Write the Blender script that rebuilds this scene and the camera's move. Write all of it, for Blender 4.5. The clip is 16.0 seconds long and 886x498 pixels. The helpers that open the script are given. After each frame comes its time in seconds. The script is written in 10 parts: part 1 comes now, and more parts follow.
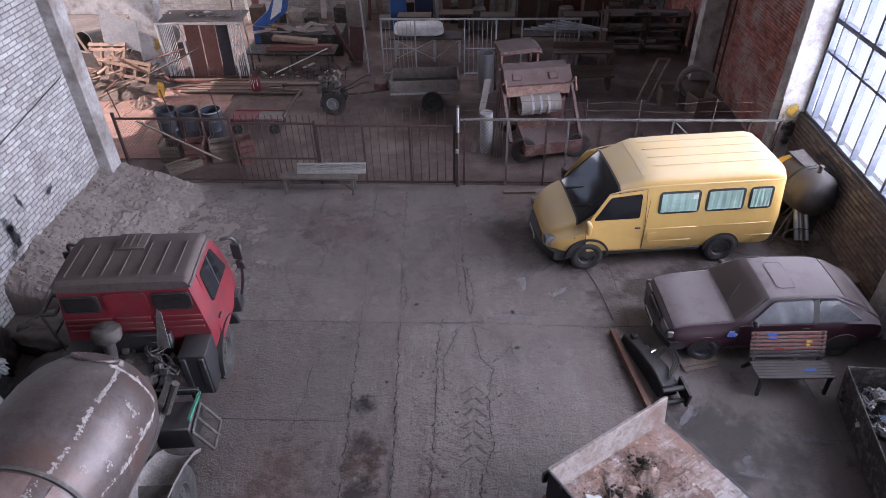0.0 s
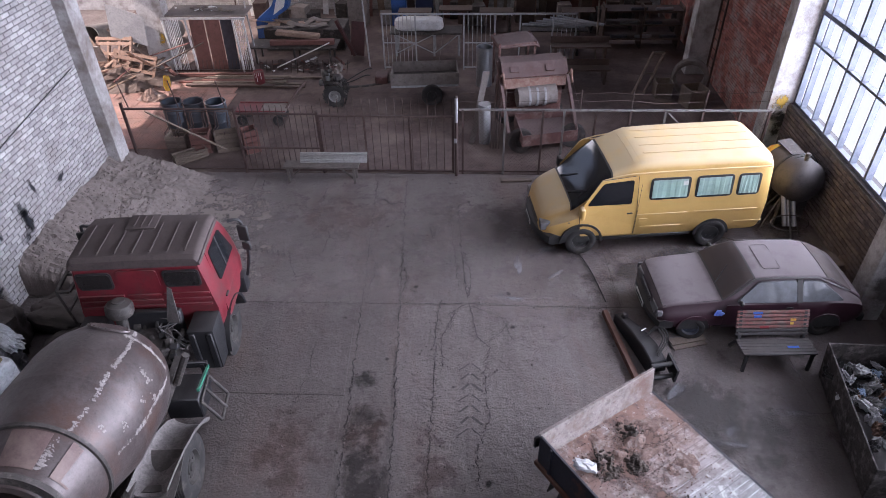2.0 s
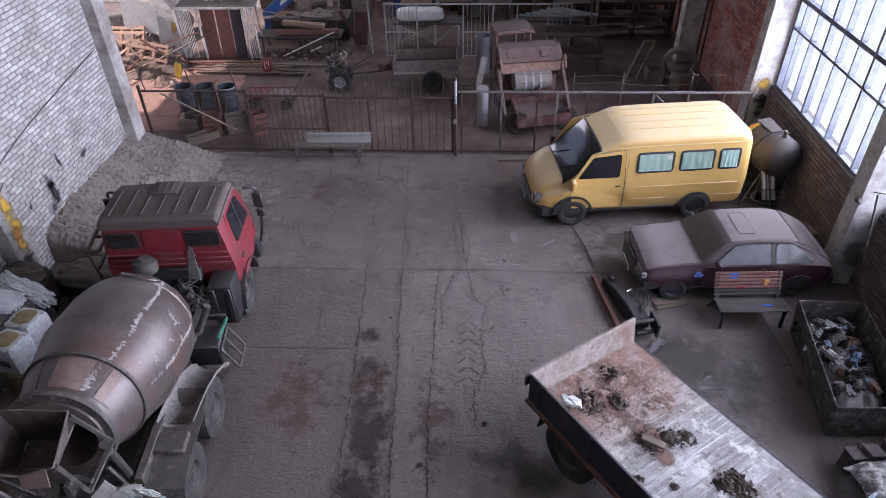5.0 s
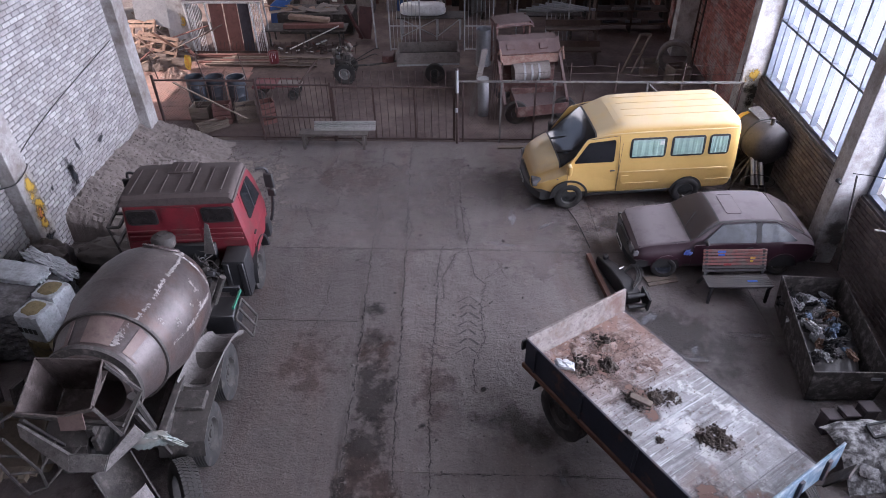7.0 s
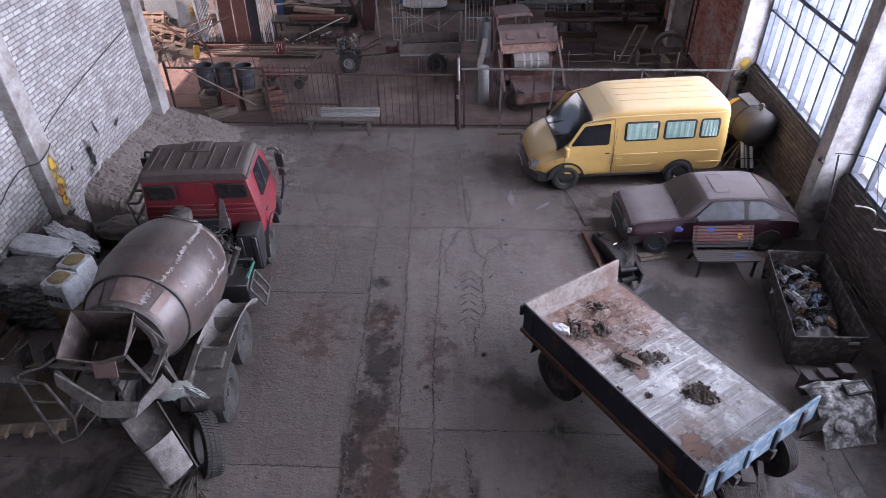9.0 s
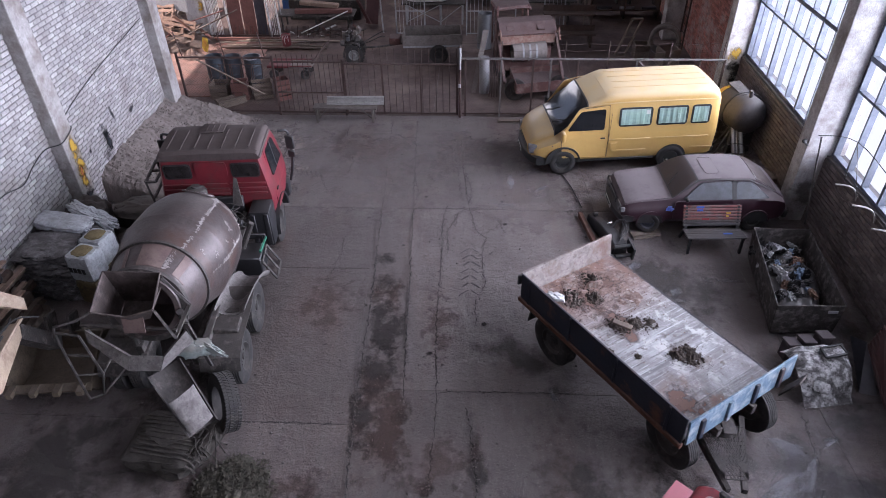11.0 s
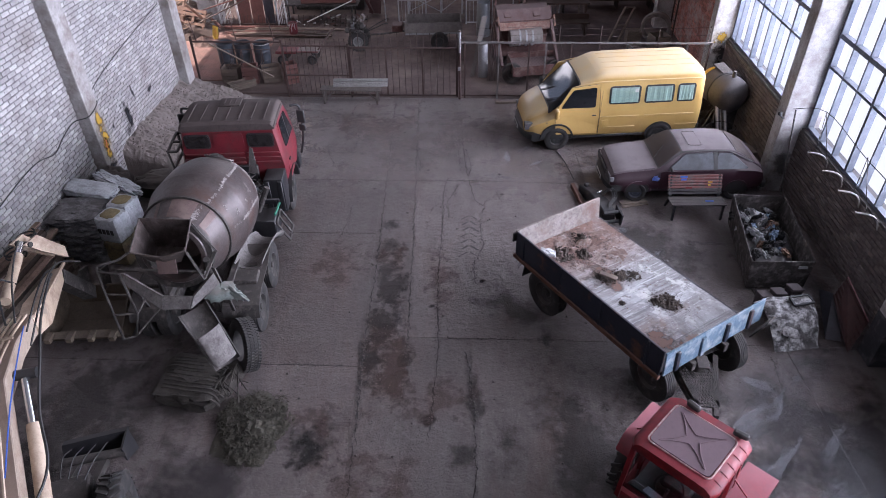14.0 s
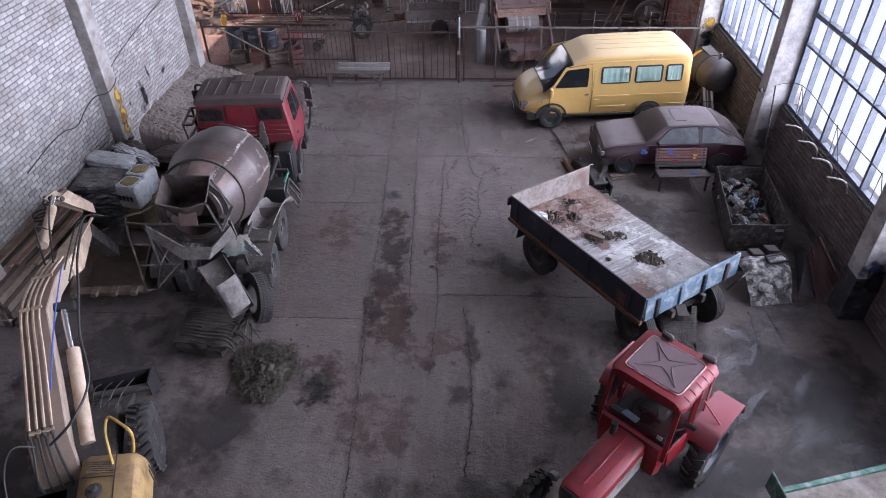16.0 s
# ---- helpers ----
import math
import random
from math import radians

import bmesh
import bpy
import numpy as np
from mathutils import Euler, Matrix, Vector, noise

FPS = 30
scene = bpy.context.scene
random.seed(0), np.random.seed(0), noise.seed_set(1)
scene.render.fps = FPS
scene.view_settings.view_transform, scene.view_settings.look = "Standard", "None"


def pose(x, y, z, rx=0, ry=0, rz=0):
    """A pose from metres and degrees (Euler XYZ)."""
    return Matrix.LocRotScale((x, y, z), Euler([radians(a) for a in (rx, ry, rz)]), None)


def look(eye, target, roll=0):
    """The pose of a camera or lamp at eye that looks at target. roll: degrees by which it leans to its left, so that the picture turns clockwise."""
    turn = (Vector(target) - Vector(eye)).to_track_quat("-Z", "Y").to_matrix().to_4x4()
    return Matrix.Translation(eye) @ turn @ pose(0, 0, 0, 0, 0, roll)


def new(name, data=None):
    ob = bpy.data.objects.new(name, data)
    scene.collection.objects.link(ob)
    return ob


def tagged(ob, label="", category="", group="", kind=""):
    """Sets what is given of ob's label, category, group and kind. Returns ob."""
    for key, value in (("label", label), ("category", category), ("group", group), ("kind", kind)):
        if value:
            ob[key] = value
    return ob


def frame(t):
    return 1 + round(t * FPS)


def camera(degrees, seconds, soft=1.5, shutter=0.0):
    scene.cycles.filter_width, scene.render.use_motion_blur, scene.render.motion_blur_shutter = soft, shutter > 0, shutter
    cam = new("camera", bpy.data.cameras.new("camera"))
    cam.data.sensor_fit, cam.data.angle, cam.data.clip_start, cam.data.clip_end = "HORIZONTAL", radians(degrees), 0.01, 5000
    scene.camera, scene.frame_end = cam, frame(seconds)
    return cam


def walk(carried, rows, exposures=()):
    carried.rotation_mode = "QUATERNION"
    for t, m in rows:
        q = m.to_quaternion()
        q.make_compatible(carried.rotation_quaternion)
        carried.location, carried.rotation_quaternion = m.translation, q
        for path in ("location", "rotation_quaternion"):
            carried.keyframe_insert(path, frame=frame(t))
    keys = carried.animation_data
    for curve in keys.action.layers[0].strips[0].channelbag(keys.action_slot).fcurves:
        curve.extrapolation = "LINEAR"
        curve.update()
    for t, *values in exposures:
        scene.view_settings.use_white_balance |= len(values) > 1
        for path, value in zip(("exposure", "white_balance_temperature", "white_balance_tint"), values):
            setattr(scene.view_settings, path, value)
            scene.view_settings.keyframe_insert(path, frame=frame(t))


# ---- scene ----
cam = camera(68.4, 16.0, soft=0.85)
PATH = [
    (0, (0.801, -1.12, 8.943), (0.715, 0.466, 7.728), -1.2),
    (0.5, (0.815, -1.248, 8.932), (0.728, 0.341, 7.72), -1.2),
    (1, (0.838, -1.382, 8.952), (0.75, 0.205, 7.738), -1.2),
    (1.5, (0.854, -1.523, 8.964), (0.766, 0.063, 7.749), -1.2),
    (2, (0.877, -1.684, 8.97), (0.788, -0.099, 7.754), -1.2),
    (2.5, (0.889, -1.838, 8.964), (0.801, -0.253, 7.748), -1.2),
    (3, (0.916, -2.027, 8.972), (0.826, -0.442, 7.756), -1.2),
    (3.5, (0.93, -2.213, 8.969), (0.839, -0.628, 7.754), -1.2),
    (4, (0.935, -2.417, 8.975), (0.845, -0.832, 7.759), -1.2),
    (6.5, (0.955, -3.421, 9.066), (0.863, -1.837, 7.848), -1.1),
    (7, (0.96, -3.622, 9.072), (0.867, -2.038, 7.854), -1.1),
    (7.5, (0.955, -3.811, 9.087), (0.862, -2.228, 7.869), -1.1),
    (8, (0.944, -4.02, 9.092), (0.852, -2.437, 7.872), -1.0),
    (8.5, (0.947, -4.221, 9.093), (0.854, -2.639, 7.873), -1.0),
    (9, (0.939, -4.45, 9.114), (0.847, -2.869, 7.891), -1.0),
    (11.5, (0.957, -5.517, 9.15), (0.862, -3.937, 7.927), -1.0),
    (12, (0.962, -5.738, 9.143), (0.867, -4.158, 7.921), -1.0),
    (12.5, (0.975, -5.949, 9.147), (0.879, -4.368, 7.925), -1.0),
    (13, (0.985, -6.171, 9.15), (0.889, -4.59, 7.928), -1.0),
    (13.5, (0.982, -6.386, 9.166), (0.887, -4.807, 7.942), -1.0),
    (14, (0.99, -6.626, 9.17), (0.896, -5.047, 7.946), -1.0),
    (14.5, (1.01, -6.875, 9.167), (0.915, -5.296, 7.943), -1.0),
    (15, (1.019, -7.166, 9.137), (0.924, -5.586, 7.914), -1.0),
    (15.5, (1.056, -7.47, 9.11), (0.959, -5.891, 7.887), -1.0),
    (16, (1.088, -7.828, 9.093), (0.991, -6.248, 7.87), -1.0),
]
walk(cam, [(t, look(eye, target, roll)) for t, eye, target, roll in PATH], [(0.0, 0.9, 5800, 22), (16.0, 0.9, 5800, 22)])

# ---- light ----
SUN_EL, SUN_AZ = radians(43), radians(-100)   # the sun stands to the left of the hall
world = bpy.data.worlds.new("sky")
scene.world = world
world.use_nodes = True
_n = world.node_tree.nodes
_sky = _n.new("ShaderNodeTexSky")
_sky.sky_type, _sky.sun_disc = "NISHITA", False
_sky.sun_elevation, _sky.sun_rotation = SUN_EL, SUN_AZ
_sky.dust_density, _sky.ozone_density = 6.0, 0.6
world.node_tree.links.new(_sky.outputs[0], _n["Background"].inputs[0])
_n["Background"].inputs[1].default_value = 0.15
sun = new("sun", bpy.data.lights.new("sun", "SUN"))
sun.data.energy, sun.data.angle, sun.data.color = 5.0, radians(0.5), (1.0, 0.85, 0.68)
_d = Vector((math.sin(SUN_AZ) * math.cos(SUN_EL), math.cos(SUN_AZ) * math.cos(SUN_EL), math.sin(SUN_EL)))
sun.matrix_world = look(_d * 60, (0, 0, 0))


def window_lamp(y0, y1, z0, z1, power):
    """The sky's light in a window of the right-hand wall."""
    lamp = bpy.data.lights.new("window_light", "AREA")
    lamp.shape, lamp.size, lamp.size_y, lamp.energy, lamp.color = "RECTANGLE", y1 - y0, z1 - z0, power, (0.93, 0.96, 1.0)
    lamp.spread = radians(128)
    ob = new("window_light", lamp)
    ob.matrix_world = look((9.75, (y0 + y1) / 2, (z0 + z1) / 2), (0, (y0 + y1) / 2, (z0 + z1) / 2))


# The bay at -10.1 is unseen, inferred from the bright near floor.
for _y, _p in ((-10.1, 610), (-4.1, 720), (1.9, 720), (7.9, 1120)):
    window_lamp(_y + 0.42, _y + 6.0, 1.8, 8.6, _p)
_store_fill = new("window_light", bpy.data.lights.new("window_light", "AREA"))     # added fill that brightens the store, at an unseen high gap in the end wall
_store_fill.data.shape, _store_fill.data.size, _store_fill.data.size_y, _store_fill.data.energy, _store_fill.data.color = "RECTANGLE", 5.0, 3.2, 150, (1.0, 0.93, 0.85)
_store_fill.matrix_world = look((-3.8, 27.5, 7.15), (-5.0, 20.0, 4.0))


# ---- materials ----
def material(name, c1, c2, rough=0.7, metal=0.0, scale=6.0, fine=60.0, bump=0.15, dust=0.0, dust_color=(0.16, 0.135, 0.12), stain=None, stain_amount=0.5, stain_scale=1.2, vary=0.0, coat=0.0, gen=False, grime=0.5):
    """A surface of two mottled colours with grain, stains of their own shape and dust on what faces up."""
    m = bpy.data.materials.new(name)
    m.use_nodes = True
    t, ln = m.node_tree, m.node_tree.links.new
    b = t.nodes["Principled BSDF"]
    co = t.nodes.new("ShaderNodeTexCoord")
    if gen:
        src = t.nodes.new("ShaderNodeNewGeometry").outputs["Position"]
    else:
        src = co.outputs["Object"]
    info = t.nodes.new("ShaderNodeObjectInfo")

    def noise_at(sc, detail=5.0, rough_=0.6):
        n = t.nodes.new("ShaderNodeTexNoise")
        n.inputs["Scale"].default_value, n.inputs["Detail"].default_value, n.inputs["Roughness"].default_value = sc, detail, rough_
        ln(src, n.inputs["Vector"])
        return n.outputs["Fac"]

    def ramp(v, lo, hi):
        r = t.nodes.new("ShaderNodeMapRange")
        r.inputs["From Min"].default_value, r.inputs["From Max"].default_value = lo, hi
        ln(v, r.inputs["Value"])
        return r.outputs["Result"]

    def mixed(f, a, c):
        x = t.nodes.new("ShaderNodeMix")
        x.data_type = "RGBA"
        for sock, val in ((x.inputs["Factor"], f), (x.inputs["A"], a), (x.inputs["B"], c)):
            if isinstance(val, (tuple, list)):
                sock.default_value = (*val[:3], 1)
            elif isinstance(val, (int, float)):
                sock.default_value = val
            else:
                ln(val, sock)
        return x.outputs["Result"]

    def times(a, k):
        x = t.nodes.new("ShaderNodeMath")
        x.operation = "MULTIPLY"
        ln(a, x.inputs[0])
        if isinstance(k, (int, float)):
            x.inputs[1].default_value = k
        else:
            ln(k, x.inputs[1])
        return x.outputs[0]

    big, small = noise_at(scale), noise_at(fine, 3.0)
    col = mixed(ramp(big, 0.3, 0.7), c1, c2)
    col = mixed(times(ramp(small, 0.45, 0.8), 0.35), col, tuple(0.55 * v for v in c1))
    if grime:
        col = mixed(times(ramp(noise_at(scale * 3.3, 9.0, 0.72), 0.5, 0.66), grime), col, tuple(0.45 * v for v in c1))
        col = mixed(times(ramp(noise_at(scale * 5.1, 8.0, 0.75), 0.56, 0.7), grime * 0.7), col, tuple(min(0.85, 1.5 * v) for v in c2))
        col = mixed(times(ramp(noise_at(fine * 1.7, 2.0, 0.6), 0.62, 0.7), grime), col, tuple(0.35 * v for v in c1))
    if vary:
        hsv = t.nodes.new("ShaderNodeHueSaturation")
        v = t.nodes.new("ShaderNodeMapRange")
        v.inputs["To Min"].default_value, v.inputs["To Max"].default_value = 1 - vary, 1 + vary
        ln(info.outputs["Random"], v.inputs["Value"])
        ln(v.outputs["Result"], hsv.inputs["Value"])
        ln(col, hsv.inputs["Color"])
        col = hsv.outputs["Color"]
    if stain:
        s_ = ramp(noise_at(stain_scale, 8.0, 0.65), 0.58 - 0.22 * stain_amount, 0.72 - 0.1 * stain_amount)
        col = mixed(s_, col, stain)
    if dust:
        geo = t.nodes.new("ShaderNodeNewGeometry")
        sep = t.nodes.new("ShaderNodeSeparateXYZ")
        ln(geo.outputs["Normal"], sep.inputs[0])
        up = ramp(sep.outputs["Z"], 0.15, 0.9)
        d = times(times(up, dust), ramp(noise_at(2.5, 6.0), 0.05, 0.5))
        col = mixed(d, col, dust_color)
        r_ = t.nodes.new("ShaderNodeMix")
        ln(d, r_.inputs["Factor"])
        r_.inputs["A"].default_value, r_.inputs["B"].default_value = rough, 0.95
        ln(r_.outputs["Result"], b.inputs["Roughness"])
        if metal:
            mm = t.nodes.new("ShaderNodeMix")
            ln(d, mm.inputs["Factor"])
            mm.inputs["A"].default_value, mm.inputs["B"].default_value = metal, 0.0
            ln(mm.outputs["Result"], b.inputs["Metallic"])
    else:
        b.inputs["Roughness"].default_value = rough
        b.inputs["Metallic"].default_value = metal
    ln(col, b.inputs["Base Color"])
    b.inputs["Coat Weight"].default_value = coat
    if bump:
        bp = t.nodes.new("ShaderNodeBump")
        bp.inputs["Strength"].default_value, bp.inputs["Distance"].default_value = bump, 0.02
        ln(noise_at(fine * 0.6, 6.0, 0.7), bp.inputs["Height"])
        ln(bp.outputs["Normal"], b.inputs["Normal"])
    return m


def concrete_floor():
    """Old trodden concrete: broad damp tones, blotches, streaks along the hall, grit and pits."""
    m = bpy.data.materials.new("concrete_floor")
    m.use_nodes = True
    t, ln = m.node_tree, m.node_tree.links.new
    b = t.nodes["Principled BSDF"]
    geo = t.nodes.new("ShaderNodeNewGeometry")

    def field(sc, lo, hi, detail=6.0, rough=0.6, stretch=(1, 1, 1), warp=0.0):
        mp = t.nodes.new("ShaderNodeMapping")
        mp.inputs["Scale"].default_value = stretch
        ln(geo.outputs["Position"], mp.inputs["Vector"])
        n = t.nodes.new("ShaderNodeTexNoise")
        n.inputs["Scale"].default_value, n.inputs["Detail"].default_value, n.inputs["Roughness"].default_value, n.inputs["Distortion"].default_value = sc, detail, rough, warp
        ln(mp.outputs["Vector"], n.inputs["Vector"])
        r = t.nodes.new("ShaderNodeMapRange")
        r.inputs["From Min"].default_value, r.inputs["From Max"].default_value = lo, hi
        ln(n.outputs["Fac"], r.inputs["Value"])
        return r.outputs["Result"]

    def mixed(f, k, a, c):
        x = t.nodes.new("ShaderNodeMix")
        x.data_type = "RGBA"
        f2 = t.nodes.new("ShaderNodeMath")
        f2.operation = "MULTIPLY"
        ln(f, f2.inputs[0])
        f2.inputs[1].default_value = k
        ln(f2.outputs[0], x.inputs["Factor"])
        if isinstance(a, tuple):
            x.inputs["A"].default_value = (*a, 1)
        else:
            ln(a, x.inputs["A"])
        x.inputs["B"].default_value = (*c, 1)
        return x.outputs["Result"]
    col = mixed(field(0.3, 0.35, 0.65), 1.0, (0.102, 0.083, 0.078), (0.137, 0.114, 0.108))
    col = mixed(field(1.3, 0.48, 0.72, 9, 0.7, (1.6, 0.5, 1), 0.4), 0.55, col, (0.072, 0.058, 0.054))
    col = mixed(field(1.1, 0.5, 0.72, 9, 0.72, (2.4, 0.35, 1), 0.6), 0.4, col, (0.185, 0.162, 0.157))
    col = mixed(field(0.5, 0.5, 0.68, 9, 0.74, (1.4, 0.5, 1), 0.8), 0.6, col, (0.115, 0.073, 0.06))
    col = mixed(field(0.42, 0.52, 0.66, 9, 0.74, (1, 0.6, 1), 0.5), 0.45, col, (0.062, 0.052, 0.05))
    col = mixed(field(5.0, 0.54, 0.66, 9, 0.8, (1, 0.6, 1), 1.2), 0.5, col, (0.06, 0.05, 0.047))
    col = mixed(field(7.0, 0.56, 0.68, 9, 0.8, (1, 0.45, 1), 1.0), 0.45, col, (0.2, 0.178, 0.172))
    col = mixed(field(2.2, 0.6, 0.64, 9, 0.85, (9, 0.7, 1), 0.3), 0.4, col, (0.055, 0.045, 0.042))
    col = mixed(field(2.6, 0.61, 0.65, 9, 0.85, (0.8, 8, 1), 0.3), 0.25, col, (0.2, 0.18, 0.175))
    col = mixed(field(38.0, 0.57, 0.66, 3, 0.7), 0.5, col, (0.045, 0.038, 0.036))
    col = mixed(field(30.0, 0.62, 0.7, 2, 0.6), 0.55, col, (0.24, 0.215, 0.205))
    tone = t.nodes.new("ShaderNodeHueSaturation")
    spread = t.nodes.new("ShaderNodeMapRange")
    spread.inputs["To Min"].default_value, spread.inputs["To Max"].default_value = 0.88, 1.12
    ln(t.nodes.new("ShaderNodeObjectInfo").outputs["Random"], spread.inputs["Value"])
    ln(spread.outputs["Result"], tone.inputs["Value"])
    ln(col, tone.inputs["Color"])
    col = tone.outputs["Color"]
    ln(col, b.inputs["Base Color"])
    rg = t.nodes.new("ShaderNodeMapRange")
    rg.inputs["To Min"].default_value, rg.inputs["To Max"].default_value = 0.3, 0.72
    ln(field(0.9, 0.3, 0.7, 7, 0.65), rg.inputs["Value"])
    ln(rg.outputs["Result"], b.inputs["Roughness"])
    prev = None
    for sc, st, dist in ((3.0, 0.6, 0.04), (9.0, 0.7, 0.022), (26.0, 0.7, 0.014), (70.0, 0.5, 0.006)):
        bp = t.nodes.new("ShaderNodeBump")
        bp.inputs["Strength"].default_value, bp.inputs["Distance"].default_value = st, dist
        ln(field(sc, 0.2, 0.8, 5, 0.65), bp.inputs["Height"])
        if prev is not None:
            ln(prev, bp.inputs["Normal"])
        prev = bp.outputs["Normal"]
    ln(prev, b.inputs["Normal"])
    return m


CONCRETE = concrete_floor()
PLASTER = material("whitewashed_concrete", (0.43, 0.415, 0.41), (0.55, 0.535, 0.53), 0.85, scale=3, fine=25, bump=0.8, stain=(0.24, 0.21, 0.195), stain_amount=0.62, stain_scale=2.2, grime=0.35)
# A darker, stained plaster that only the left-hand columns use.
PLASTER_D = material("darker_column_plaster", (0.27, 0.25, 0.24), (0.42, 0.4, 0.39), 0.9, scale=2.5, fine=25, bump=0.8, stain=(0.17, 0.14, 0.125), stain_amount=0.6, stain_scale=1.7)
BRICK_W = material("white_brick", (0.315, 0.3, 0.297), (0.45, 0.435, 0.43), 0.85, scale=1.2, fine=30, bump=0.6, vary=0.24, stain=(0.235, 0.215, 0.207), stain_amount=0.6, gen=True, grime=0.55)
MORTAR = material("grey_mortar", (0.06, 0.055, 0.054), (0.11, 0.1, 0.098), 0.95, scale=4, fine=50, bump=0.3, grime=0.3)
# Apron brick; its colour is darkened for the shade below the sills.
BRICK_G = material("shaded_dusty_brick", (0.12, 0.094, 0.088), (0.165, 0.135, 0.126), 0.9, scale=3, fine=40, bump=0.4, vary=0.2, gen=True)
BRICK_R = material("red_brick", (0.3, 0.105, 0.08), (0.4, 0.165, 0.13), 0.9, scale=3, fine=40, bump=0.4, vary=0.35, stain=(0.4, 0.31, 0.28), stain_amount=0.5, stain_scale=2.0, gen=True)
DARK_BASE = material("black_column_paint", (0.022, 0.022, 0.027), (0.045, 0.044, 0.05), 0.6, scale=4, fine=30, bump=0.4, stain=(0.12, 0.11, 0.11), stain_amount=0.3, stain_scale=4)
STEEL_D = material("dark_window_steel", (0.1, 0.115, 0.15), (0.16, 0.175, 0.21), 0.6, 0.2, fine=80, grime=0.2)
ROOFING = material("ceiling_concrete", (0.3, 0.29, 0.28), (0.36, 0.35, 0.33), 0.9, scale=1, grime=0.1)


def glass(name, color=(0.9, 0.95, 0.95), rough=0.05, ior=1.05):
    m = bpy.data.materials.new(name)
    m.use_nodes = True
    b = m.node_tree.nodes["Principled BSDF"]
    b.inputs["Base Color"].default_value = (*color, 1)
    b.inputs["Roughness"].default_value, b.inputs["Transmission Weight"].default_value, b.inputs["IOR"].default_value = rough, 1.0, ior
    return m


PANE = glass("milky_pane")
HAZE = bpy.data.materials.new("bright_sky_haze")
HAZE.use_nodes = True
_b = HAZE.node_tree.nodes["Principled BSDF"]
_b.inputs["Base Color"].default_value = (0, 0, 0, 1)
_b.inputs["Emission Color"].default_value, _b.inputs["Emission Strength"].default_value = (0.95, 0.97, 1.0, 1), 0.56


# ---- mesh helpers ----
def place(bm, m, start=0):
    bmesh.ops.transform(bm, matrix=m, verts=bm.verts[start:] if start else bm.verts)


def box(bm, sx, sy, sz, x=0, y=0, z=0, rx=0, ry=0, rz=0, bevel=0.0, seg=1):
    """A box of that size about (x, y, z)."""
    got = bmesh.ops.create_cube(bm, size=1.0, matrix=pose(x, y, z, rx, ry, rz) @ Matrix.Diagonal((sx, sy, sz, 1)))["verts"]
    if bevel:
        edges = list({e for v in got for e in v.link_edges})
        bmesh.ops.bevel(bm, geom=edges, offset=bevel, segments=seg, affect="EDGES", profile=0.5)
    return bm


def rod(bm, a, b, r, n=8, r2=None, caps=True):
    """A round bar from a to b."""
    a, b = Vector(a), Vector(b)
    m = Matrix.Translation((a + b) / 2) @ (b - a).to_track_quat("Z", "Y").to_matrix().to_4x4()
    bmesh.ops.create_cone(bm, cap_ends=caps, segments=n, radius1=r, radius2=r if r2 is None else r2, depth=(b - a).length, matrix=m)
    return bm


def tube(bm, pts, r, n=6):
    """A round pipe along a line of points."""
    pts = [Vector(p) for p in pts]
    rings = []
    for i, p in enumerate(pts):
        d = (pts[min(i + 1, len(pts) - 1)] - pts[max(i - 1, 0)]).normalized()
        q = d.to_track_quat("Z", "Y")
        rings.append([bm.verts.new(p + q @ Vector((r * math.cos(2 * math.pi * k / n), r * math.sin(2 * math.pi * k / n), 0))) for k in range(n)])
    for u, v in zip(rings, rings[1:]):
        best = min(range(n), key=lambda s: sum((u[k].co - v[(k + s) % n].co).length for k in range(n)))
        for k in range(n):
            bm.faces.new((u[k], u[(k + 1) % n], v[(k + 1 + best) % n], v[(k + best) % n]))
    bm.faces.new(rings[0][::-1])
    bm.faces.new(rings[-1])
    return bm


def smooth_line(pts, n=5):
    p = [Vector(q) for q in pts]
    out = []
    for i in range(len(p) - 1):
        a, b, c, e = p[max(i - 1, 0)], p[i], p[i + 1], p[min(i + 2, len(p) - 1)]
        for k in range(n):
            t = k / n
            out.append(0.5 * ((2 * b) + (c - a) * t + (2 * a - 5 * b + 4 * c - e) * t * t + (3 * b - a - 3 * c + e) * t ** 3))
    return out + [p[-1]]


def slab(bm, pts, off):
    """A flat polygon of points, thickened by the vector off."""
    off = Vector(off)
    lo = [bm.verts.new(Vector(p)) for p in pts]
    hi = [bm.verts.new(Vector(p) + off) for p in pts]
    bm.faces.new(lo[::-1])
    bm.faces.new(hi)
    n = len(pts)
    for i in range(n):
        bm.faces.new((lo[i], lo[(i + 1) % n], hi[(i + 1) % n], hi[i]))
    return bm


def panel(bm, pts, thick):
    """A flat polygon thickened both ways along its own normal."""
    p = [Vector(q) for q in pts]
    n = Vector((0, 0, 0))
    for i in range(len(p)):
        n += p[i].cross(p[(i + 1) % len(p)])
    n = n.normalized() * thick
    return slab(bm, [q - n / 2 for q in p], n)


def loft(bm, sections, closed=False, caps=True):
    """A skin over rings of points of the same count."""
    rings = [[bm.verts.new(Vector(p)) for p in s] for s in sections]
    n = len(rings[0])
    for u, v in zip(rings, rings[1:] + (rings[:1] if closed else [])):
        for k in range(n):
            bm.faces.new((u[k], u[(k + 1) % n], v[(k + 1) % n], v[k]))
    if caps and not closed:
        bm.faces.new(rings[0][::-1])
        bm.faces.new(rings[-1])
    return bm


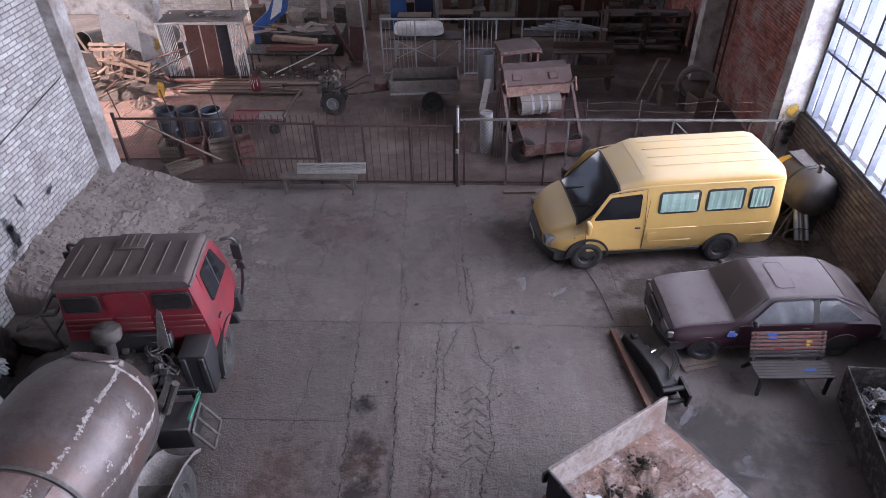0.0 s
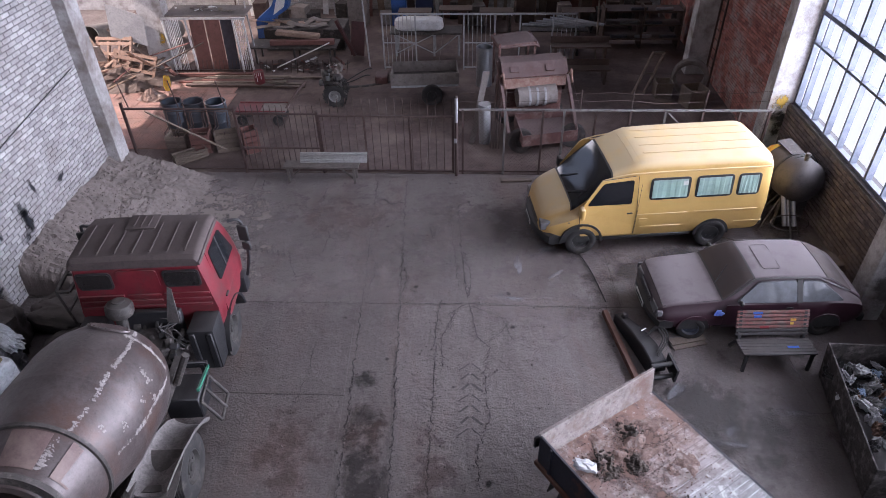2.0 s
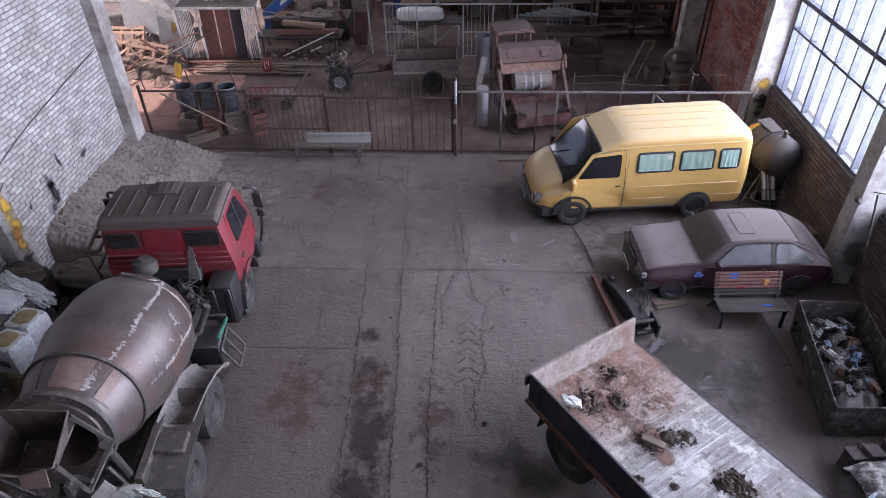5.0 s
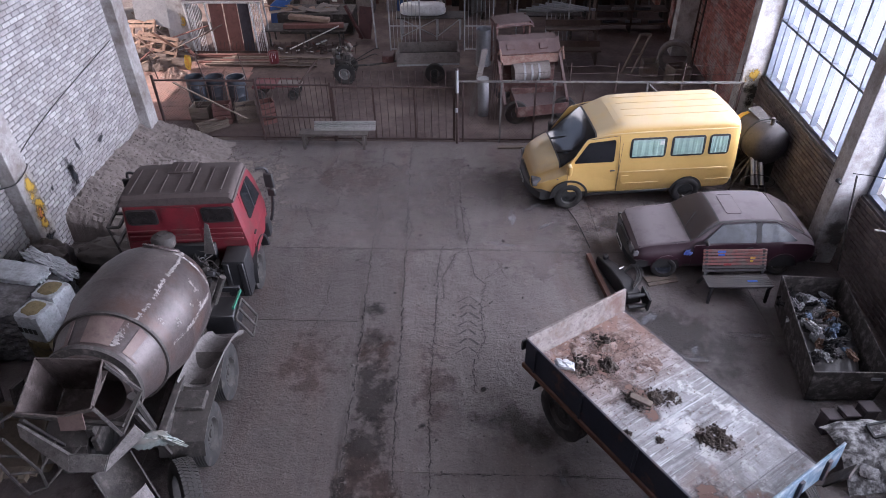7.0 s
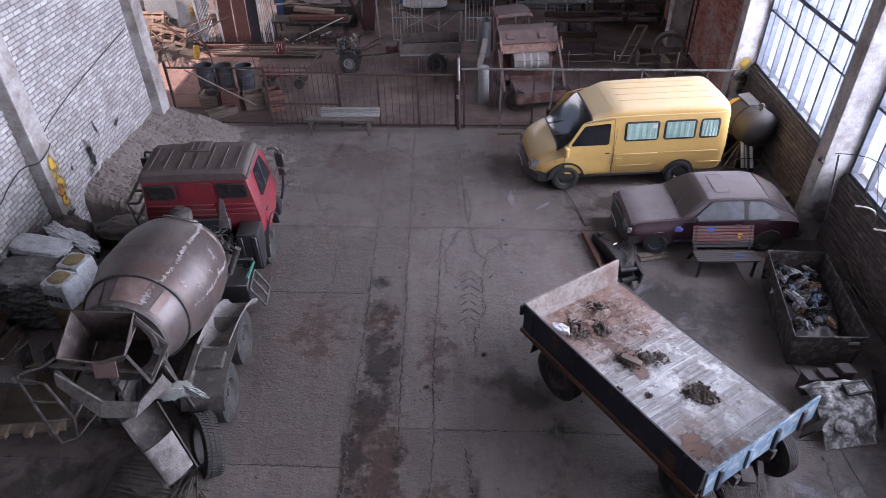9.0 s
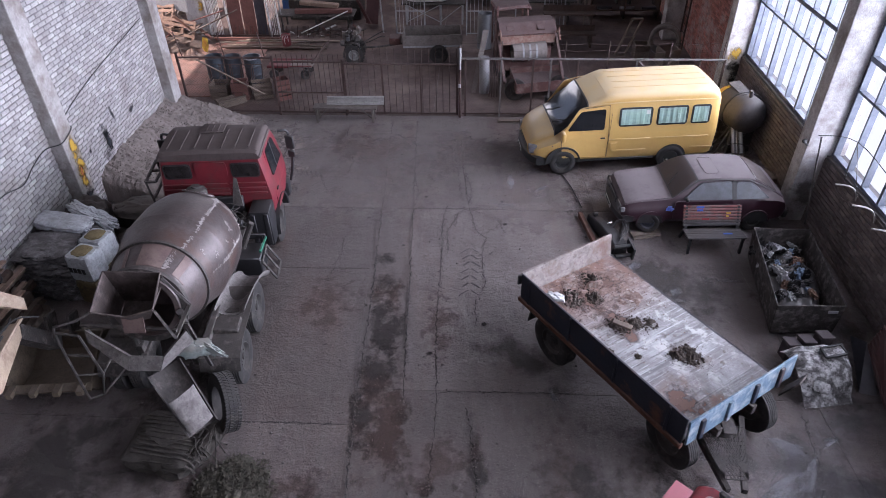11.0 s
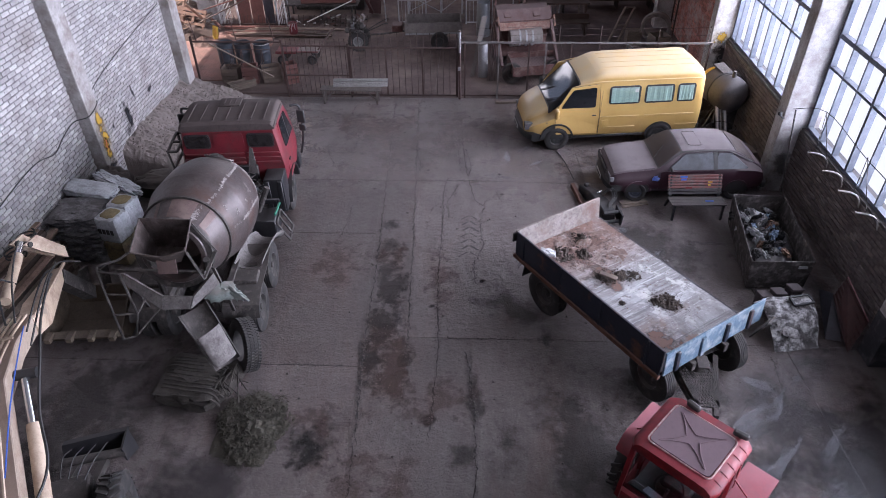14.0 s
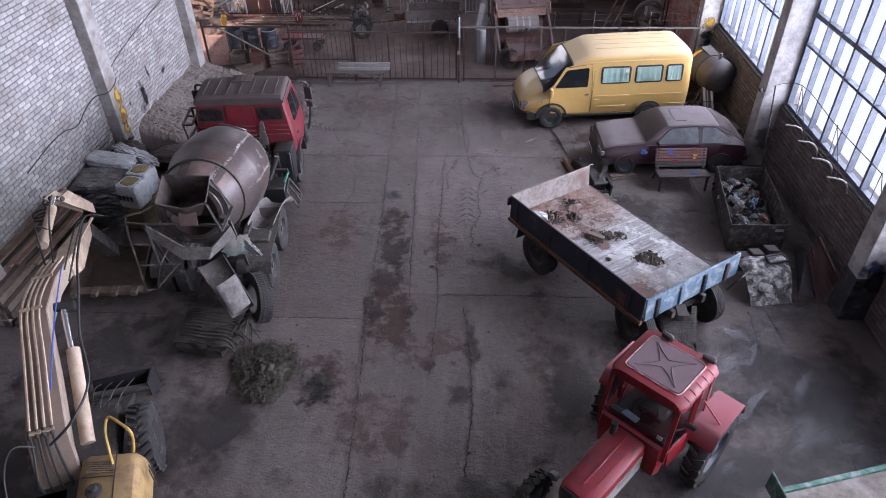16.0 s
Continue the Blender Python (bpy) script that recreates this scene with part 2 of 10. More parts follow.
def lathe(bm, profile, n=24, close=False):
    """A body turned about the local X axis from (x, radius) pairs."""
    rings = [[bm.verts.new((x, r * math.cos(2 * math.pi * k / n), r * math.sin(2 * math.pi * k / n))) for k in range(n)] for x, r in profile]
    for u, v in list(zip(rings, rings[1:])) + ([(rings[-1], rings[0])] if close else []):
        for k in range(n):
            bm.faces.new((u[k], u[(k + 1) % n], v[(k + 1) % n], v[k]))
    if not close:
        for ring in (rings[0], rings[-1]):
            if ring[0].co.yz.length > 1e-4:
                bm.faces.new(ring)
    return bm


def pillow(bm, m, sx, sy, sz, seed=0, n=10, k=4.0, rough=0.06, crease=0.0):
    """A soft box or bag: a rounded box with dents, about the origin of m."""
    start = len(bm.verts)
    got = bmesh.ops.create_uvsphere(bm, u_segments=2 * n, v_segments=n, radius=1.0)["verts"]
    for v in got:
        d = v.co.normalized()
        r = (abs(d.x) ** k + abs(d.y) ** k + abs(d.z) ** k) ** (-1 / k)
        p = d * r
        w = 1 + rough * 2 * noise.noise(p * 2.1 + Vector((seed * 5.1, 0, 0))) + rough * noise.noise(p * 6 + Vector((0, seed * 3.3, 0)))
        if crease:
            q = p * 3.2 + Vector((seed * 1.7, seed * 0.9, 0))
            w += crease * (1.2 * abs(noise.noise(q)) + 0.8 * abs(noise.noise(q * 2.3)) + 0.5 * abs(noise.noise(q * 5.1)) - 0.6)
        v.co = m @ Vector((p.x * sx / 2 * w, p.y * sy / 2 * w, p.z * sz / 2 * w))
    return bm


def box_between(bm, a, b, w, h):
    a, b = Vector(a), Vector(b)
    m = Matrix.Translation((a + b) / 2) @ (b - a).to_track_quat("X", "Z").to_matrix().to_4x4() @ Matrix.Diagonal(((b - a).length, w, h, 1))
    bmesh.ops.create_cube(bm, size=1.0, matrix=m)
    return bm


def mesh_of(name, bm, mat, smooth=False):
    me = bpy.data.meshes.new(name)
    bmesh.ops.remove_doubles(bm, verts=bm.verts, dist=1e-5)
    bmesh.ops.recalc_face_normals(bm, faces=bm.faces)
    if smooth:
        for f in bm.faces:
            f.smooth = True
        for e in bm.edges:
            if len(e.link_faces) == 2 and e.calc_face_angle() > radians(38):
                e.smooth = False
    bm.to_mesh(me)
    bm.free()
    me.materials.append(mat)
    return me


def part(name, bm, mat, parent=None, label="", at=None, smooth=True):
    """One mesh object under its thing."""
    ob = new(name, mesh_of(name, bm, mat, smooth))
    if at is not None:
        ob.matrix_basis = at
    if parent is not None:
        ob.parent = parent
    if label:
        ob["label"] = label
    return ob


def thing(name, m, label, category, group="", kind=""):
    ob = new(name)
    ob.matrix_basis = m
    ob.empty_display_size = 0.2
    return tagged(ob, label, category, group, kind)


def B():
    return bmesh.new()


# ---- structure ----
def setting(name, bm, mat, label, category, smooth=False):
    return tagged(part(name, bm, mat, smooth=smooth), label, category, kind="structure")


LW = -8.42       # inner face of the left-hand brick wall
setting("floor", box(B(), 40.2, 60, 0.3, -10.9, 10, -0.165), CONCRETE, "worn grey concrete floor with dark stains", "floor")
setting("ceiling", box(B(), 24.2, 44.2, 0.3, -2.5, 5.5, 10.65), ROOFING, "bare grey concrete ceiling", "ceiling")
setting("wall_left", box(B(), 0.4, 29.4, 10.5, LW - 0.212, -1.7, 5.25), MORTAR, "white-painted brick wall with dark joints", "wall")
setting("wall_behind", box(B(), 18.6, 0.4, 10.5, 0.2, -16.2, 5.25), PLASTER, "plain plastered end wall", "wall")
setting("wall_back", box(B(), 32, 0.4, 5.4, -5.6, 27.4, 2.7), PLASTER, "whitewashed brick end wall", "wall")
setting("wall_back_top", box(B(), 32, 0.4, 1.6, -5.6, 27.4, 9.7), PLASTER, "plain wall over an added, unseen high opening", "wall")
setting("wall_right_back", box(B(), 0.4, 13.0, 10.5, 8.95, 20.7, 5.25), MORTAR, "red brick wall", "wall")
setting("wall_right_near", box(B(), 0.4, 5.9, 10.5, 9.2, -13.05, 5.25), PLASTER, "plain plastered wall", "wall")
setting("wall_side", box(B(), 5.6, 0.4, 10.5, -11.4, 12.8, 5.25), PLASTER, "plain plastered cross wall", "wall")
# three unseen walls, added to limit the sun patch in the store
setting("wall_left_back", box(B(), 0.4, 5.1, 5.4, -14.4, 15.15, 7.8), PLASTER, "unseen plain wall added to cut the sun from above", "wall")
setting("wall_left_low", box(B(), 0.4, 2.3, 5.1, -14.4, 13.75, 2.55), PLASTER, "unseen plain wall added to cut the sun at the side", "wall")
setting("wall_left_far", box(B(), 0.4, 9.5, 4.1, -14.4, 22.45, 8.45), PLASTER, "unseen plain wall added to cut the sun from above", "wall")
setting("column_back_left", box(B(), 0.9, 0.5, 10.5, -10.15, 20.5, 5.25, bevel=0.015), PLASTER, "whitewashed concrete column in the store", "column", True)
setting("column_back_right", box(B(), 0.7, 0.5, 10.5, 8.4, 20.25, 5.25, bevel=0.015), PLASTER, "whitewashed concrete column in the store", "column", True)
bm = B()
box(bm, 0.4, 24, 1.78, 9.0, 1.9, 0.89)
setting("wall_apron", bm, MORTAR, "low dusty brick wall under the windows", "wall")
setting("wall_lintel", box(B(), 0.4, 24, 2.0, 9.0, 1.9, 9.5), PLASTER, "plain plastered wall over the windows", "wall")
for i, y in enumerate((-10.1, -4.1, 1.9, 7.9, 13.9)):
    bm = box(B(), 0.9, 0.43, 10.5, 8.28 + 0.45, y + 0.215, 5.25, bevel=0.015)
    setting("column_right_%d" % (i + 1), bm, PLASTER, "whitewashed concrete column with rough plaster", "column", True)
setting("column_base", box(B(), 0.912, 0.442, 1.05, 8.28 + 0.45, 2.115, 0.525, bevel=0.004), DARK_BASE, "nearly black painted foot of a concrete column", "column")
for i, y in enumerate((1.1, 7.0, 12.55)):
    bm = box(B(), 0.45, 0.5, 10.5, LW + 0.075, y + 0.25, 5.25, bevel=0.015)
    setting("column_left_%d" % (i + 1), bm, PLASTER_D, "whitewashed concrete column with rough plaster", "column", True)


def hall_window(name, y0, first):
    w = tagged(thing(name, pose(8.95, y0, 0), "tall steel-framed factory window with milky panes", "window"), kind="structure")
    ys = [first - 0.668 * k for k in range(9) if first - 0.668 * k > 0.45]
    zs = [1.8, 3.34, 4.04, 5.2, 5.95, 7.1, 8.5]
    for i, yy in enumerate([5.95] + ys):
        part("mullion", box(B(), 0.14, 0.075 if i % 3 == 0 else 0.045, 6.7, 0, yy, 5.15), STEEL_D, w)
    for i, zz in enumerate(zs):
        part("transom", box(B(), 0.13, 5.56, 0.1 if i in (0, 2, 4) else 0.055, 0, 3.22, zz), STEEL_D, w)
    return w


setting("backdrop", box(B(), 0.05, 66, 44, 14.5, 1, 0), HAZE, "bright hazy white sky outside the windows", "sky")
for i, (y, first) in enumerate(((-10.1, 5.4), (-4.1, 5.6), (1.9, 5.26), (7.9, 5.59))):
    hall_window("window_%d" % (i + 1), y, first)

# ---- materials of the vehicles ----
RUBBER = material("tyre_rubber", (0.018, 0.017, 0.017), (0.03, 0.028, 0.027), 0.85, fine=30, dust=0.15, stain=(0.07, 0.06, 0.055), stain_amount=0.25, stain_scale=5)
RIM_GREY = material("steel_rim", (0.04, 0.037, 0.035), (0.075, 0.07, 0.066), 0.6, 0.3, dust=0.1)
RIM_VAN = material("worn_black_rim", (0.03, 0.03, 0.031), (0.06, 0.06, 0.062), 0.4, 0.3, dust=0.2)
RIM_DIRT = material("dirt_caked_rim", (0.035, 0.032, 0.03), (0.065, 0.058, 0.054), 0.9, scale=6, fine=30, bump=0.4)
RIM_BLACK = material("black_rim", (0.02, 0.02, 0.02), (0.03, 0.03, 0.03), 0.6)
HOSE_G = material("grey_hose", (0.08, 0.07, 0.066), (0.13, 0.115, 0.108), 0.7)
BLACK_PL = material("black_plastic", (0.02, 0.02, 0.021), (0.032, 0.031, 0.031), 0.55, dust=0.2, fine=120, bump=0.05, grime=0.2)
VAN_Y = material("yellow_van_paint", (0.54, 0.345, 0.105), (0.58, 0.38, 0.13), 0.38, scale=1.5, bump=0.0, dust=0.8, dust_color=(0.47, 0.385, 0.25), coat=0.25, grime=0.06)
DARK_GLASS = material("dark_vehicle_glass", (0.01, 0.011, 0.013), (0.014, 0.015, 0.017), 0.12, bump=0.0, grime=0.0)
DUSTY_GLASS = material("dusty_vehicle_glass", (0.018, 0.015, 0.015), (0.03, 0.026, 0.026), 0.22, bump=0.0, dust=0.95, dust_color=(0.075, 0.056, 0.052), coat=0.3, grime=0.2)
# Car side glass; the windows' pale reflection is mixed into its colour.
SHEEN_GLASS = material("sheen_tinted_vehicle_glass", (0.05, 0.055, 0.06), (0.12, 0.13, 0.145), 0.12, scale=3, bump=0.0, dust=0.3, dust_color=(0.1, 0.09, 0.09), coat=0.4, grime=0.3)
RIM_BLUE = material("blue_grey_rim", (0.05, 0.06, 0.085), (0.1, 0.115, 0.15), 0.5, 0.3, dust=0.3)
CURTAIN = material("pale_green_curtain", (0.38, 0.44, 0.41), (0.48, 0.54, 0.5), 0.9, scale=8, fine=90, grime=0.2)
SIDE_GLASS = glass("clear_vehicle_glass", (0.85, 0.95, 0.92), 0.03)
CHROME = material("worn_chrome", (0.55, 0.55, 0.56), (0.65, 0.65, 0.66), 0.25, 1.0, bump=0.05, grime=0.1)
LAMP_GLASS = material("lamp_glass", (0.13, 0.13, 0.135), (0.2, 0.2, 0.205), 0.12, bump=0.0, dust=0.2, grime=0.0)
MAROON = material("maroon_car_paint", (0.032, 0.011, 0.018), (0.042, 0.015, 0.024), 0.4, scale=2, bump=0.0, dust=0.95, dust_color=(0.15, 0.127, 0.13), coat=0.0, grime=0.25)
CAB_RED = material("faded_red_paint", (0.13, 0.012, 0.02), (0.18, 0.018, 0.026), 0.5, scale=2, bump=0.06, dust=0.3, stain=(0.1, 0.03, 0.03), stain_amount=0.45, stain_scale=2.5, grime=0.35)
CAB_ROOF = material("dust_covered_roof", (0.058, 0.043, 0.04), (0.08, 0.06, 0.056), 0.85, scale=3, fine=40, bump=0.12, dust=0.4, dust_color=(0.085, 0.066, 0.06))
DRUM_STEEL = material("worn_drum_steel", (0.065, 0.051, 0.049), (0.115, 0.095, 0.092), 0.42, 0.35, scale=2.4, fine=22, bump=0.3, stain=(0.09, 0.055, 0.046), stain_amount=0.5, stain_scale=1.6, grime=0.35)
PRIMER = material("red_oxide_primer", (0.11, 0.072, 0.066), (0.14, 0.092, 0.085), 0.6, 0.1, scale=3, fine=40, stain=(0.2, 0.15, 0.13), stain_amount=0.4)
HOPPER = material("grimy_hopper_steel", (0.055, 0.04, 0.036), (0.1, 0.078, 0.072), 0.7, 0.2, scale=3, fine=30, bump=0.4, stain=(0.16, 0.13, 0.12), stain_amount=0.35, stain_scale=5, grime=0.7)
CRUST = material("concrete_crust", (0.09, 0.08, 0.076), (0.2, 0.182, 0.175), 0.95, scale=6, fine=25, bump=0.9)
SPLASH = material("dried_concrete_splash", (0.17, 0.15, 0.142), (0.29, 0.26, 0.25), 0.9, scale=10, fine=40, bump=0.6)
DIRTY_STEEL = material("dirty_dark_steel", (0.035, 0.031, 0.029), (0.065, 0.057, 0.053), 0.7, 0.25, scale=5, fine=40, bump=0.5, dust=0.4, dust_color=(0.09, 0.077, 0.07), stain=(0.15, 0.13, 0.12), stain_amount=0.25, stain_scale=6, grime=0.7)
BLACK_STEEL = material("black_painted_steel", (0.014, 0.014, 0.016), (0.024, 0.023, 0.025), 0.5, 0.1, scale=5, fine=60, dust=0.22, dust_color=(0.08, 0.07, 0.065))
GREEN_P = material("green_paint", (0.02, 0.16, 0.1), (0.03, 0.2, 0.13), 0.5, dust=0.3)
PALE_TARP = material("pale_torn_tarpaulin", (0.22, 0.27, 0.25), (0.34, 0.38, 0.36), 0.8, scale=6, fine=50, stain=(0.3, 0.27, 0.24))
RUST = material("rust", (0.085, 0.038, 0.026), (0.15, 0.065, 0.042), 0.9, scale=5, fine=50, bump=0.3, dust=0.2)
OLD_WOOD = material("old_grey_wood", (0.13, 0.1, 0.08), (0.21, 0.165, 0.13), 0.85, scale=4, fine=50, bump=0.3, vary=0.2, dust=0.2)


def round_poly(pts, r, n=4):
    """The 2D polygon with its corners rounded."""
    out, k = [], len(pts)
    for i in range(k):
        p, a, b = Vector(pts[i]), Vector(pts[i - 1]), Vector(pts[(i + 1) % k])
        u, v = (a - p), (b - p)
        d = min(r, u.length * 0.45, v.length * 0.45)
        s, e = p + u.normalized() * d, p + v.normalized() * d
        for j in range(n + 1):
            f = j / n
            out.append((1 - f) ** 2 * s + 2 * f * (1 - f) * p + f * f * e)
    return out


def wheel(parent, m, r, w, rr, rim_mat=None, tread=0, lugs=0, hub=0.07):
    """A wheel turning about local Y, its outer face towards +Y; its rim is a part of it."""
    t = pose(0, 0, 0, 0, 0, 90)
    bm = B()
    h = w / 2
    prof = [(-h * 0.8, rr), (-h * 0.95, rr + (r - rr) * 0.25), (-h, rr + (r - rr) * 0.6), (-h * 0.85, r * 0.97)]
    g = 5 if tread else 1
    for k in range(g):
        x0, x1 = -h * 0.8 + 1.6 * h * k / g, -h * 0.8 + 1.6 * h * (k + 1) / g
        e = 0.1 * (x1 - x0)
        prof += [(x0 + e, r), (x1 - e, r)] + ([(x1 - e * 0.8, r - 0.012), (x1 + e * 0.8, r - 0.012)] if k < g - 1 else [])
    prof += [(h * 0.85, r * 0.97), (h, rr + (r - rr) * 0.6), (h * 0.95, rr + (r - rr) * 0.25), (h * 0.8, rr), (0, rr * 0.96)]
    lathe(bm, prof, 32, True)
    tb = B()
    for k in range(lugs):
        a = 2 * math.pi * k / lugs
        if lugs >= 40:
            for q, o in enumerate((-0.72, -0.24, 0.24, 0.72)):
                turn = Matrix.Rotation(a + (q % 2) * math.pi / lugs, 4, "X")
                bmesh.ops.create_cube(tb, size=1.0, matrix=turn @ pose(o * h, 0, r + 0.002, 0, 0, 22 if q % 2 else -22) @ Matrix.Diagonal((h * 0.4, 0.04, 0.024, 1)))
            continue
        for sgn in (-1, 1):
            turn = Matrix.Rotation(a + (0.5 if sgn > 0 else 0) * 2 * math.pi / lugs, 4, "X")
            bmesh.ops.create_cube(tb, size=1.0, matrix=turn @ pose(sgn * h * 0.48, 0, r + 0.01, 0, 0, sgn * 32) @ Matrix.Diagonal((h * 1.0, 0.045 if lugs < 26 else 0.032, 0.045, 1)))
    place(bm, t)
    tyre = part("wheel", bm, RUBBER, parent, at=m)
    if lugs:
        place(tb, t)
        tagged(part("tread", tb, RUBBER, tyre, smooth=False), kind="stuff")
    else:
        tb.free()
    bm = lathe(B(), [(-h * 0.7, rr * 1.0), (h * 0.75, rr * 1.02), (h * 0.82, rr * 0.93), (h * 0.35, rr * 0.82), (h * 0.25, rr * 0.45), (h * 0.5, rr * 0.4), (h * 0.5, hub), (h * 0.7, hub * 0.9), (h * 0.72, 0.001)], 24)
    for k in range(6):
        a = 2 * math.pi * k / 6
        rod(bm, (h * 0.3, 0.3 * rr * math.cos(a) * 2, 0.3 * rr * math.sin(a) * 2), (h * 0.4, 0.3 * rr * math.cos(a) * 2, 0.3 * rr * math.sin(a) * 2), 0.016, 6)
    place(bm, t)
    part("rim", bm, rim_mat or RIM_GREY, tyre)
    return tyre


def wwheel(parent, m, *rest, **more):
    """A wheel placed in the world under a thing that stands elsewhere."""
    return wheel(parent, parent.matrix_basis.inverted() @ m, *rest, **more)


def ring(x, half):
    """A closed ring across a body at x from the half outline, bottom first."""
    return [(x, y, z) for y, z in half] + [(x, -y, z) for y, z in reversed(half) if y > 1e-6]


def station_at(stations, x):
    """The body's measures at x, eased between the stations without overshoot."""
    st = sorted(stations)
    xs = [r[0] for r in st]
    i = max(0, min(len(st) - 2, sum(1 for q in xs if q <= x) - 1))
    h = xs[i + 1] - xs[i]
    t = min(1.0, max(0.0, (x - xs[i]) / h))

    def slope(k, c):
        if k <= 0 or k >= len(st) - 1:
            a, b = (0, 1) if k <= 0 else (len(st) - 2, len(st) - 1)
            return (st[b][c] - st[a][c]) / (xs[b] - xs[a])
        d0 = (st[k][c] - st[k - 1][c]) / (xs[k] - xs[k - 1])
        d1 = (st[k + 1][c] - st[k][c]) / (xs[k + 1] - xs[k])
        return 0.0 if d0 * d1 <= 0 else 2 * d0 * d1 / (d0 + d1)
    out = [x]
    for c in range(1, 8):
        p0, p1, m0, m1 = st[i][c], st[i + 1][c], slope(i, c) * h, slope(i + 1, c) * h
        out.append((2 * t ** 3 - 3 * t * t + 1) * p0 + (t ** 3 - 2 * t * t + t) * m0 + (3 * t * t - 2 * t ** 3) * p1 + (t ** 3 - t * t) * m1)
    return out


def half_ring(row, arc=6, crown=0.02):
    """Half a body's outline, from the sill over the flank and the rounded shoulder to the middle of the roof."""
    x, zb, zm, zt, wb, wm, wt, rd = row
    pts = [(wb * 0.93, zb), (wb, zb + 0.3 * (zm - zb)), (wm, zm), (wm + (wt - wm) * 0.5, zm + (zt - rd - zm) * 0.5)]
    for k in range(arc + 1):
        a = math.pi / 2 * k / arc
        pts.append((wt - rd + rd * math.cos(a), zt - rd + rd * math.sin(a)))
    return pts + [((wt - rd) * f, zt + crown * (1 - f * f)) for f in (0.66, 0.33, 0.0)]


def hull(bm, stations, sub=3):
    """A body skin over stations of (x, bottom, belt, top, w_bottom, w_belt, w_top, round)."""
    xs = []
    for a, b in zip(stations, stations[1:]):
        n = max(1, min(sub, int(abs(b[0] - a[0]) / 0.05)))
        xs += [a[0] + (b[0] - a[0]) * k / n for k in range(n)]
    return loft(bm, [ring(x, half_ring(station_at(stations, x))) for x in xs + [stations[-1][0]]])


def over(bm, stations, x0, x1, a0, off, thick, nx=8, a1=None):
    """A piece of a body's top skin from x0 to x1, reaching down the shoulders to the angle a0, lifted by off."""
    rows = []
    for i in range(nx + 1):
        f = i / nx
        row = station_at(stations, x0 + (x1 - x0) * f)
        ang = a0 if a1 is None else a0 + (a1 - a0) * f
        x, zb, zm, zt, wb, wm, wt, rd = row
        pts = [(wt - rd + (rd + off) * math.cos(radians(ang + (90 - ang) * k / 6)), zt - rd + (rd + off) * math.sin(radians(ang + (90 - ang) * k / 6))) for k in range(7)]
        pts += [((wt - rd) * g, zt + off + 0.02 * (1 - g * g)) for g in (0.66, 0.33, 0.0)]
        rows.append([bm.verts.new((x, y, z)) for y, z in pts] + [bm.verts.new((x, -y, z)) for y, z in reversed(pts[:-1])])
    for u, v in zip(rows, rows[1:]):
        for k in range(len(u) - 1):
            bm.faces.new((u[k], u[k + 1], v[k + 1], v[k]))
    bmesh.ops.recalc_face_normals(bm, faces=bm.faces)
    bmesh.ops.solidify(bm, geom=bm.faces[:], thickness=thick)
    return bm


def side_patch(bm, pts, yfun, off, thick, sgn):
    """A patch of side surface in (x, z), standing proud of the body by off."""
    return slab(bm, [(x, sgn * (yfun(x, z) + off), z) for x, z in pts], (0, -sgn * thick, 0))


def arch(bm, x, z, r, y, sgn, width=0.05, depth=0.03):
    """A wheel-arch lip, a half ring on the flank."""
    pts = [(x + r * math.cos(a), z + r * math.sin(a)) for a in [math.pi * k / 14 for k in range(15)]]
    pts += [(x + (r + width) * math.cos(a), z + (r + width) * math.sin(a)) for a in [math.pi * (14 - k) / 14 for k in range(15)]]
    return slab(bm, [(px, sgn * (y + depth), pz) for px, pz in pts], (0, -sgn * 2 * depth, 0))


# A flat half disc on the flank, coloured black for the wheel opening's shade.
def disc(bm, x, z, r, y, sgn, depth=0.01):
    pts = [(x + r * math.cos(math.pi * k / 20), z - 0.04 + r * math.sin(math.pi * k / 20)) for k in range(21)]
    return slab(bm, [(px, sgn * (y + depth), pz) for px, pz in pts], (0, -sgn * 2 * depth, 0))


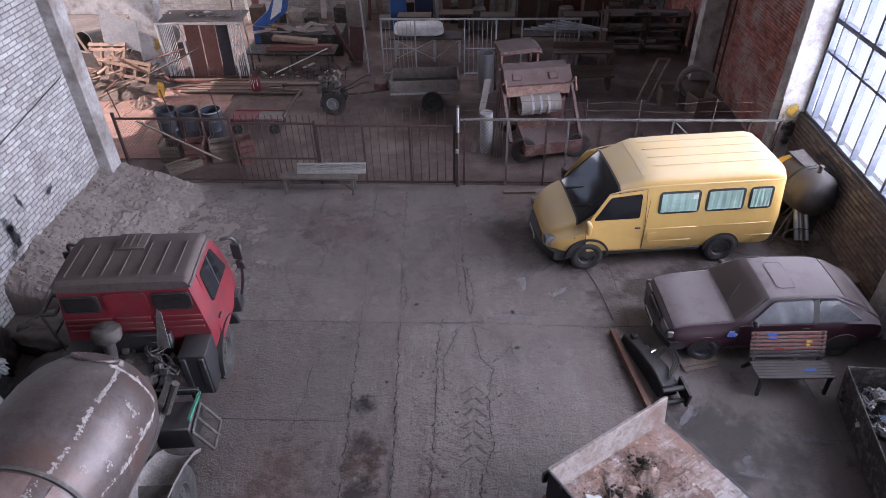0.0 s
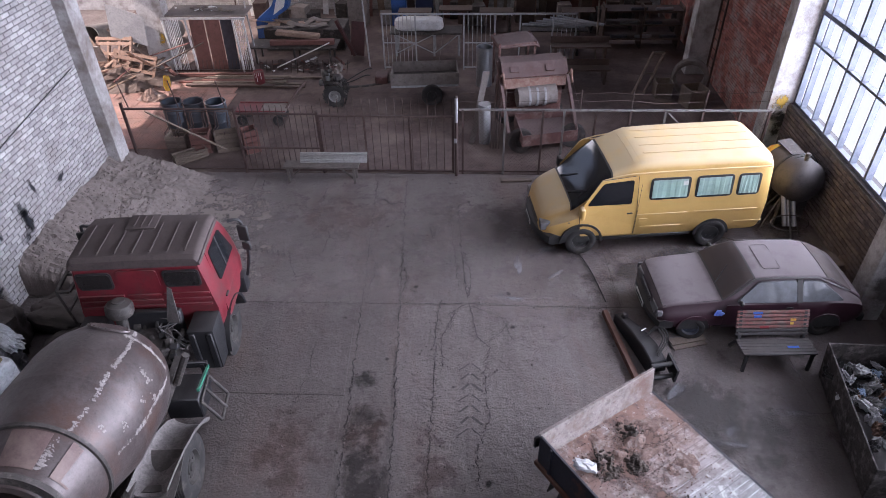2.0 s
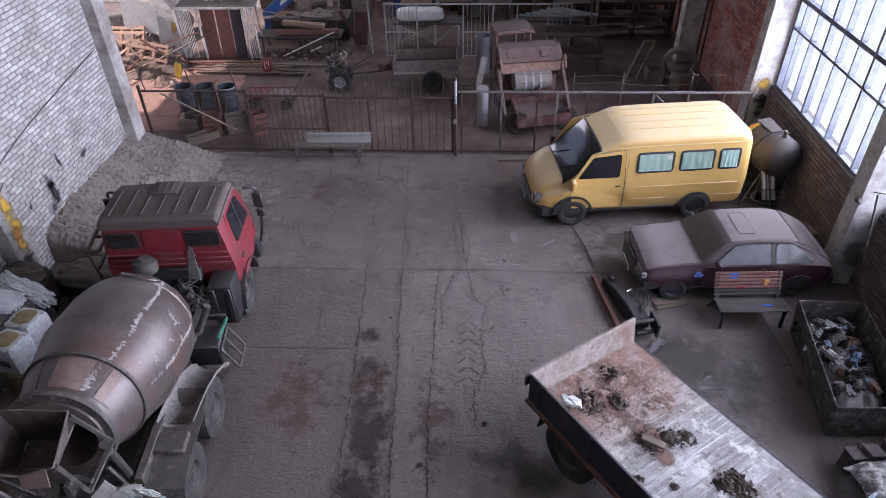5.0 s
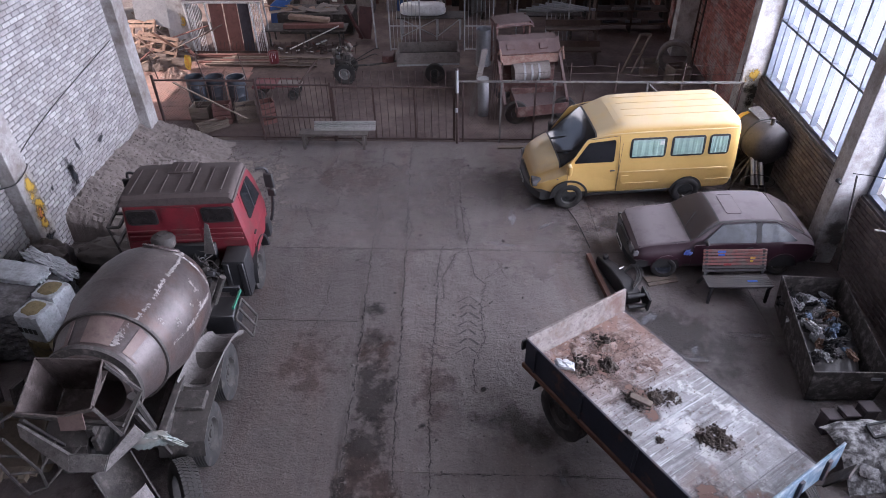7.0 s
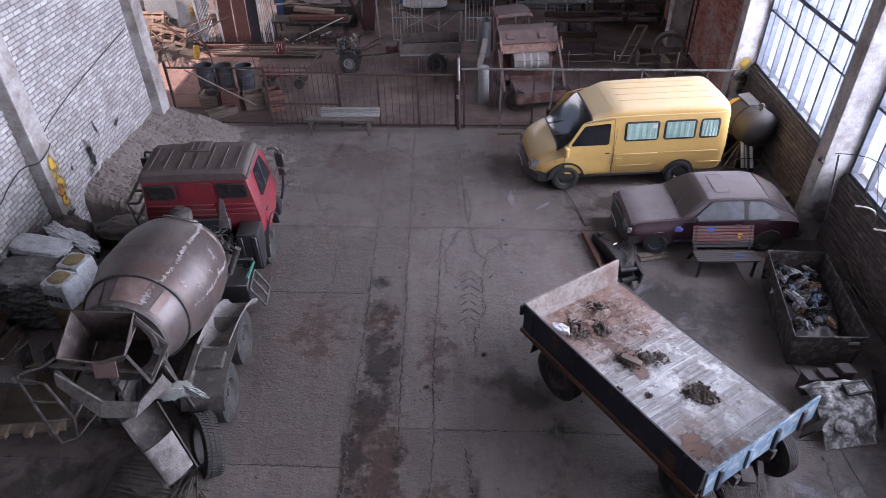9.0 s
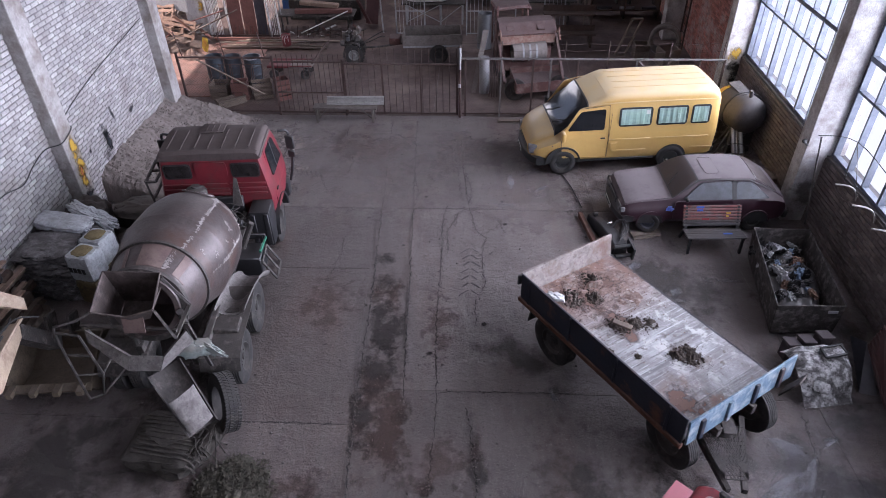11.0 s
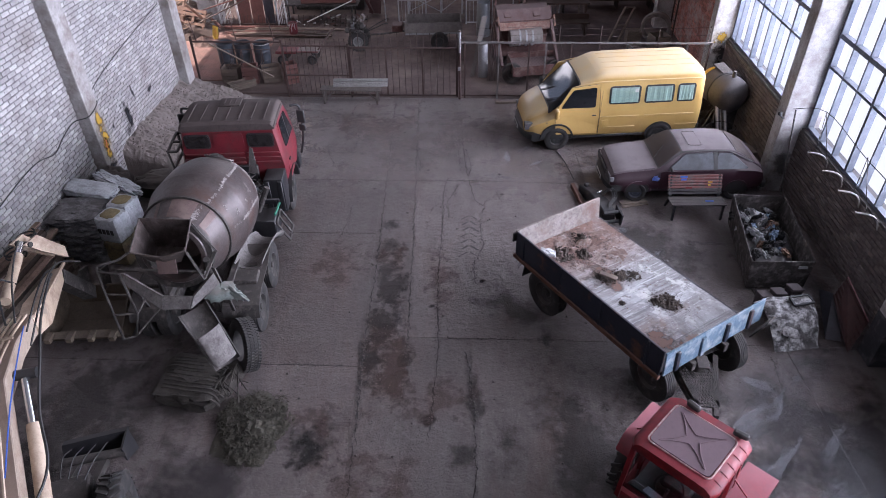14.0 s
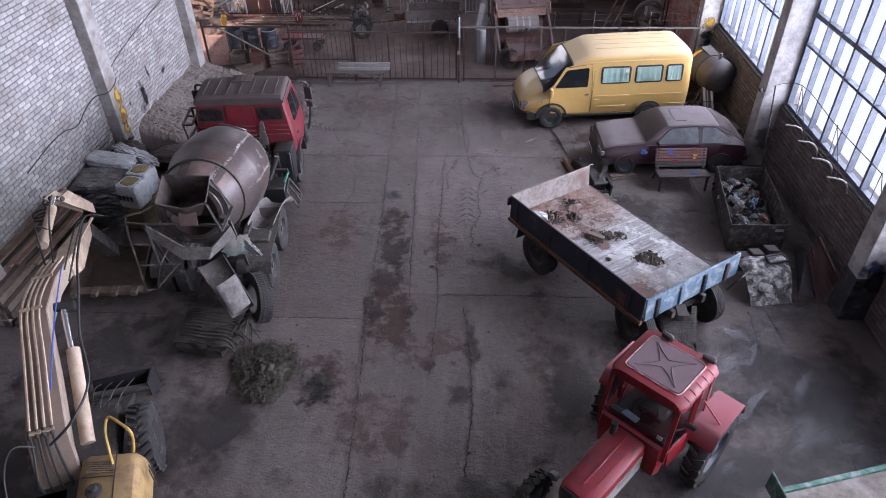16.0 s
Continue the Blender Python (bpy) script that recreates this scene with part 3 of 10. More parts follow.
# ---- yellow minibus ----
def minibus(m):
    v = thing("minibus", m, "dusty yellow high-roof minibus with drawn pale green curtains", "minibus")
    st = [(0.87, 0.4, 0.55, 0.72, 0.64, 0.68, 0.6, 0.08), (0.8, 0.36, 0.64, 0.9, 0.77, 0.81, 0.69, 0.12), (0.62, 0.36, 0.78, 1.05, 0.9, 0.92, 0.79, 0.16),
          (0.32, 0.38, 0.9, 1.2, 0.96, 0.97, 0.84, 0.16), (0.2, 0.4, 0.95, 1.26, 0.97, 0.985, 0.84, 0.16), (-0.16, 0.4, 1.05, 1.6, 0.98, 0.99, 0.87, 0.2),
          (-0.54, 0.4, 1.1, 1.93, 0.98, 0.99, 0.86, 0.2), (-0.62, 0.4, 1.1, 1.96, 0.98, 0.99, 0.86, 0.2), (-1.12, 0.4, 1.1, 2.15, 0.98, 0.99, 0.88, 0.18), (-1.22, 0.4, 1.1, 2.17, 0.98, 0.99, 0.885, 0.17),
          (-2.2, 0.4, 1.1, 2.19, 0.98, 0.99, 0.89, 0.17), (-3.75, 0.4, 1.1, 2.19, 0.98, 0.99, 0.89, 0.17), (-3.92, 0.42, 1.1, 2.15, 0.97, 0.98, 0.87, 0.2), (-4.0, 0.45, 1.1, 2.02, 0.93, 0.95, 0.82, 0.2)]
    part("body", hull(B(), st), VAN_Y, v)

    def yf(x, z):
        return 0.988 - 0.105 * max(0, z - 1.1)
    for sgn in (1, -1):
        for x0, x1 in ((-1.36, -2.22), (-2.34, -3.15), (-3.24, -3.74)):
            fr = round_poly([(x0, 1.33), (x1, 1.33), (x1, 1.83), (x0, 1.83)], 0.09)
            w = part("window", side_patch(B(), fr, yf, 0.012, 0.02, sgn), BLACK_PL, v)
            bm, n = B(), 40
            lo, hi = [], []
            for k in range(n + 1):
                x = x0 - 0.05 + (x1 - x0 + 0.1) * k / n
                if x1 > -3.1 and 0.55 < k / n < 0.62 and x0 < -2.3:
                    continue
                off = 0.018 + 0.004 * math.sin(k * 0.7) + 0.002 * math.sin(k * 1.9)
                lo.append(bm.verts.new((x, sgn * (yf(x, 1.38) + off), 1.375)))
                hi.append(bm.verts.new((x + 0.02 * math.sin(k), sgn * (yf(x, 1.78) + off), 1.785)))
            for k in range(len(lo) - 1):
                bm.faces.new((lo[k], lo[k + 1], hi[k + 1], hi[k]))
            bmesh.ops.solidify(bm, geom=bm.faces[:], thickness=0.004)
            part("curtain", bm, CURTAIN, w, "pale green gathered curtain")
            part("pane", side_patch(B(), round_poly([(x0 - 0.04, 1.37), (x1 + 0.04, 1.37), (x1 + 0.04, 1.79), (x0 - 0.04, 1.79)], 0.07), yf, 0.042, 0.004, sgn), SIDE_GLASS, w)
        d = part("door", side_patch(B(), round_poly([(0.04, 0.5), (0.1, 1.18), (-0.3, 1.82), (-1.05, 1.9), (-1.12, 0.5)], 0.05), yf, 0.008, 0.02, sgn), VAN_Y, v)
        part("pane", side_patch(B(), round_poly([(-0.04, 1.27), (-0.36, 1.77), (-1.0, 1.82), (-1.0, 1.27)], 0.06), yf, 0.014, 0.012, sgn), DARK_GLASS, d)
        part("handle", box(B(), 0.12, 0.03, 0.035, -0.98, sgn * 1.015, 1.05, bevel=0.008), BLACK_PL, d)
        part("mirror", box(B(), 0.1, 0.2, 0.26, 0.08, sgn * 1.1, 1.18, bevel=0.035, seg=2), VAN_Y if sgn > 0 else BLACK_PL, v)
        part("wheel_arch", arch(B(), 0.0, 0.36, 0.42, 0.985, sgn, 0.05, 0.03), BLACK_PL, v)
        # the shade inside the arches, painted as black discs
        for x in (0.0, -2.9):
            part("arch_liner", disc(B(), x, 0.4, 0.43 if x == 0 else 0.4, 0.983, sgn, 0.008), RIM_BLACK, v, "flat black half disc painted as the shade inside the wheel arch")
        for z in (0.66, 0.98):
            part("side_moulding", box(B(), 0.9 if z < 0.8 else 1.1, 0.018, 0.03, -1.72 if z < 0.8 else -1.7, sgn * 0.992, z, bevel=0.007), VAN_Y, v)
            part("side_moulding", box(B(), 0.62 if z < 0.8 else 1.4, 0.018, 0.03, -3.66 if z < 0.8 else -3.1, sgn * 0.99, z, bevel=0.007), VAN_Y, v)
        part("side_lamp", box(B(), 0.05, 0.012, 0.03, 0.3, sgn * 0.967, 0.86), LAMP_GLASS, v)
        for x in (0.0, -2.9):
            wheel(v, pose(x, sgn * 0.915, 0.36, 0, 0, 0 if sgn > 0 else 180), 0.34, 0.2, 0.2, RIM_VAN, tread=1)
        part("headlamp", hull(B(), [(0.87, 0.6, 0.66, 0.77, 0.12, 0.12, 0.12, 0.02), (0.68, 0.62, 0.72, 0.82, 0.15, 0.15, 0.14, 0.03)]), LAMP_GLASS, v, at=pose(0, sgn * 0.7, 0, 0, 0, 0))
        part("seam", box(B(), 0.006, 0.008, 1.3, -1.15, sgn * 0.99, 1.1), BLACK_PL, v)
    part("fuel_flap", side_patch(B(), round_poly([(-1.4, 0.72), (-1.22, 0.72), (-1.22, 0.88), (-1.4, 0.88)], 0.02), yf, 0.012, 0.02, 1), VAN_Y, v)
    part("screen_seal", over(B(), st, 0.27, -0.56, 8, 0.008, 0.02, 10, 20), BLACK_PL, v)
    part("windscreen", over(B(), st, 0.24, -0.52, 14, 0.014, 0.02, 10, 26), DARK_GLASS, v)
    for y in (0.35, -0.35):
        bm = B()
        tube(bm, [(0.25, y, 1.27), (0.1, y + 0.2, 1.4), (-0.04, y + 0.4, 1.52)], 0.011)
        part("wiper", bm, BLACK_PL, v)
    part("bumper", loft(B(), [[(x - (0.25 * (abs(y) / 0.95) ** 3), y, z) for x, z in ((0.89, 0.3), (0.97, 0.34), (0.97, 0.52), (0.87, 0.56), (0.7, 0.5), (0.7, 0.32))] for y in (-0.97, -0.85, -0.6, -0.3, 0, 0.3, 0.6, 0.85, 0.97)]), BLACK_PL, v)
    bm = B()
    for k in range(4):
        box(bm, 0.03, 1.0, 0.025, 0.895 - k * 0.02, 0, 0.6 + 0.045 * k, bevel=0.006)
    part("grille", bm, BLACK_PL, v)
    pl = part("number_plate", box(B(), 0.012, 0.5, 0.11, 0.985, 0, 0.42, bevel=0.003), PLATE, v)
    bm = B()
    for k in range(6):
        box(bm, 0.006, 0.04, 0.06, 0.994, -0.18 + 0.07 * k, 0.42)
    part("plate_bars", bm, BLACK_PL, pl)
    part("bonnet", over(B(), st, 0.82, 0.29, 34, 0.012, 0.02, 10), VAN_Y, v, "rounded yellow bonnet")
    part("roof_cap", over(B(), st, -1.0, -3.9, -8, 0.004, 0.02, 14), VAN_Y, v, "raised pale yellow roof cap")
    for y, z in ((-0.5, 2.211), (-0.17, 2.217), (0.17, 2.217), (0.5, 2.211)):
        part("roof_rib", box(B(), 2.5, 0.03, 0.01, -2.5, y, z + 0.002, bevel=0.004), VAN_Y, v, smooth=False)
    for sgn in (1, -1):
        part("gutter", tube(B(), smooth_line([(-0.32, sgn * 0.9, 1.83), (-0.75, sgn * 0.905, 1.93), (-1.25, sgn * 0.908, 1.965), (-2.5, sgn * 0.912, 1.975), (-3.9, sgn * 0.905, 1.965)], 4), 0.014, 6), VAN_Y, v)
        part("door_seam", tube(B(), [(0.05, sgn * 1.0, 0.5), (0.11, sgn * 1.0, 1.18), (-0.3, sgn * 0.93, 1.85), (-1.08, sgn * 0.925, 1.92), (-1.13, sgn * 1.0, 1.1), (-1.13, sgn * 1.0, 0.5)], 0.006, 5), BLACK_PL, v)
        part("sill", box(B(), 2.0, 0.03, 0.07, -1.45, sgn * 0.95, 0.39, bevel=0.01), BLACK_PL, v)
    part("sticker", side_patch(B(), [(-2.04, 1.66), (-2.14, 1.66), (-2.14, 1.76), (-2.04, 1.76)], yf, 0.05, 0.003, 1), PLATE, v)
    part("rear_bumper", box(B(), 0.12, 1.7, 0.16, -4.04, 0, 0.5, bevel=0.03), BLACK_PL, v)
    return v


PLATE = material("white_plate", (0.6, 0.6, 0.58), (0.68, 0.68, 0.66), 0.5, bump=0.0, stain=(0.35, 0.33, 0.3), stain_scale=6, grime=0.2)
minibus(pose(3.13, 10.86, 0, 0, 0, 187.1))


# ---- maroon hatchback ----
def hatchback(m):
    v = thing("hatchback", m, "maroon three-door hatchback under a thick coat of dust", "car")
    st = [(0.68, 0.34, 0.46, 0.66, 0.68, 0.72, 0.66, 0.05), (0.61, 0.3, 0.5, 0.74, 0.76, 0.78, 0.7, 0.05), (0.3, 0.28, 0.55, 0.83, 0.79, 0.81, 0.71, 0.06),
          (-0.35, 0.28, 0.6, 0.9, 0.8, 0.82, 0.73, 0.06), (-0.42, 0.28, 0.62, 0.92, 0.8, 0.82, 0.73, 0.06), (-0.7, 0.28, 0.8, 1.13, 0.8, 0.81, 0.66, 0.05), (-0.98, 0.28, 0.85, 1.29, 0.8, 0.81, 0.575, 0.05),
          (-1.5, 0.28, 0.87, 1.325, 0.8, 0.81, 0.57, 0.05), (-2.05, 0.28, 0.87, 1.31, 0.8, 0.81, 0.565, 0.05), (-2.3, 0.28, 0.87, 1.27, 0.8, 0.81, 0.56, 0.05),
          (-2.75, 0.3, 0.85, 1.03, 0.79, 0.8, 0.62, 0.05), (-3.0, 0.34, 0.78, 0.87, 0.77, 0.78, 0.66, 0.05), (-3.07, 0.36, 0.6, 0.74, 0.73, 0.75, 0.66, 0.05)]
    part("body", hull(B(), st), MAROON, v)

    def yf(x, z):
        return 0.814 - 0.54 * max(0, z - 0.87)
    for sgn in (1, -1):
        d = part("door", side_patch(B(), round_poly([(-0.5, 0.33), (-0.5, 0.86), (-1.8, 0.87), (-1.8, 0.33)], 0.04), lambda x, z: 0.806, 0.008, 0.02, sgn), MAROON, v)
        bm = side_patch(B(), round_poly([(-0.66, 0.905), (-1.06, 1.235), (-1.74, 1.26), (-1.76, 0.905)], 0.05), yf, 0.012, 0.03, sgn)
        part("side_pane", bm, SHEEN_GLASS, d)
        part("rear_pane", side_patch(B(), round_poly([(-1.85, 0.905), (-1.85, 1.255), (-2.2, 1.235), (-2.62, 0.92)], 0.06), yf, 0.012, 0.03, sgn), SHEEN_GLASS, v)
        part("handle", box(B(), 0.12, 0.02, 0.035, -1.66, sgn * 0.822, 0.78, bevel=0.006), BLACK_PL, d)
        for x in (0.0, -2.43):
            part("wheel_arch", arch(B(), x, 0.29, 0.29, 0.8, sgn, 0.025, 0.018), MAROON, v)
            # black disc in place of the arch's inner shade
            part("arch_liner", disc(B(), x, 0.33, 0.295, 0.802, sgn, 0.008), RIM_BLACK, v, "flat black half disc painted as the shade inside the wheel arch")
        wheel(v, pose(0.02, sgn * 0.72, 0.26, 0, 0, (0 if sgn > 0 else 180) - 14), 0.262, 0.16, 0.16, RIM_BLUE)
        wheel(v, pose(-2.43, sgn * 0.68, 0.26, 0, 0, 0 if sgn > 0 else 180), 0.262, 0.16, 0.16, RIM_GREY)
        part("trim_strip", box(B(), 1.7, 0.016, 0.03, -1.2, sgn * 0.812, 0.36, bevel=0.006), BLACK_PL, v)
        part("headlamp", box(B(), 0.05, 0.3, 0.15, 0.69, sgn * 0.5, 0.6, 0, -12, 0, bevel=0.015), LAMP_GLASS, v)
        part("indicator", box(B(), 0.1, 0.06, 0.12, 0.65, sgn * 0.72, 0.61, bevel=0.01), LAMP_GLASS, v)
        part("mirror", box(B(), 0.07, 0.12, 0.09, -0.72, sgn * 0.87, 0.95, bevel=0.02), BLACK_PL, v)
        part("pillar", side_patch(B(), [(-1.76, 0.9), (-1.74, 1.265), (-1.84, 1.27), (-1.86, 0.9)], yf, 0.016, 0.03, sgn), BLACK_PL, v)
        part("gutter", loft(B(), [[(x, sgn * (y + 0.01), z), (x, sgn * (y - 0.015), z + 0.018), (x, sgn * (y - 0.03), z + 0.006)] for x, y, z in ((-0.55, 0.735, 0.99), (-0.99, 0.59, 1.27), (-1.5, 0.585, 1.295), (-2.12, 0.58, 1.285), (-2.75, 0.635, 1.0))]), BLACK_PL, v)
    part("screen_seal", over(B(), st, -0.42, -0.99, 34, 0.006, 0.02, 8), BLACK_PL, v)
    part("windscreen", over(B(), st, -0.45, -0.955, 46, 0.012, 0.02, 8), DUSTY_GLASS, v)
    part("rear_screen", over(B(), st, -2.3, -2.8, 50, 0.01, 0.02, 8), DUSTY_GLASS, v)
    part("bonnet", over(B(), st, 0.6, -0.34, 35, 0.012, 0.02, 8), MAROON, v, "dusty flat bonnet")
    for a, b2 in (((0.61, -0.66, 0.758), (0.61, 0.66, 0.758)), ((0.6, 0.675, 0.755), (-0.36, 0.722, 0.915)), ((0.6, -0.675, 0.755), (-0.36, -0.722, 0.915))):
        part("shut_line", rod(B(), a, b2, 0.006, 5), BLACK_PL, v)
    sr = [(x, y, 1.338 + 0.006 * (1 - abs(y) / 0.36)) for x, y in round_poly([(-1.2, -0.36), (-1.2, 0.36), (-1.52, 0.36), (-1.52, -0.36)], 0.06)]
    part("sunroof", tube(B(), sr + sr[:1], 0.006, 5), MAROON, v, "raised rim of the closed sunroof")
    part("bumper", loft(B(), [[(x - 0.16 * (abs(y) / 0.8) ** 3, y, z) for x, z in ((0.72, 0.3), (0.8, 0.33), (0.8, 0.46), (0.72, 0.5), (0.55, 0.46), (0.55, 0.32))] for y in (-0.8, -0.7, -0.45, 0, 0.45, 0.7, 0.8)]), BLACK_PL, v)
    part("rear_bumper", box(B(), 0.12, 1.5, 0.18, -3.12, 0, 0.42, bevel=0.03), BLACK_PL, v)
    bm = B()
    for k in range(3):
        box(bm, 0.03, 0.62, 0.022, 0.72, 0, 0.56 + 0.045 * k, bevel=0.004)
    part("grille", bm, BLACK_PL, v)
    pl = part("number_plate", box(B(), 0.012, 0.5, 0.11, 0.81, 0, 0.4), PLATE, v)
    bm = B()
    for k in range(6):
        box(bm, 0.006, 0.04, 0.06, 0.82, -0.18 + 0.07 * k, 0.4)
    part("plate_bars", bm, BLACK_PL, pl)
    bm = tube(B(), [(-0.42, 0.3, 0.965), (-0.56, 0.15, 1.06), (-0.7, 0.02, 1.17)], 0.01)
    part("wiper", bm, BLACK_PL, v)
    bm = B()
    for k in range(5):
        box(bm, 0.09, 0.012, 0.06, -0.36 - 0.045 * (k % 3), 0.822, 0.66 + 0.05 * (k // 3), 0, 25 * k, 0)
    part("blue_tape", bm, BLUE_RAG, v, "torn strip of bright blue tape")
    return v


BLUE_RAG = material("bright_blue_tape", (0.03, 0.08, 0.55), (0.3, 0.4, 0.75), 0.6, scale=12, grime=0.0)
hatchback(pose(4.97, 8.07, 0.02, 0, 0, 183))


# ---- concrete mixer truck ----
def mixer_truck(m):
    v = thing("mixer_truck", m, "red-cabbed concrete mixer truck with a stained steel drum", "truck")
    st = [(-0.48, 0.98, 1.45, 2.5, 1.12, 1.14, 1.0, 0.1), (-0.42, 0.95, 1.45, 2.58, 1.16, 1.18, 1.04, 0.12), (0.4, 0.95, 1.45, 2.62, 1.17, 1.19, 1.05, 0.12), (0.66, 0.95, 1.45, 2.58, 1.17, 1.19, 1.04, 0.12),
          (0.8, 0.95, 1.45, 2.38, 1.17, 1.19, 1.08, 0.08), (1.0, 0.95, 1.45, 1.9, 1.17, 1.19, 1.13, 0.06), (1.1, 0.95, 1.35, 1.6, 1.16, 1.17, 1.14, 0.06), (1.14, 0.9, 1.2, 1.4, 1.14, 1.15, 1.12, 0.05)]
    cab = part("cab", hull(B(), st), CAB_RED, v, "faded red driver's cab")
    rf = hull(B(), [(-0.5, 2.4, 2.47, 2.54, 1.06, 1.05, 1.02, 0.07), (-0.44, 2.42, 2.5, 2.6, 1.08, 1.07, 1.05, 0.1), (0.4, 2.45, 2.54, 2.64, 1.08, 1.07, 1.05, 0.1), (0.7, 2.43, 2.5, 2.59, 1.07, 1.06, 1.04, 0.08)])
    roof = part("roof", rf, CAB_ROOF, cab, "dust-covered brown cab roof")
    for k in range(7):
        part("roof_rib", box(B(), 0.8, 0.03, 0.02, 0.0, -0.84 + 0.28 * k, 2.652, 0, -1, 0, bevel=0.008), CAB_ROOF, roof)
    hb = box(B(), 0.42, 0.5, 0.035, 0.42, 0.05, 2.672, bevel=0.016, seg=2)
    for k in range(3):
        box(hb, 0.3, 0.025, 0.014, 0.42, -0.07 + 0.12 * k, 2.692, bevel=0.005)
    part("roof_hatch", hb, CAB_ROOF, v)
    for y0, y1 in ((-1.0, -0.4), (0.42, 1.0)):
        w = part("rear_window", slab(B(), [(-0.49 + 0.0, y, z) for y, z in round_poly([(y0, 1.98), (y1, 1.98), (y1, 2.33), (y0, 2.33)], 0.08)], (-0.015, 0, 0)), BLACK_PL, v)
        part("pane", slab(B(), [(-0.503, y, z) for y, z in round_poly([(y0 + 0.03, 2.01), (y1 - 0.03, 2.01), (y1 - 0.03, 2.3), (y0 + 0.03, 2.3)], 0.06)], (-0.01, 0, 0)), DUSTY_GLASS, w)
    part("rear_panel", slab(B(), [(-0.485, y, z) for y, z in round_poly([(-0.32, 1.98), (0.34, 1.98), (0.34, 2.35), (-0.32, 2.35)], 0.08)], (-0.02, 0, 0)), CAB_RED, v)
    for y, w in ((-0.7, 0.75), (0.0, 0.55), (0.7, 0.75)):
        for k in range(3):
            part("pressed_rib", box(B(), 0.04, w, 0.05, -0.49, y, 1.58 + 0.12 * k, bevel=0.015, seg=2), CAB_RED, v)
    for sgn in (1, -1):
        yf = lambda x, z: 1.19 - 0.14 * max(0, z - 1.45)
        d = part("door", side_patch(B(), round_poly([(-0.2, 1.0), (-0.2, 2.45), (0.66, 2.45), (0.98, 1.75), (0.98, 1.35), (0.62, 1.0)], 0.06), yf, 0.012, 0.03, sgn), CAB_RED, v)
        part("pane", side_patch(B(), round_poly([(-0.1, 1.75), (-0.1, 2.36), (0.58, 2.36), (0.85, 1.75)], 0.06), yf, 0.02, 0.03, sgn), DARK_GLASS, d)
        part("window_rim", side_patch(B(), [(0.3, 1.75), (0.3, 2.38), (0.34, 2.38), (0.34, 1.75)], yf, 0.03, 0.03, sgn), BLACK_PL, d)
        part("handle", box(B(), 0.14, 0.03, 0.04, -0.1, sgn * 1.21, 1.45, bevel=0.008), BLACK_PL, d)
        bm = B()
        pts = [(0.62 * math.cos(a), 0.52 + 0.62 * math.sin(a)) for a in [math.pi * (0.02 + 0.96 * k / 12) for k in range(13)]]
        loft(bm, [[(x, sgn * 1.2, z), (x * 1.06, sgn * 1.22, 0.52 + (z - 0.52) * 1.06), (x * 1.04, sgn * 0.72, 0.52 + (z - 0.52) * 1.04), (x, sgn * 0.72, z)] for x, z in pts])
        part("mudguard", bm, BLACK_STEEL, v, "black front mudguard")
        gb = box(B(), 0.55, 0.45, 0.9, -0.72, sgn * 0.92, 0.95, bevel=0.05, seg=2)
        for k in (-0.14, 0.14):
            box(gb, 0.05, 0.1, 0.8, -1.0, sgn * 0.92 + k, 0.95, bevel=0.015)
        part("splash_guard", gb, BLACK_STEEL, v)
        wheel(v, pose(0, sgn * 0.99, 0.5, 0, 0, 0 if sgn > 0 else 180), 0.5, 0.28, 0.27, RIM_GREY, tread=1)
        for x in (-2.95, -4.25):
            for k, y in enumerate((1.0, 0.68)):
                wheel(v, pose(x, sgn * y, 0.5, 0, 0, 0 if sgn > 0 else 180), 0.5, 0.26, 0.27, RIM_GREY, tread=1)
        bm = tube(B(), smooth_line([(0.8, sgn * 1.2, 2.36), (0.86, sgn * 1.38, 2.34), (0.9, sgn * 1.42, 2.1), (0.92, sgn * 1.4, 1.5), (0.95, sgn * 1.28, 1.0)], 4), 0.03)
        part("mirror_bar", bm, BLACK_STEEL, v)
        part("mirror", box(B(), 0.06, 0.2, 0.34, 0.86, sgn * 1.42, 2.05, 0, 0, 12 * sgn, bevel=0.02), BLACK_PL, v)
        part("mirror", box(B(), 0.05, 0.17, 0.18, 0.88, sgn * 1.42, 1.74, 0, 0, 12 * sgn, bevel=0.02), BLACK_PL, v)
        part("chassis_rail", box(B(), 5.6, 0.09, 0.26, -1.9, sgn * 0.42, 0.92, bevel=0.01), DIRTY_STEEL, v)
    part("windscreen", panel(B(), [(0.83, -1.0, 2.33), (0.83, 1.0, 2.33), (1.02, 1.06, 1.88), (1.02, -1.06, 1.88)], 0.03), DARK_GLASS, v)
    part("front_bumper", box(B(), 0.3, 2.4, 0.4, 1.1, 0, 0.72, bevel=0.06, seg=2), BLACK_STEEL, v)
    bm = B()
    for k in range(5):
        box(bm, 0.02, 1.5, 0.05, 1.15, 0, 1.02 + 0.08 * k)
    part("grille", bm, BLACK_STEEL, v)
    # air intake with its cap, behind the cab
    bm = lathe(B(), [(0, 0.09), (0.5, 0.09), (0.52, 0.2), (0.56, 0.22), (0.68, 0.22), (0.73, 0.19), (0.76, 0.1), (0.79, 0.1), (0.8, 0.001)], 20)
    place(bm, pose(-0.9, 0.36, 1.2, 0, -90 + 10, -25))
    part("air_intake", bm, DIRTY_STEEL, v, "dusty mushroom air intake")
    tubes = B()
    tube(tubes, [(-1.0, 0.3, 1.2), (-1.1, 0.05, 1.1), (-1.15, -0.2, 1.0)], 0.13, 10)
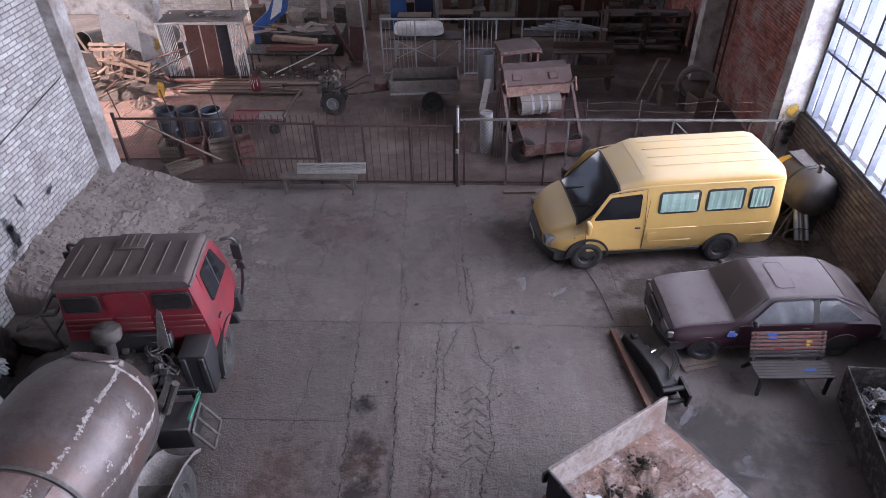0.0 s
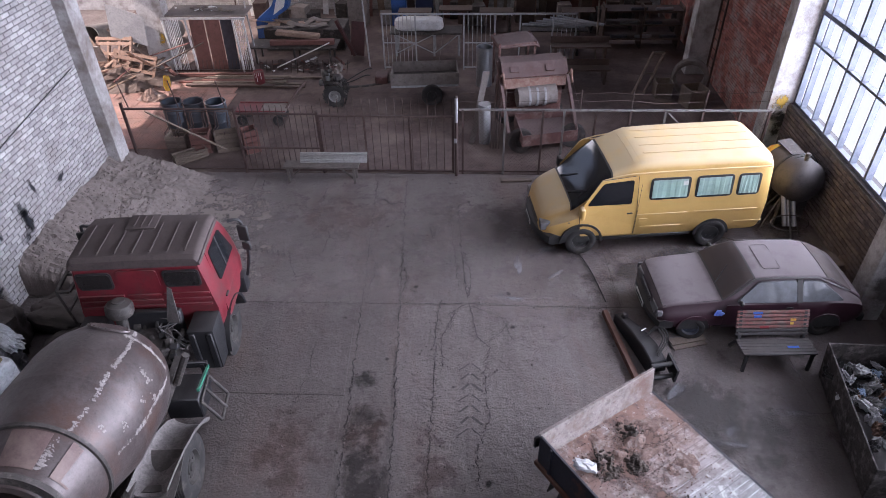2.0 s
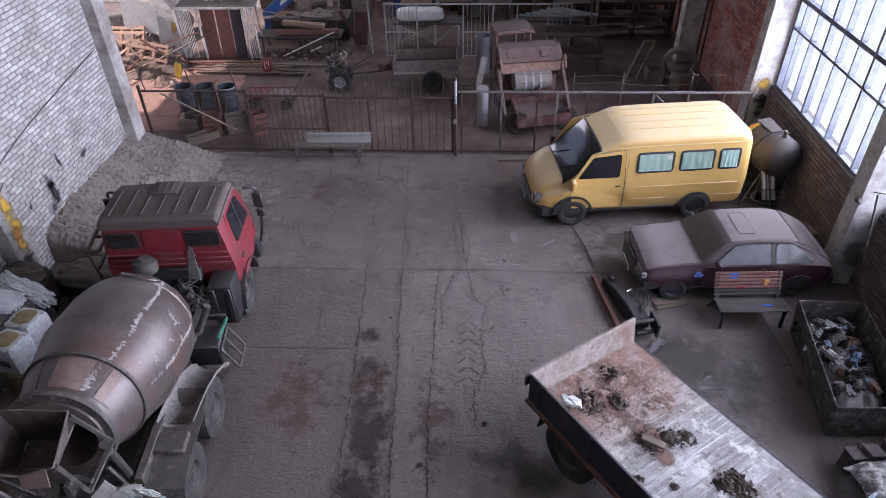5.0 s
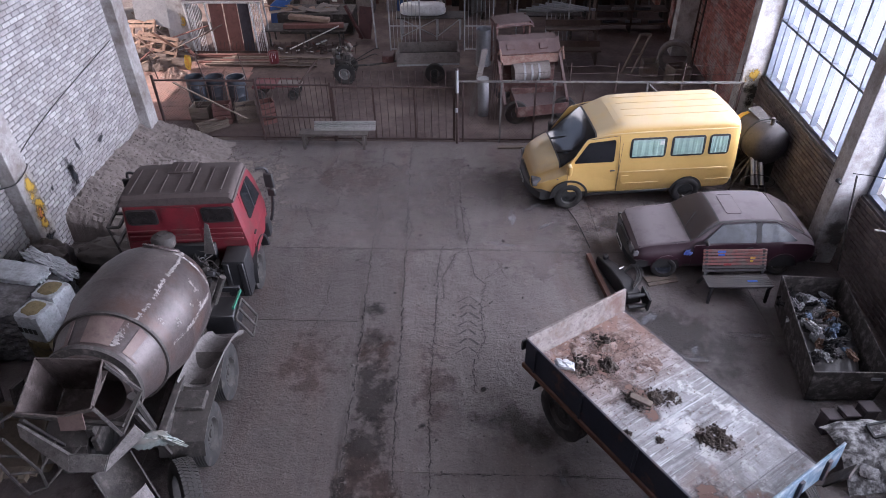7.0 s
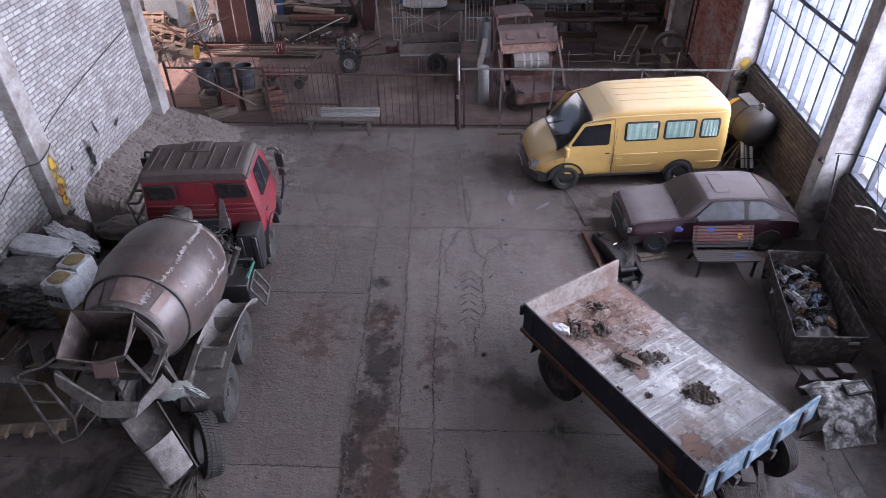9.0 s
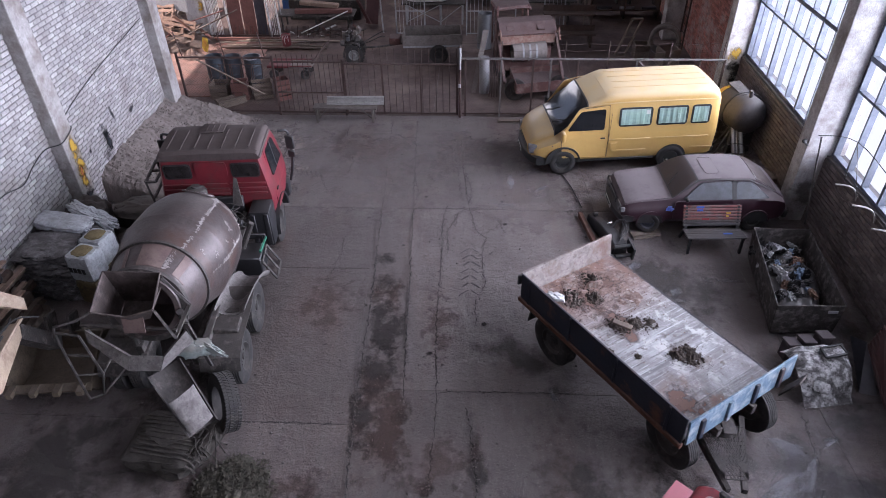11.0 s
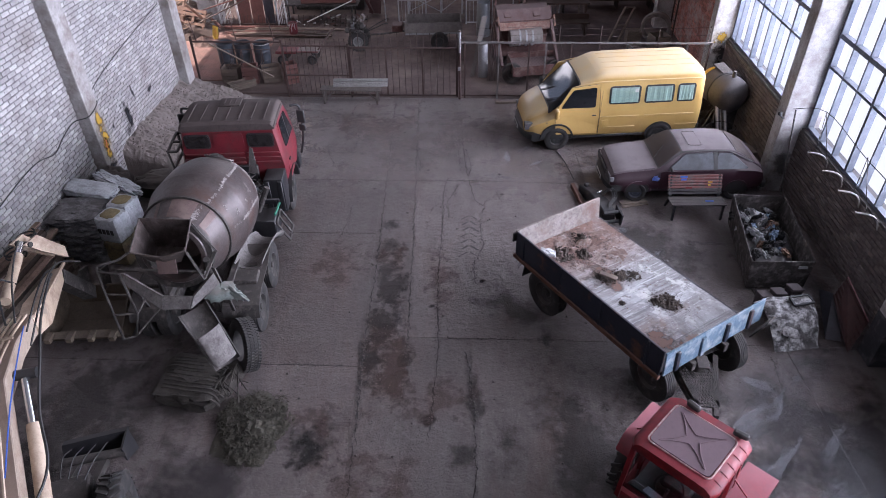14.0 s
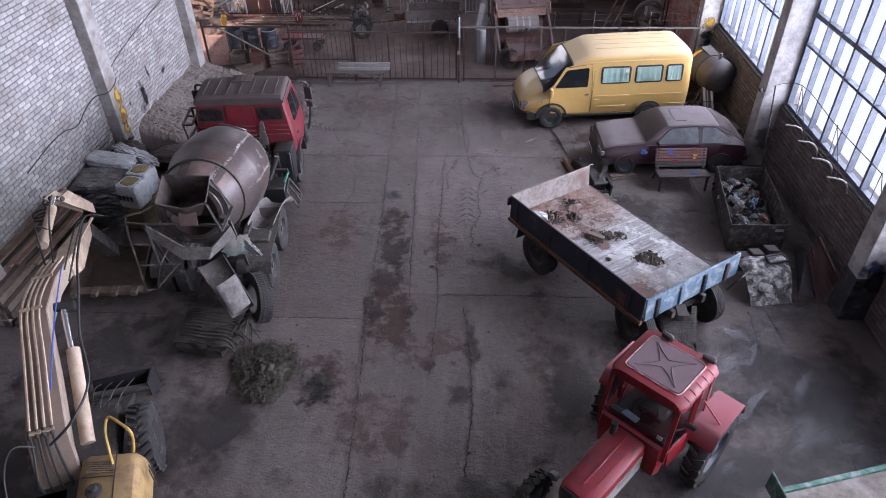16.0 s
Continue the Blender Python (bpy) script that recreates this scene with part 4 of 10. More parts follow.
    tube(tubes, [(-1.2, -0.3, 1.2), (-1.0, -0.5, 1.15), (-0.8, -0.6, 1.3)], 0.05, 8)
    part("engine_pipe", tubes, DIRTY_STEEL, v)
    eng = box(B(), 0.9, 0.7, 0.6, -1.1, 0, 0.95, bevel=0.05)
    rnd = random.Random(5)
    for k in range(26):
        part("engine_fitting", box(B(), rnd.uniform(.05, .16), rnd.uniform(.05, .16), rnd.uniform(.05, .16), -1.1 + rnd.uniform(-.5, .5), rnd.uniform(-.6, .5), 1.15 + rnd.uniform(-.15, .15), rnd.uniform(0, 90), rnd.uniform(0, 90), 0, bevel=0.015), (DIRTY_STEEL, BLACK_STEEL)[k % 2], v)
    part("engine", eng, DIRTY_STEEL, v)
    for k in range(9):
        q = [Vector((-0.62 - 0.09 * p + rnd.uniform(-.12, .12), -0.15 - 0.11 * p + rnd.uniform(-.22, .22), 1.35 - 0.05 * p + rnd.uniform(-.14, .16))) for p in range(5)]
        part("hose", tube(B(), smooth_line(q, 4), rnd.uniform(0.008, 0.02), 6), (BLACK_PL, HOSE_G)[k % 3 == 0], v)
    part("cooler", box(B(), 0.12, 0.9, 0.5, -0.62, -0.1, 1.32, 0, 8, 0, bevel=0.02), BLACK_STEEL, v)
    for a, b2 in (((0.5, 1.28, 1.9), (-0.35, 1.28, 1.85)), ((0.5, 1.52, 1.9), (-0.35, 1.5, 1.85)), ((0.5, 1.28, 1.9), (0.5, 1.52, 1.9)), ((-0.35, 1.28, 1.85), (-0.35, 1.5, 1.85)), ((0.5, 1.5, 1.9), (0.45, 1.45, 0.9)), ((-0.35, 1.5, 1.85), (-0.3, 1.42, 0.9)), ((0.1, 1.28, 1.87), (0.1, 1.5, 1.87)), ((0.45, 1.45, 0.9), (-0.3, 1.42, 0.9)), ((0.48, 1.48, 1.4), (-0.32, 1.46, 1.4))):
        part("rack_bar", box_between(B(), a, b2, 0.05, 0.04), DIRTY_STEEL, v)
    part("loose_plate", panel(B(), [(-0.52, -0.42, 2.0), (-0.56, -0.5, 1.98), (-0.9, -0.62, 1.52), (-0.82, -0.38, 1.5)], 0.01), CRUST, v, "bent grey sheet-metal flap")
    # battery rack, brackets and tank beside the frame
    bm = box(B(), 0.06, 2.2, 0.12, -1.45, 0, 1.12, bevel=0.01)
    box(bm, 0.1, 0.06, 0.5, -1.45, -1.02, 0.9)
    part("cross_beam", bm, BLACK_STEEL, v)
    part("battery_box", box(B(), 0.55, 0.55, 0.45, -1.85, -0.82, 0.82, bevel=0.02), BLACK_STEEL, v)
    part("green_bracket", box(B(), 0.6, 0.035, 0.05, -1.75, -1.1, 1.12, 0, 8, 0), GREEN_P, v, "bright green angle iron")
    bm = B()
    for a, b2 in (((-1.6, -1.12, 1.0), (-1.6, -1.34, 0.55)), ((-1.6, -1.34, 0.55), (-2.1, -1.34, 0.5)), ((-2.1, -1.34, 0.5), (-2.1, -1.12, 0.95)), ((-1.6, -1.12, 1.0), (-2.1, -1.12, 0.95)), ((-1.85, -1.12, 1.0), (-1.85, -1.36, 0.5))):
        rod(bm, a, b2, 0.025)
    part("side_step", bm, DIRTY_STEEL, v)
    part("fuel_tank", box(B(), 1.0, 0.5, 0.5, -1.95, 0.85, 0.8, bevel=0.1, seg=3), DIRTY_STEEL, v)
    # curved rear mudguards, crusted with cement
    for sgn in (1, -1):
        pts = [(-2.95 + 0.62 * math.cos(a), 0.52 + 0.64 * math.sin(a)) for a in [math.pi * (0.04 + 0.55 * k / 8) for k in range(9)]]
        if sgn > 0:
            bm = loft(B(), [[(x, sgn * 1.2, z), (x, sgn * 1.2, z + 0.025), (x, sgn * 0.5, z + 0.025 + 0.12), (x, sgn * 0.5, z + 0.12)] for x, z in pts])
        else:
            bm, secs = B(), []
            for x, z, yc in ((-2.38, 0.84, -1.04), (-2.55, 1.0, -1.03), (-2.85, 1.14, -1.0), (-3.2, 1.2, -0.96), (-3.55, 1.2, -0.92), (-3.8, 1.16, -0.88)):
                prof = [(yc + 0.27 * math.cos(a), z + 0.1 - 0.17 * math.sin(a)) for a in [math.pi * k / 10 for k in range(11)]]
                secs.append([(x, y, zz) for y, zz in prof] + [(x, y, zz - 0.02) for y, zz in reversed(prof)])
            loft(bm, secs)
        part("rear_mudguard", bm, CRUST, v, "cement-crusted curved mudguard")
        pts = [(-3.15, 1.18), (-3.6, 1.06), (-4.4, 1.06), (-4.75, 0.95), (-4.85, 0.75)]
        bm = loft(B(), [[(x, sgn * 1.2, z), (x, sgn * 1.2, z + 0.025), (x, sgn * 0.52, z + 0.04), (x, sgn * 0.52, z + 0.015)] for x, z in pts])
        box(bm, 0.35, 0.5, 0.1, -4.1, sgn * 0.86, 1.13, bevel=0.02)
        box(bm, 0.1, 0.4, 0.05, -3.7, sgn * 0.86, 1.1)
        part("rear_mudguard", bm, DIRTY_STEEL, v, "dirty flat mudguard over the rear axle")
    return v


TRUCK = pose(-4.62, 6.75, 0, 0, 0, 95.4)
truck = mixer_truck(TRUCK)


def drum_and_chutes(v, m):
    """The drum, its frame, the charging hopper and the chutes; axis from the cab end, rising to the rear."""
    A, Bv = Vector((-4.4, 4.9, 1.75)), Vector((-4.18, 1.7, 2.29))
    d = (Bv - A).normalized()
    ax = Matrix.Translation(A) @ d.to_track_quat("X", "Z").to_matrix().to_4x4()
    inv = m.inverted()
    R = 0.95
    bm = lathe(B(), [(-0.06, 0.001), (-0.05, 0.52 * R), (0.06, 0.68 * R), (0.22, 0.83 * R), (0.5, 0.95 * R), (0.8, R), (1.05, R), (1.55, R), (1.56, R * 0.995), (2.0, 0.885 * R), (2.25, 0.82 * R), (2.26, 0.83 * R), (2.75, 0.66 * R), (2.76, 0.68 * R), (2.85, 0.66 * R), (2.95, 0.58 * R), (2.96, 0.5 * R), (2.7, 0.48 * R), (2.3, 0.4 * R), (2.25, 0.001)], 64)
    drum = part("drum", bm, DRUM_STEEL, v, "stained brown steel mixing drum", at=inv @ ax)
    bm = lathe(B(), [(2.24, 0.82 * R), (2.24, 0.86 * R), (2.29, 0.855 * R), (2.29, 0.81 * R)], 64, True)
    part("drum_ring", bm, DIRTY_STEEL, drum, "dirty steel running ring")
    part("mouth_ring", lathe(B(), [(2.86, 0.6 * R), (2.86, 0.72 * R), (2.93, 0.71 * R), (2.93, 0.6 * R)], 64, True), DIRTY_STEEL, drum, "dirty steel ring at the mouth")
    bm = lathe(B(), [(2.31, 0.812 * R), (2.33, 0.815 * R), (2.72, 0.685 * R), (2.74, 0.67 * R)], 64)
    bmesh.ops.delete(bm, geom=[f for f in bm.faces if len(f.verts) > 4 or not (-0.35 * R < f.calc_center_median().y < 0.62 * R and f.calc_center_median().z > 0) or (math.degrees(math.atan2(f.calc_center_median().z, f.calc_center_median().y)) % 47 < 16)], context="FACES")
    bmesh.ops.solidify(bm, geom=bm.faces[:], thickness=-0.006)
    part("primer_patch", bm, PRIMER, drum, "patches of red oxide primer")
    # dried cement along the weld lines
    def rad(x):
        prof = ((-0.05, 0.52), (0.06, 0.68), (0.22, 0.83), (0.5, 0.95), (0.8, 1.0), (1.56, 1.0), (2.25, 0.82), (2.75, 0.66), (2.95, 0.6))
        return R * float(np.interp(x, [p[0] for p in prof], [p[1] for p in prof]))
    rnd = random.Random(11)
    bm = B()

    def crumb(x, a, s):
        r = rad(x)
        bmesh.ops.create_icosphere(bm, subdivisions=1, radius=1, matrix=Matrix.Translation((x, r * math.cos(a), r * math.sin(a))) @ Matrix.Rotation(a - math.pi / 2, 4, "X") @ Matrix.Diagonal((s * rnd.uniform(.6, 1.5), s * rnd.uniform(.6, 1.5), 0.004 + 0.1 * s, 1)) @ Matrix.Rotation(rnd.uniform(0, 6), 4, "Z"))
    a1 = radians(SEAM)
    for k in range(520):
        x = rnd.uniform(0.25, 2.22)
        if math.sin(x * 9) + math.sin(x * 23 + 1) < -1.2:
            continue
        crumb(x, a1 + 0.015 * math.sin(6 * x) + rnd.gauss(0, 0.014), rnd.uniform(0.004, 0.018))
    for k in range(110):
        crumb(2.25 + rnd.uniform(0.05, 0.45), a1 + 0.1 + rnd.gauss(0, 0.03), rnd.uniform(0.008, 0.03))
    for k in range(190):
        f = rnd.random()
        crumb(0.5 + rnd.gauss(0, 0.012), a1 - 0.75 + 0.9 * f + rnd.gauss(0, 0.01), rnd.uniform(0.005, 0.02) * (0.4 + abs(math.sin(9 * f))))
    for k in range(150):
        f = rnd.random()
        crumb(0.55 + 1.5 * f, a1 - 0.82 + rnd.gauss(0, 0.012), rnd.uniform(0.006, 0.022) * (0.4 + abs(math.sin(7 * f))))
    for cx, ca, n in ((1.0, -0.5, 16), (1.1, -0.75, 14), (0.95, -0.35, 10), (1.75, -0.55, 8), (1.3, -0.62, 6), (2.0, -0.35, 8), (0.42, -0.3, 6)):
        for k in range(n):
            crumb(cx + rnd.gauss(0, 0.035), a1 + ca + rnd.gauss(0, 0.035), rnd.uniform(0.008, 0.022))
    part("cement_splash", bm, SPLASH, drum, "dried pale cement along the seams")
    hx, ha = 0.38, radians(76)
    hm = Matrix.Rotation(ha - math.pi / 2, 4, "X") @ Matrix.Translation((hx, 0, rad(hx) - 0.005)) @ Matrix.Rotation(radians(-26), 4, "Y")
    bm = bmesh.new()
    bmesh.ops.create_cone(bm, cap_ends=True, segments=28, radius1=1, radius2=0.97, depth=1, matrix=hm @ Matrix.Diagonal((0.17, 0.3, 0.024, 1)))
    for k in range(18):
        a = 2 * math.pi * k / 18
        bmesh.ops.create_cone(bm, cap_ends=True, segments=6, radius1=0.013, radius2=0.01, depth=0.014, matrix=hm @ Matrix.Translation((0.145 * math.cos(a), 0.26 * math.sin(a), 0.016)))
    part("hand_hole_cover", bm, DRUM_STEEL, drum, "oval bolted cover plate")

    def W(name, bm, mat, label=""):
        return part(name, bm, mat, v, label, at=inv)
    # frame that carries the drum
    bm = B()
    for sx in (-4.85, -3.75):
        box(bm, 0.12, 3.4, 0.18, sx + 0.03, 3.8, 1.12, 0, 0, 5.4, bevel=0.01)
    for sx in (-4.72, -3.72):
        rod(bm, (sx, 2.2, 1.15), (sx + 0.1, 1.95, 2.2), 0.06)
        rod(bm, (sx, 4.95, 1.15), (sx + 0.25, 5.05, 1.7), 0.06)
    rod(bm, (-4.72, 5.05, 1.72), (-3.9, 5.05, 1.72), 0.09)
    W("drum_frame", bm, DIRTY_STEEL)
    # charging hopper: a wide open box mouth
    top = [(-4.31, 1.58, 3.3), (-3.49, 1.6, 3.28), (-3.39, 0.99, 3.14), (-3.78, 0.93, 3.05), (-4.19, 0.87, 3.18)]
    bot = [(-4.2, 1.62, 2.72), (-3.72, 1.62, 2.72), (-3.7, 1.32, 2.66), (-3.92, 1.26, 2.64), (-4.15, 1.3, 2.66)]
    for k in range(5):
        bm = panel(B(), [top[k], top[(k + 1) % 5], bot[(k + 1) % 5], bot[k]], 0.012)
        rod(bm, top[k], top[(k + 1) % 5], 0.013, 6)
        W("hopper_side", bm, HOPPER, "side of the open sheet-steel charging hopper")
    bm = loft(B(), [[(x * 0.9 + bx * 0.1, y + dy, z) for x, y, z in bot] for bx, dy, z in ((-3.95, 0.0, 2.66), (-4.1, 0.3, 2.4))])
    W("hopper_throat", bm, HOPPER)
    bm = box(B(), 0.3, 0.02, 0.26, -3.84, 1.12, 2.72, -18, 0, 5)
    W("hopper_plate", bm, PRIMER, "red oxide cover plate under the hopper")
    for a, b2 in (((-3.42, 1.05, 3.08), (-3.32, 1.15, 2.45)), ((-3.32, 1.15, 2.45), (-3.3, 1.75, 2.55)), ((-4.95, 1.5, 2.3), (-3.32, 1.25, 2.5)), ((-3.3, 1.75, 2.55), (-3.5, 1.6, 3.2)), ((-3.3, 1.5, 2.4), (-3.28, 1.75, 1.2)), ((-4.9, 1.5, 2.2), (-4.95, 1.9, 1.1))):
        bm = B()
        box_between(bm, a, b2, 0.055, 0.035)
        W("hopper_strut", bm, DIRTY_STEEL, "grey steel hopper strut")
    # wide V-shaped discharge collar
    outer = [(-4.71, 1.21, 2.25), (-4.04, 0.92, 1.97), (-3.59, 0.93, 1.98), (-3.19, 1.35, 2.2)]
    inner = [(-4.72, 1.28, 2.42), (-4.03, 1.04, 2.16), (-3.53, 1.05, 2.16), (-3.22, 1.29, 2.46)]
    for k in range(3):
        W("collar_plate", panel(B(), [outer[k], outer[k + 1], inner[k + 1], inner[k]], 0.045), CRUST, "cement-crusted plate of the discharge collar")
    # two chutes hanging at the back
    bm = B()
    trough(bm, (-3.72, 1.22, 1.72), (-3.1, 0.68, 0.98), 0.27, 0.2)
    W("chute", bm, DIRTY_STEEL, "dented steel discharge chute")
    bm = B()
    trough(bm, (-3.37, 0.86, 1.56), (-3.13, 0.71, 1.02), 0.23, -0.07)
    W("chute_extension", bm, CRUST, "folded chute extension crusted with cement")
    for k, (x, y, z, a, sx, sz) in enumerate(((-3.28, 1.5, 1.85, 25, 0.42, 0.6), (-3.12, 1.6, 1.75, -15, 0.3, 0.5))):
        W("tarpaulin_piece", pillow(B(), pose(x, y, z, 24, 10 - 20 * k, a), sx, 0.07, sz, 70 + k, 16, 3.0, 0.28), PALE_TARP, "crumpled piece of torn pale tarpaulin")
    # access ladder
    bm = tube(B(), smooth_line([(-5.14, 1.2, 0.95), (-4.96, 0.99, 1.75), (-4.76, 0.78, 2.86), (-4.62, 0.76, 3.02), (-4.42, 0.84, 3.04), (-4.25, 0.92, 3.13)], 3), 0.02)
    tube(bm, [(-5.02, 1.38, 0.86), (-4.61, 1.08, 1.7), (-4.4, 0.74, 2.85)], 0.02)
    for a, b2 in (((-4.96, 0.99, 1.75), (-4.61, 1.08, 1.7)), ((-4.76, 0.78, 2.86), (-4.4, 0.74, 2.85)), ((-5.14, 1.2, 0.95), (-5.02, 1.38, 0.86)), ((-4.61, 1.08, 1.7), (-4.5, 1.4, 1.9)), ((-4.86, 0.89, 2.3), (-4.5, 0.9, 2.28)), ((-5.02, 1.38, 0.86), (-4.7, 1.9, 1.1))):
        rod(bm, a, b2, 0.018, 6)
    W("ladder", bm, DIRTY_STEEL, "bent tubular access ladder")
    return drum


def trough(bm, a, b, w, deep):
    """A half-round channel from a to b, open upwards (downwards when deep is negative)."""
    a, b = Vector(a), Vector(b)
    d = (b - a).normalized()
    s = d.cross(Vector((0, 0, 1))).normalized()
    u = s.cross(d)
    secs = []
    for o, ww in ((a, w), ((a + b) / 2, w * 0.96), (b, w * 0.92)):
        secs.append([o + s * ww * math.cos(t) - u * deep * math.sin(t) for t in [math.pi * k / 10 for k in range(11)]] + [o + s * (ww - 0.02) * math.cos(t) - u * (deep - math.copysign(0.02, deep)) * math.sin(t) for t in [math.pi * (10 - k) / 10 for k in range(11)]])
    loft(bm, secs)


SEAM = 52
drum_and_chutes(truck, TRUCK)

# ---- shapes for loose and soft things ----
def mound(bm, x, y, z, rx, ry, h, seed, res=28, rough=0.35, power=1.0, freq=3.0, rot=0.0):
    """A heap with an uneven outline, its base at z."""
    c, s = math.cos(radians(rot)), math.sin(radians(rot))
    grid = {}
    for i in range(res + 1):
        for j in range(res + 1):
            u, v = 2 * i / res - 1, 2 * j / res - 1
            p = Vector((u * rx * freq, v * ry * freq, seed * 7.3))
            n = noise.noise(p * 0.5) * 0.6 + noise.noise(p * 1.3) * 0.3 + noise.noise(p * 4) * 0.14
            r = math.hypot(u, v) + 0.22 * noise.noise(Vector((u * 2, v * 2, seed * 3.1)))
            f = max(0.0, 1 - r) ** power
            if r < 1.0:
                hh = h * f * (1 + rough * 2 * n) + h * 0.12 * n * (1 if f > 0.05 else 0)
                grid[i, j] = bm.verts.new((x + u * rx * c - v * ry * s, y + u * rx * s + v * ry * c, z + max(hh, -0.01)))
    for i in range(res):
        for j in range(res):
            q = [grid.get(k) for k in ((i, j), (i + 1, j), (i + 1, j + 1), (i, j + 1))]
            if all(q):
                bm.faces.new(q)
    return bm


def lumps(bm, rnd, x, y, z, rx, ry, n, s0, s1, flat=0.6):
    for k in range(n):
        a, q = rnd.uniform(0, 6.28), math.sqrt(rnd.random()) * rnd.choice((0.8, 1.0, 1.15))
        s = rnd.uniform(s0, s1)
        bmesh.ops.create_icosphere(bm, subdivisions=1, radius=1, matrix=Matrix.Translation((x + rx * q * math.cos(a), y + ry * q * math.sin(a), z + s * flat * 0.5)) @ Euler((rnd.uniform(0, 3), rnd.uniform(0, 3), rnd.uniform(0, 3))).to_matrix().to_4x4() @ Matrix.Diagonal((s, s * rnd.uniform(.5, 1), s * flat, 1)))
    return bm


def plank(bm, a, b, w, t):
    box_between(bm, a, b, w, t)
    return bm


def wthing(name, base, label, category, group="", kind=""):
    """A thing whose parts are given in the hall's own coordinates."""
    return thing(name, Matrix.Translation(base), label, category, group, kind)


def wpart(name, bm, mat, parent, label="", smooth=True):
    return part(name, bm, mat, parent, label, at=parent.matrix_basis.inverted(), smooth=smooth)


# ---- materials of the loose things ----
NAVY = material("dark_navy_paint", (0.012, 0.016, 0.03), (0.02, 0.024, 0.04), 0.5, scale=3, fine=40, stain=(0.13, 0.06, 0.035), stain_amount=0.12, stain_scale=2.5, dust=0.3)
TAIL_BLUE = material("chipped_pale_blue_paint", (0.075, 0.13, 0.19), (0.12, 0.18, 0.24), 0.65, scale=4, fine=30, bump=0.3, stain=(0.3, 0.33, 0.35), stain_amount=0.55, stain_scale=5)
def bed_floor():
    """Scraped sheet metal: pale streaks along the bed, rust and soil ground into the front half."""
    m = material("worn_trailer_floor", (0.2, 0.19, 0.19), (0.33, 0.32, 0.318), 0.6, 0.1, scale=2.2, fine=25, bump=0.5, grime=0.3)
    t, ln = m.node_tree, m.node_tree.links.new
    b = t.nodes["Principled BSDF"]
    col = b.inputs["Base Color"].links[0].from_socket
    co = t.nodes.new("ShaderNodeTexCoord")
    sep = t.nodes.new("ShaderNodeSeparateXYZ")
    ln(co.outputs["Object"], sep.inputs[0])

    def along(x0, x1):
        r = t.nodes.new("ShaderNodeMapRange")
        r.inputs["From Min"].default_value, r.inputs["From Max"].default_value = x0, x1
        ln(sep.outputs["X"], r.inputs["Value"])
        return r.outputs["Result"]
    front, tail = along(-0.15, -1.2), along(0.75, 1.5)
    for where, stretch, sc, lo, hi, top, c in ((None, (2.0, 0.6, 1), 1.2, 0.44, 0.6, 0.75, (0.46, 0.465, 0.48)), (None, (7, 0.35, 1), 1.6, 0.5, 0.62, 0.85, (0.13, 0.12, 0.125)), (None, (12, 0.4, 1), 2.0, 0.56, 0.62, 0.9, (0.6, 0.61, 0.63)), (None, (1, 1, 1), 2.6, 0.54, 0.6, 0.9, (0.52, 0.51, 0.5)),
                                               (front, (0.8, 1, 1), 1.6, 0.25, 0.5, 0.95, (0.21, 0.118, 0.09)), (front, (1, 1, 1), 4.0, 0.52, 0.62, 0.9, (0.11, 0.07, 0.055)), (front, (1, 1, 1), 7.0, 0.58, 0.66, 0.9, (0.42, 0.36, 0.33)),
                                               (tail, (0.6, 1, 1), 1.3, 0.3, 0.56, 0.9, (0.13, 0.113, 0.115)), (tail, (1, 1, 1), 1.7, 0.5, 0.6, 0.9, (0.17, 0.095, 0.07)),
                                               (None, (1, 1, 1), 6.0, 0.58, 0.64, 0.8, (0.1, 0.075, 0.065)), (None, (1, 1, 1), 22.0, 0.6, 0.66, 0.8, (0.11, 0.085, 0.075)), (None, (1, 1, 1), 17.0, 0.6, 0.66, 0.8, (0.55, 0.54, 0.53))):
        mp = t.nodes.new("ShaderNodeMapping")
        mp.inputs["Scale"].default_value = stretch
        ln(co.outputs["Object"], mp.inputs["Vector"])
        n = t.nodes.new("ShaderNodeTexNoise")
        n.inputs["Scale"].default_value, n.inputs["Detail"].default_value, n.inputs["Roughness"].default_value = sc, 9, 0.72
        ln(mp.outputs["Vector"], n.inputs["Vector"])
        r = t.nodes.new("ShaderNodeMapRange")
        r.inputs["From Min"].default_value, r.inputs["From Max"].default_value, r.inputs["To Max"].default_value = lo, hi, top
        ln(n.outputs["Fac"], r.inputs["Value"])
        f = r.outputs["Result"]
        if where is not None:
            k = t.nodes.new("ShaderNodeMath")
            k.operation = "MULTIPLY"
            ln(f, k.inputs[0])
            ln(where, k.inputs[1])
            f = k.outputs[0]
        x = t.nodes.new("ShaderNodeMix")
        x.data_type = "RGBA"
        ln(f, x.inputs["Factor"])
        ln(col, x.inputs["A"])
        x.inputs["B"].default_value = (*c, 1)
        col = x.outputs["Result"]
    ln(col, b.inputs["Base Color"])
    return m


BED = bed_floor()
BED_BOARD = material("scuffed_board", (0.2, 0.165, 0.15), (0.32, 0.28, 0.262), 0.7, 0.1, scale=4, fine=30, bump=0.4, stain=(0.16, 0.1, 0.08), stain_amount=0.4, stain_scale=3, grime=0.7)
SOIL = material("reddish_soil", (0.13, 0.082, 0.065), (0.24, 0.165, 0.14), 0.95, scale=7, fine=30, bump=0.9, stain=(0.32, 0.27, 0.25), stain_amount=0.3, stain_scale=6)
DUNG = material("dark_clods", (0.04, 0.031, 0.026), (0.095, 0.074, 0.06), 0.95, scale=8, fine=40, bump=0.9)
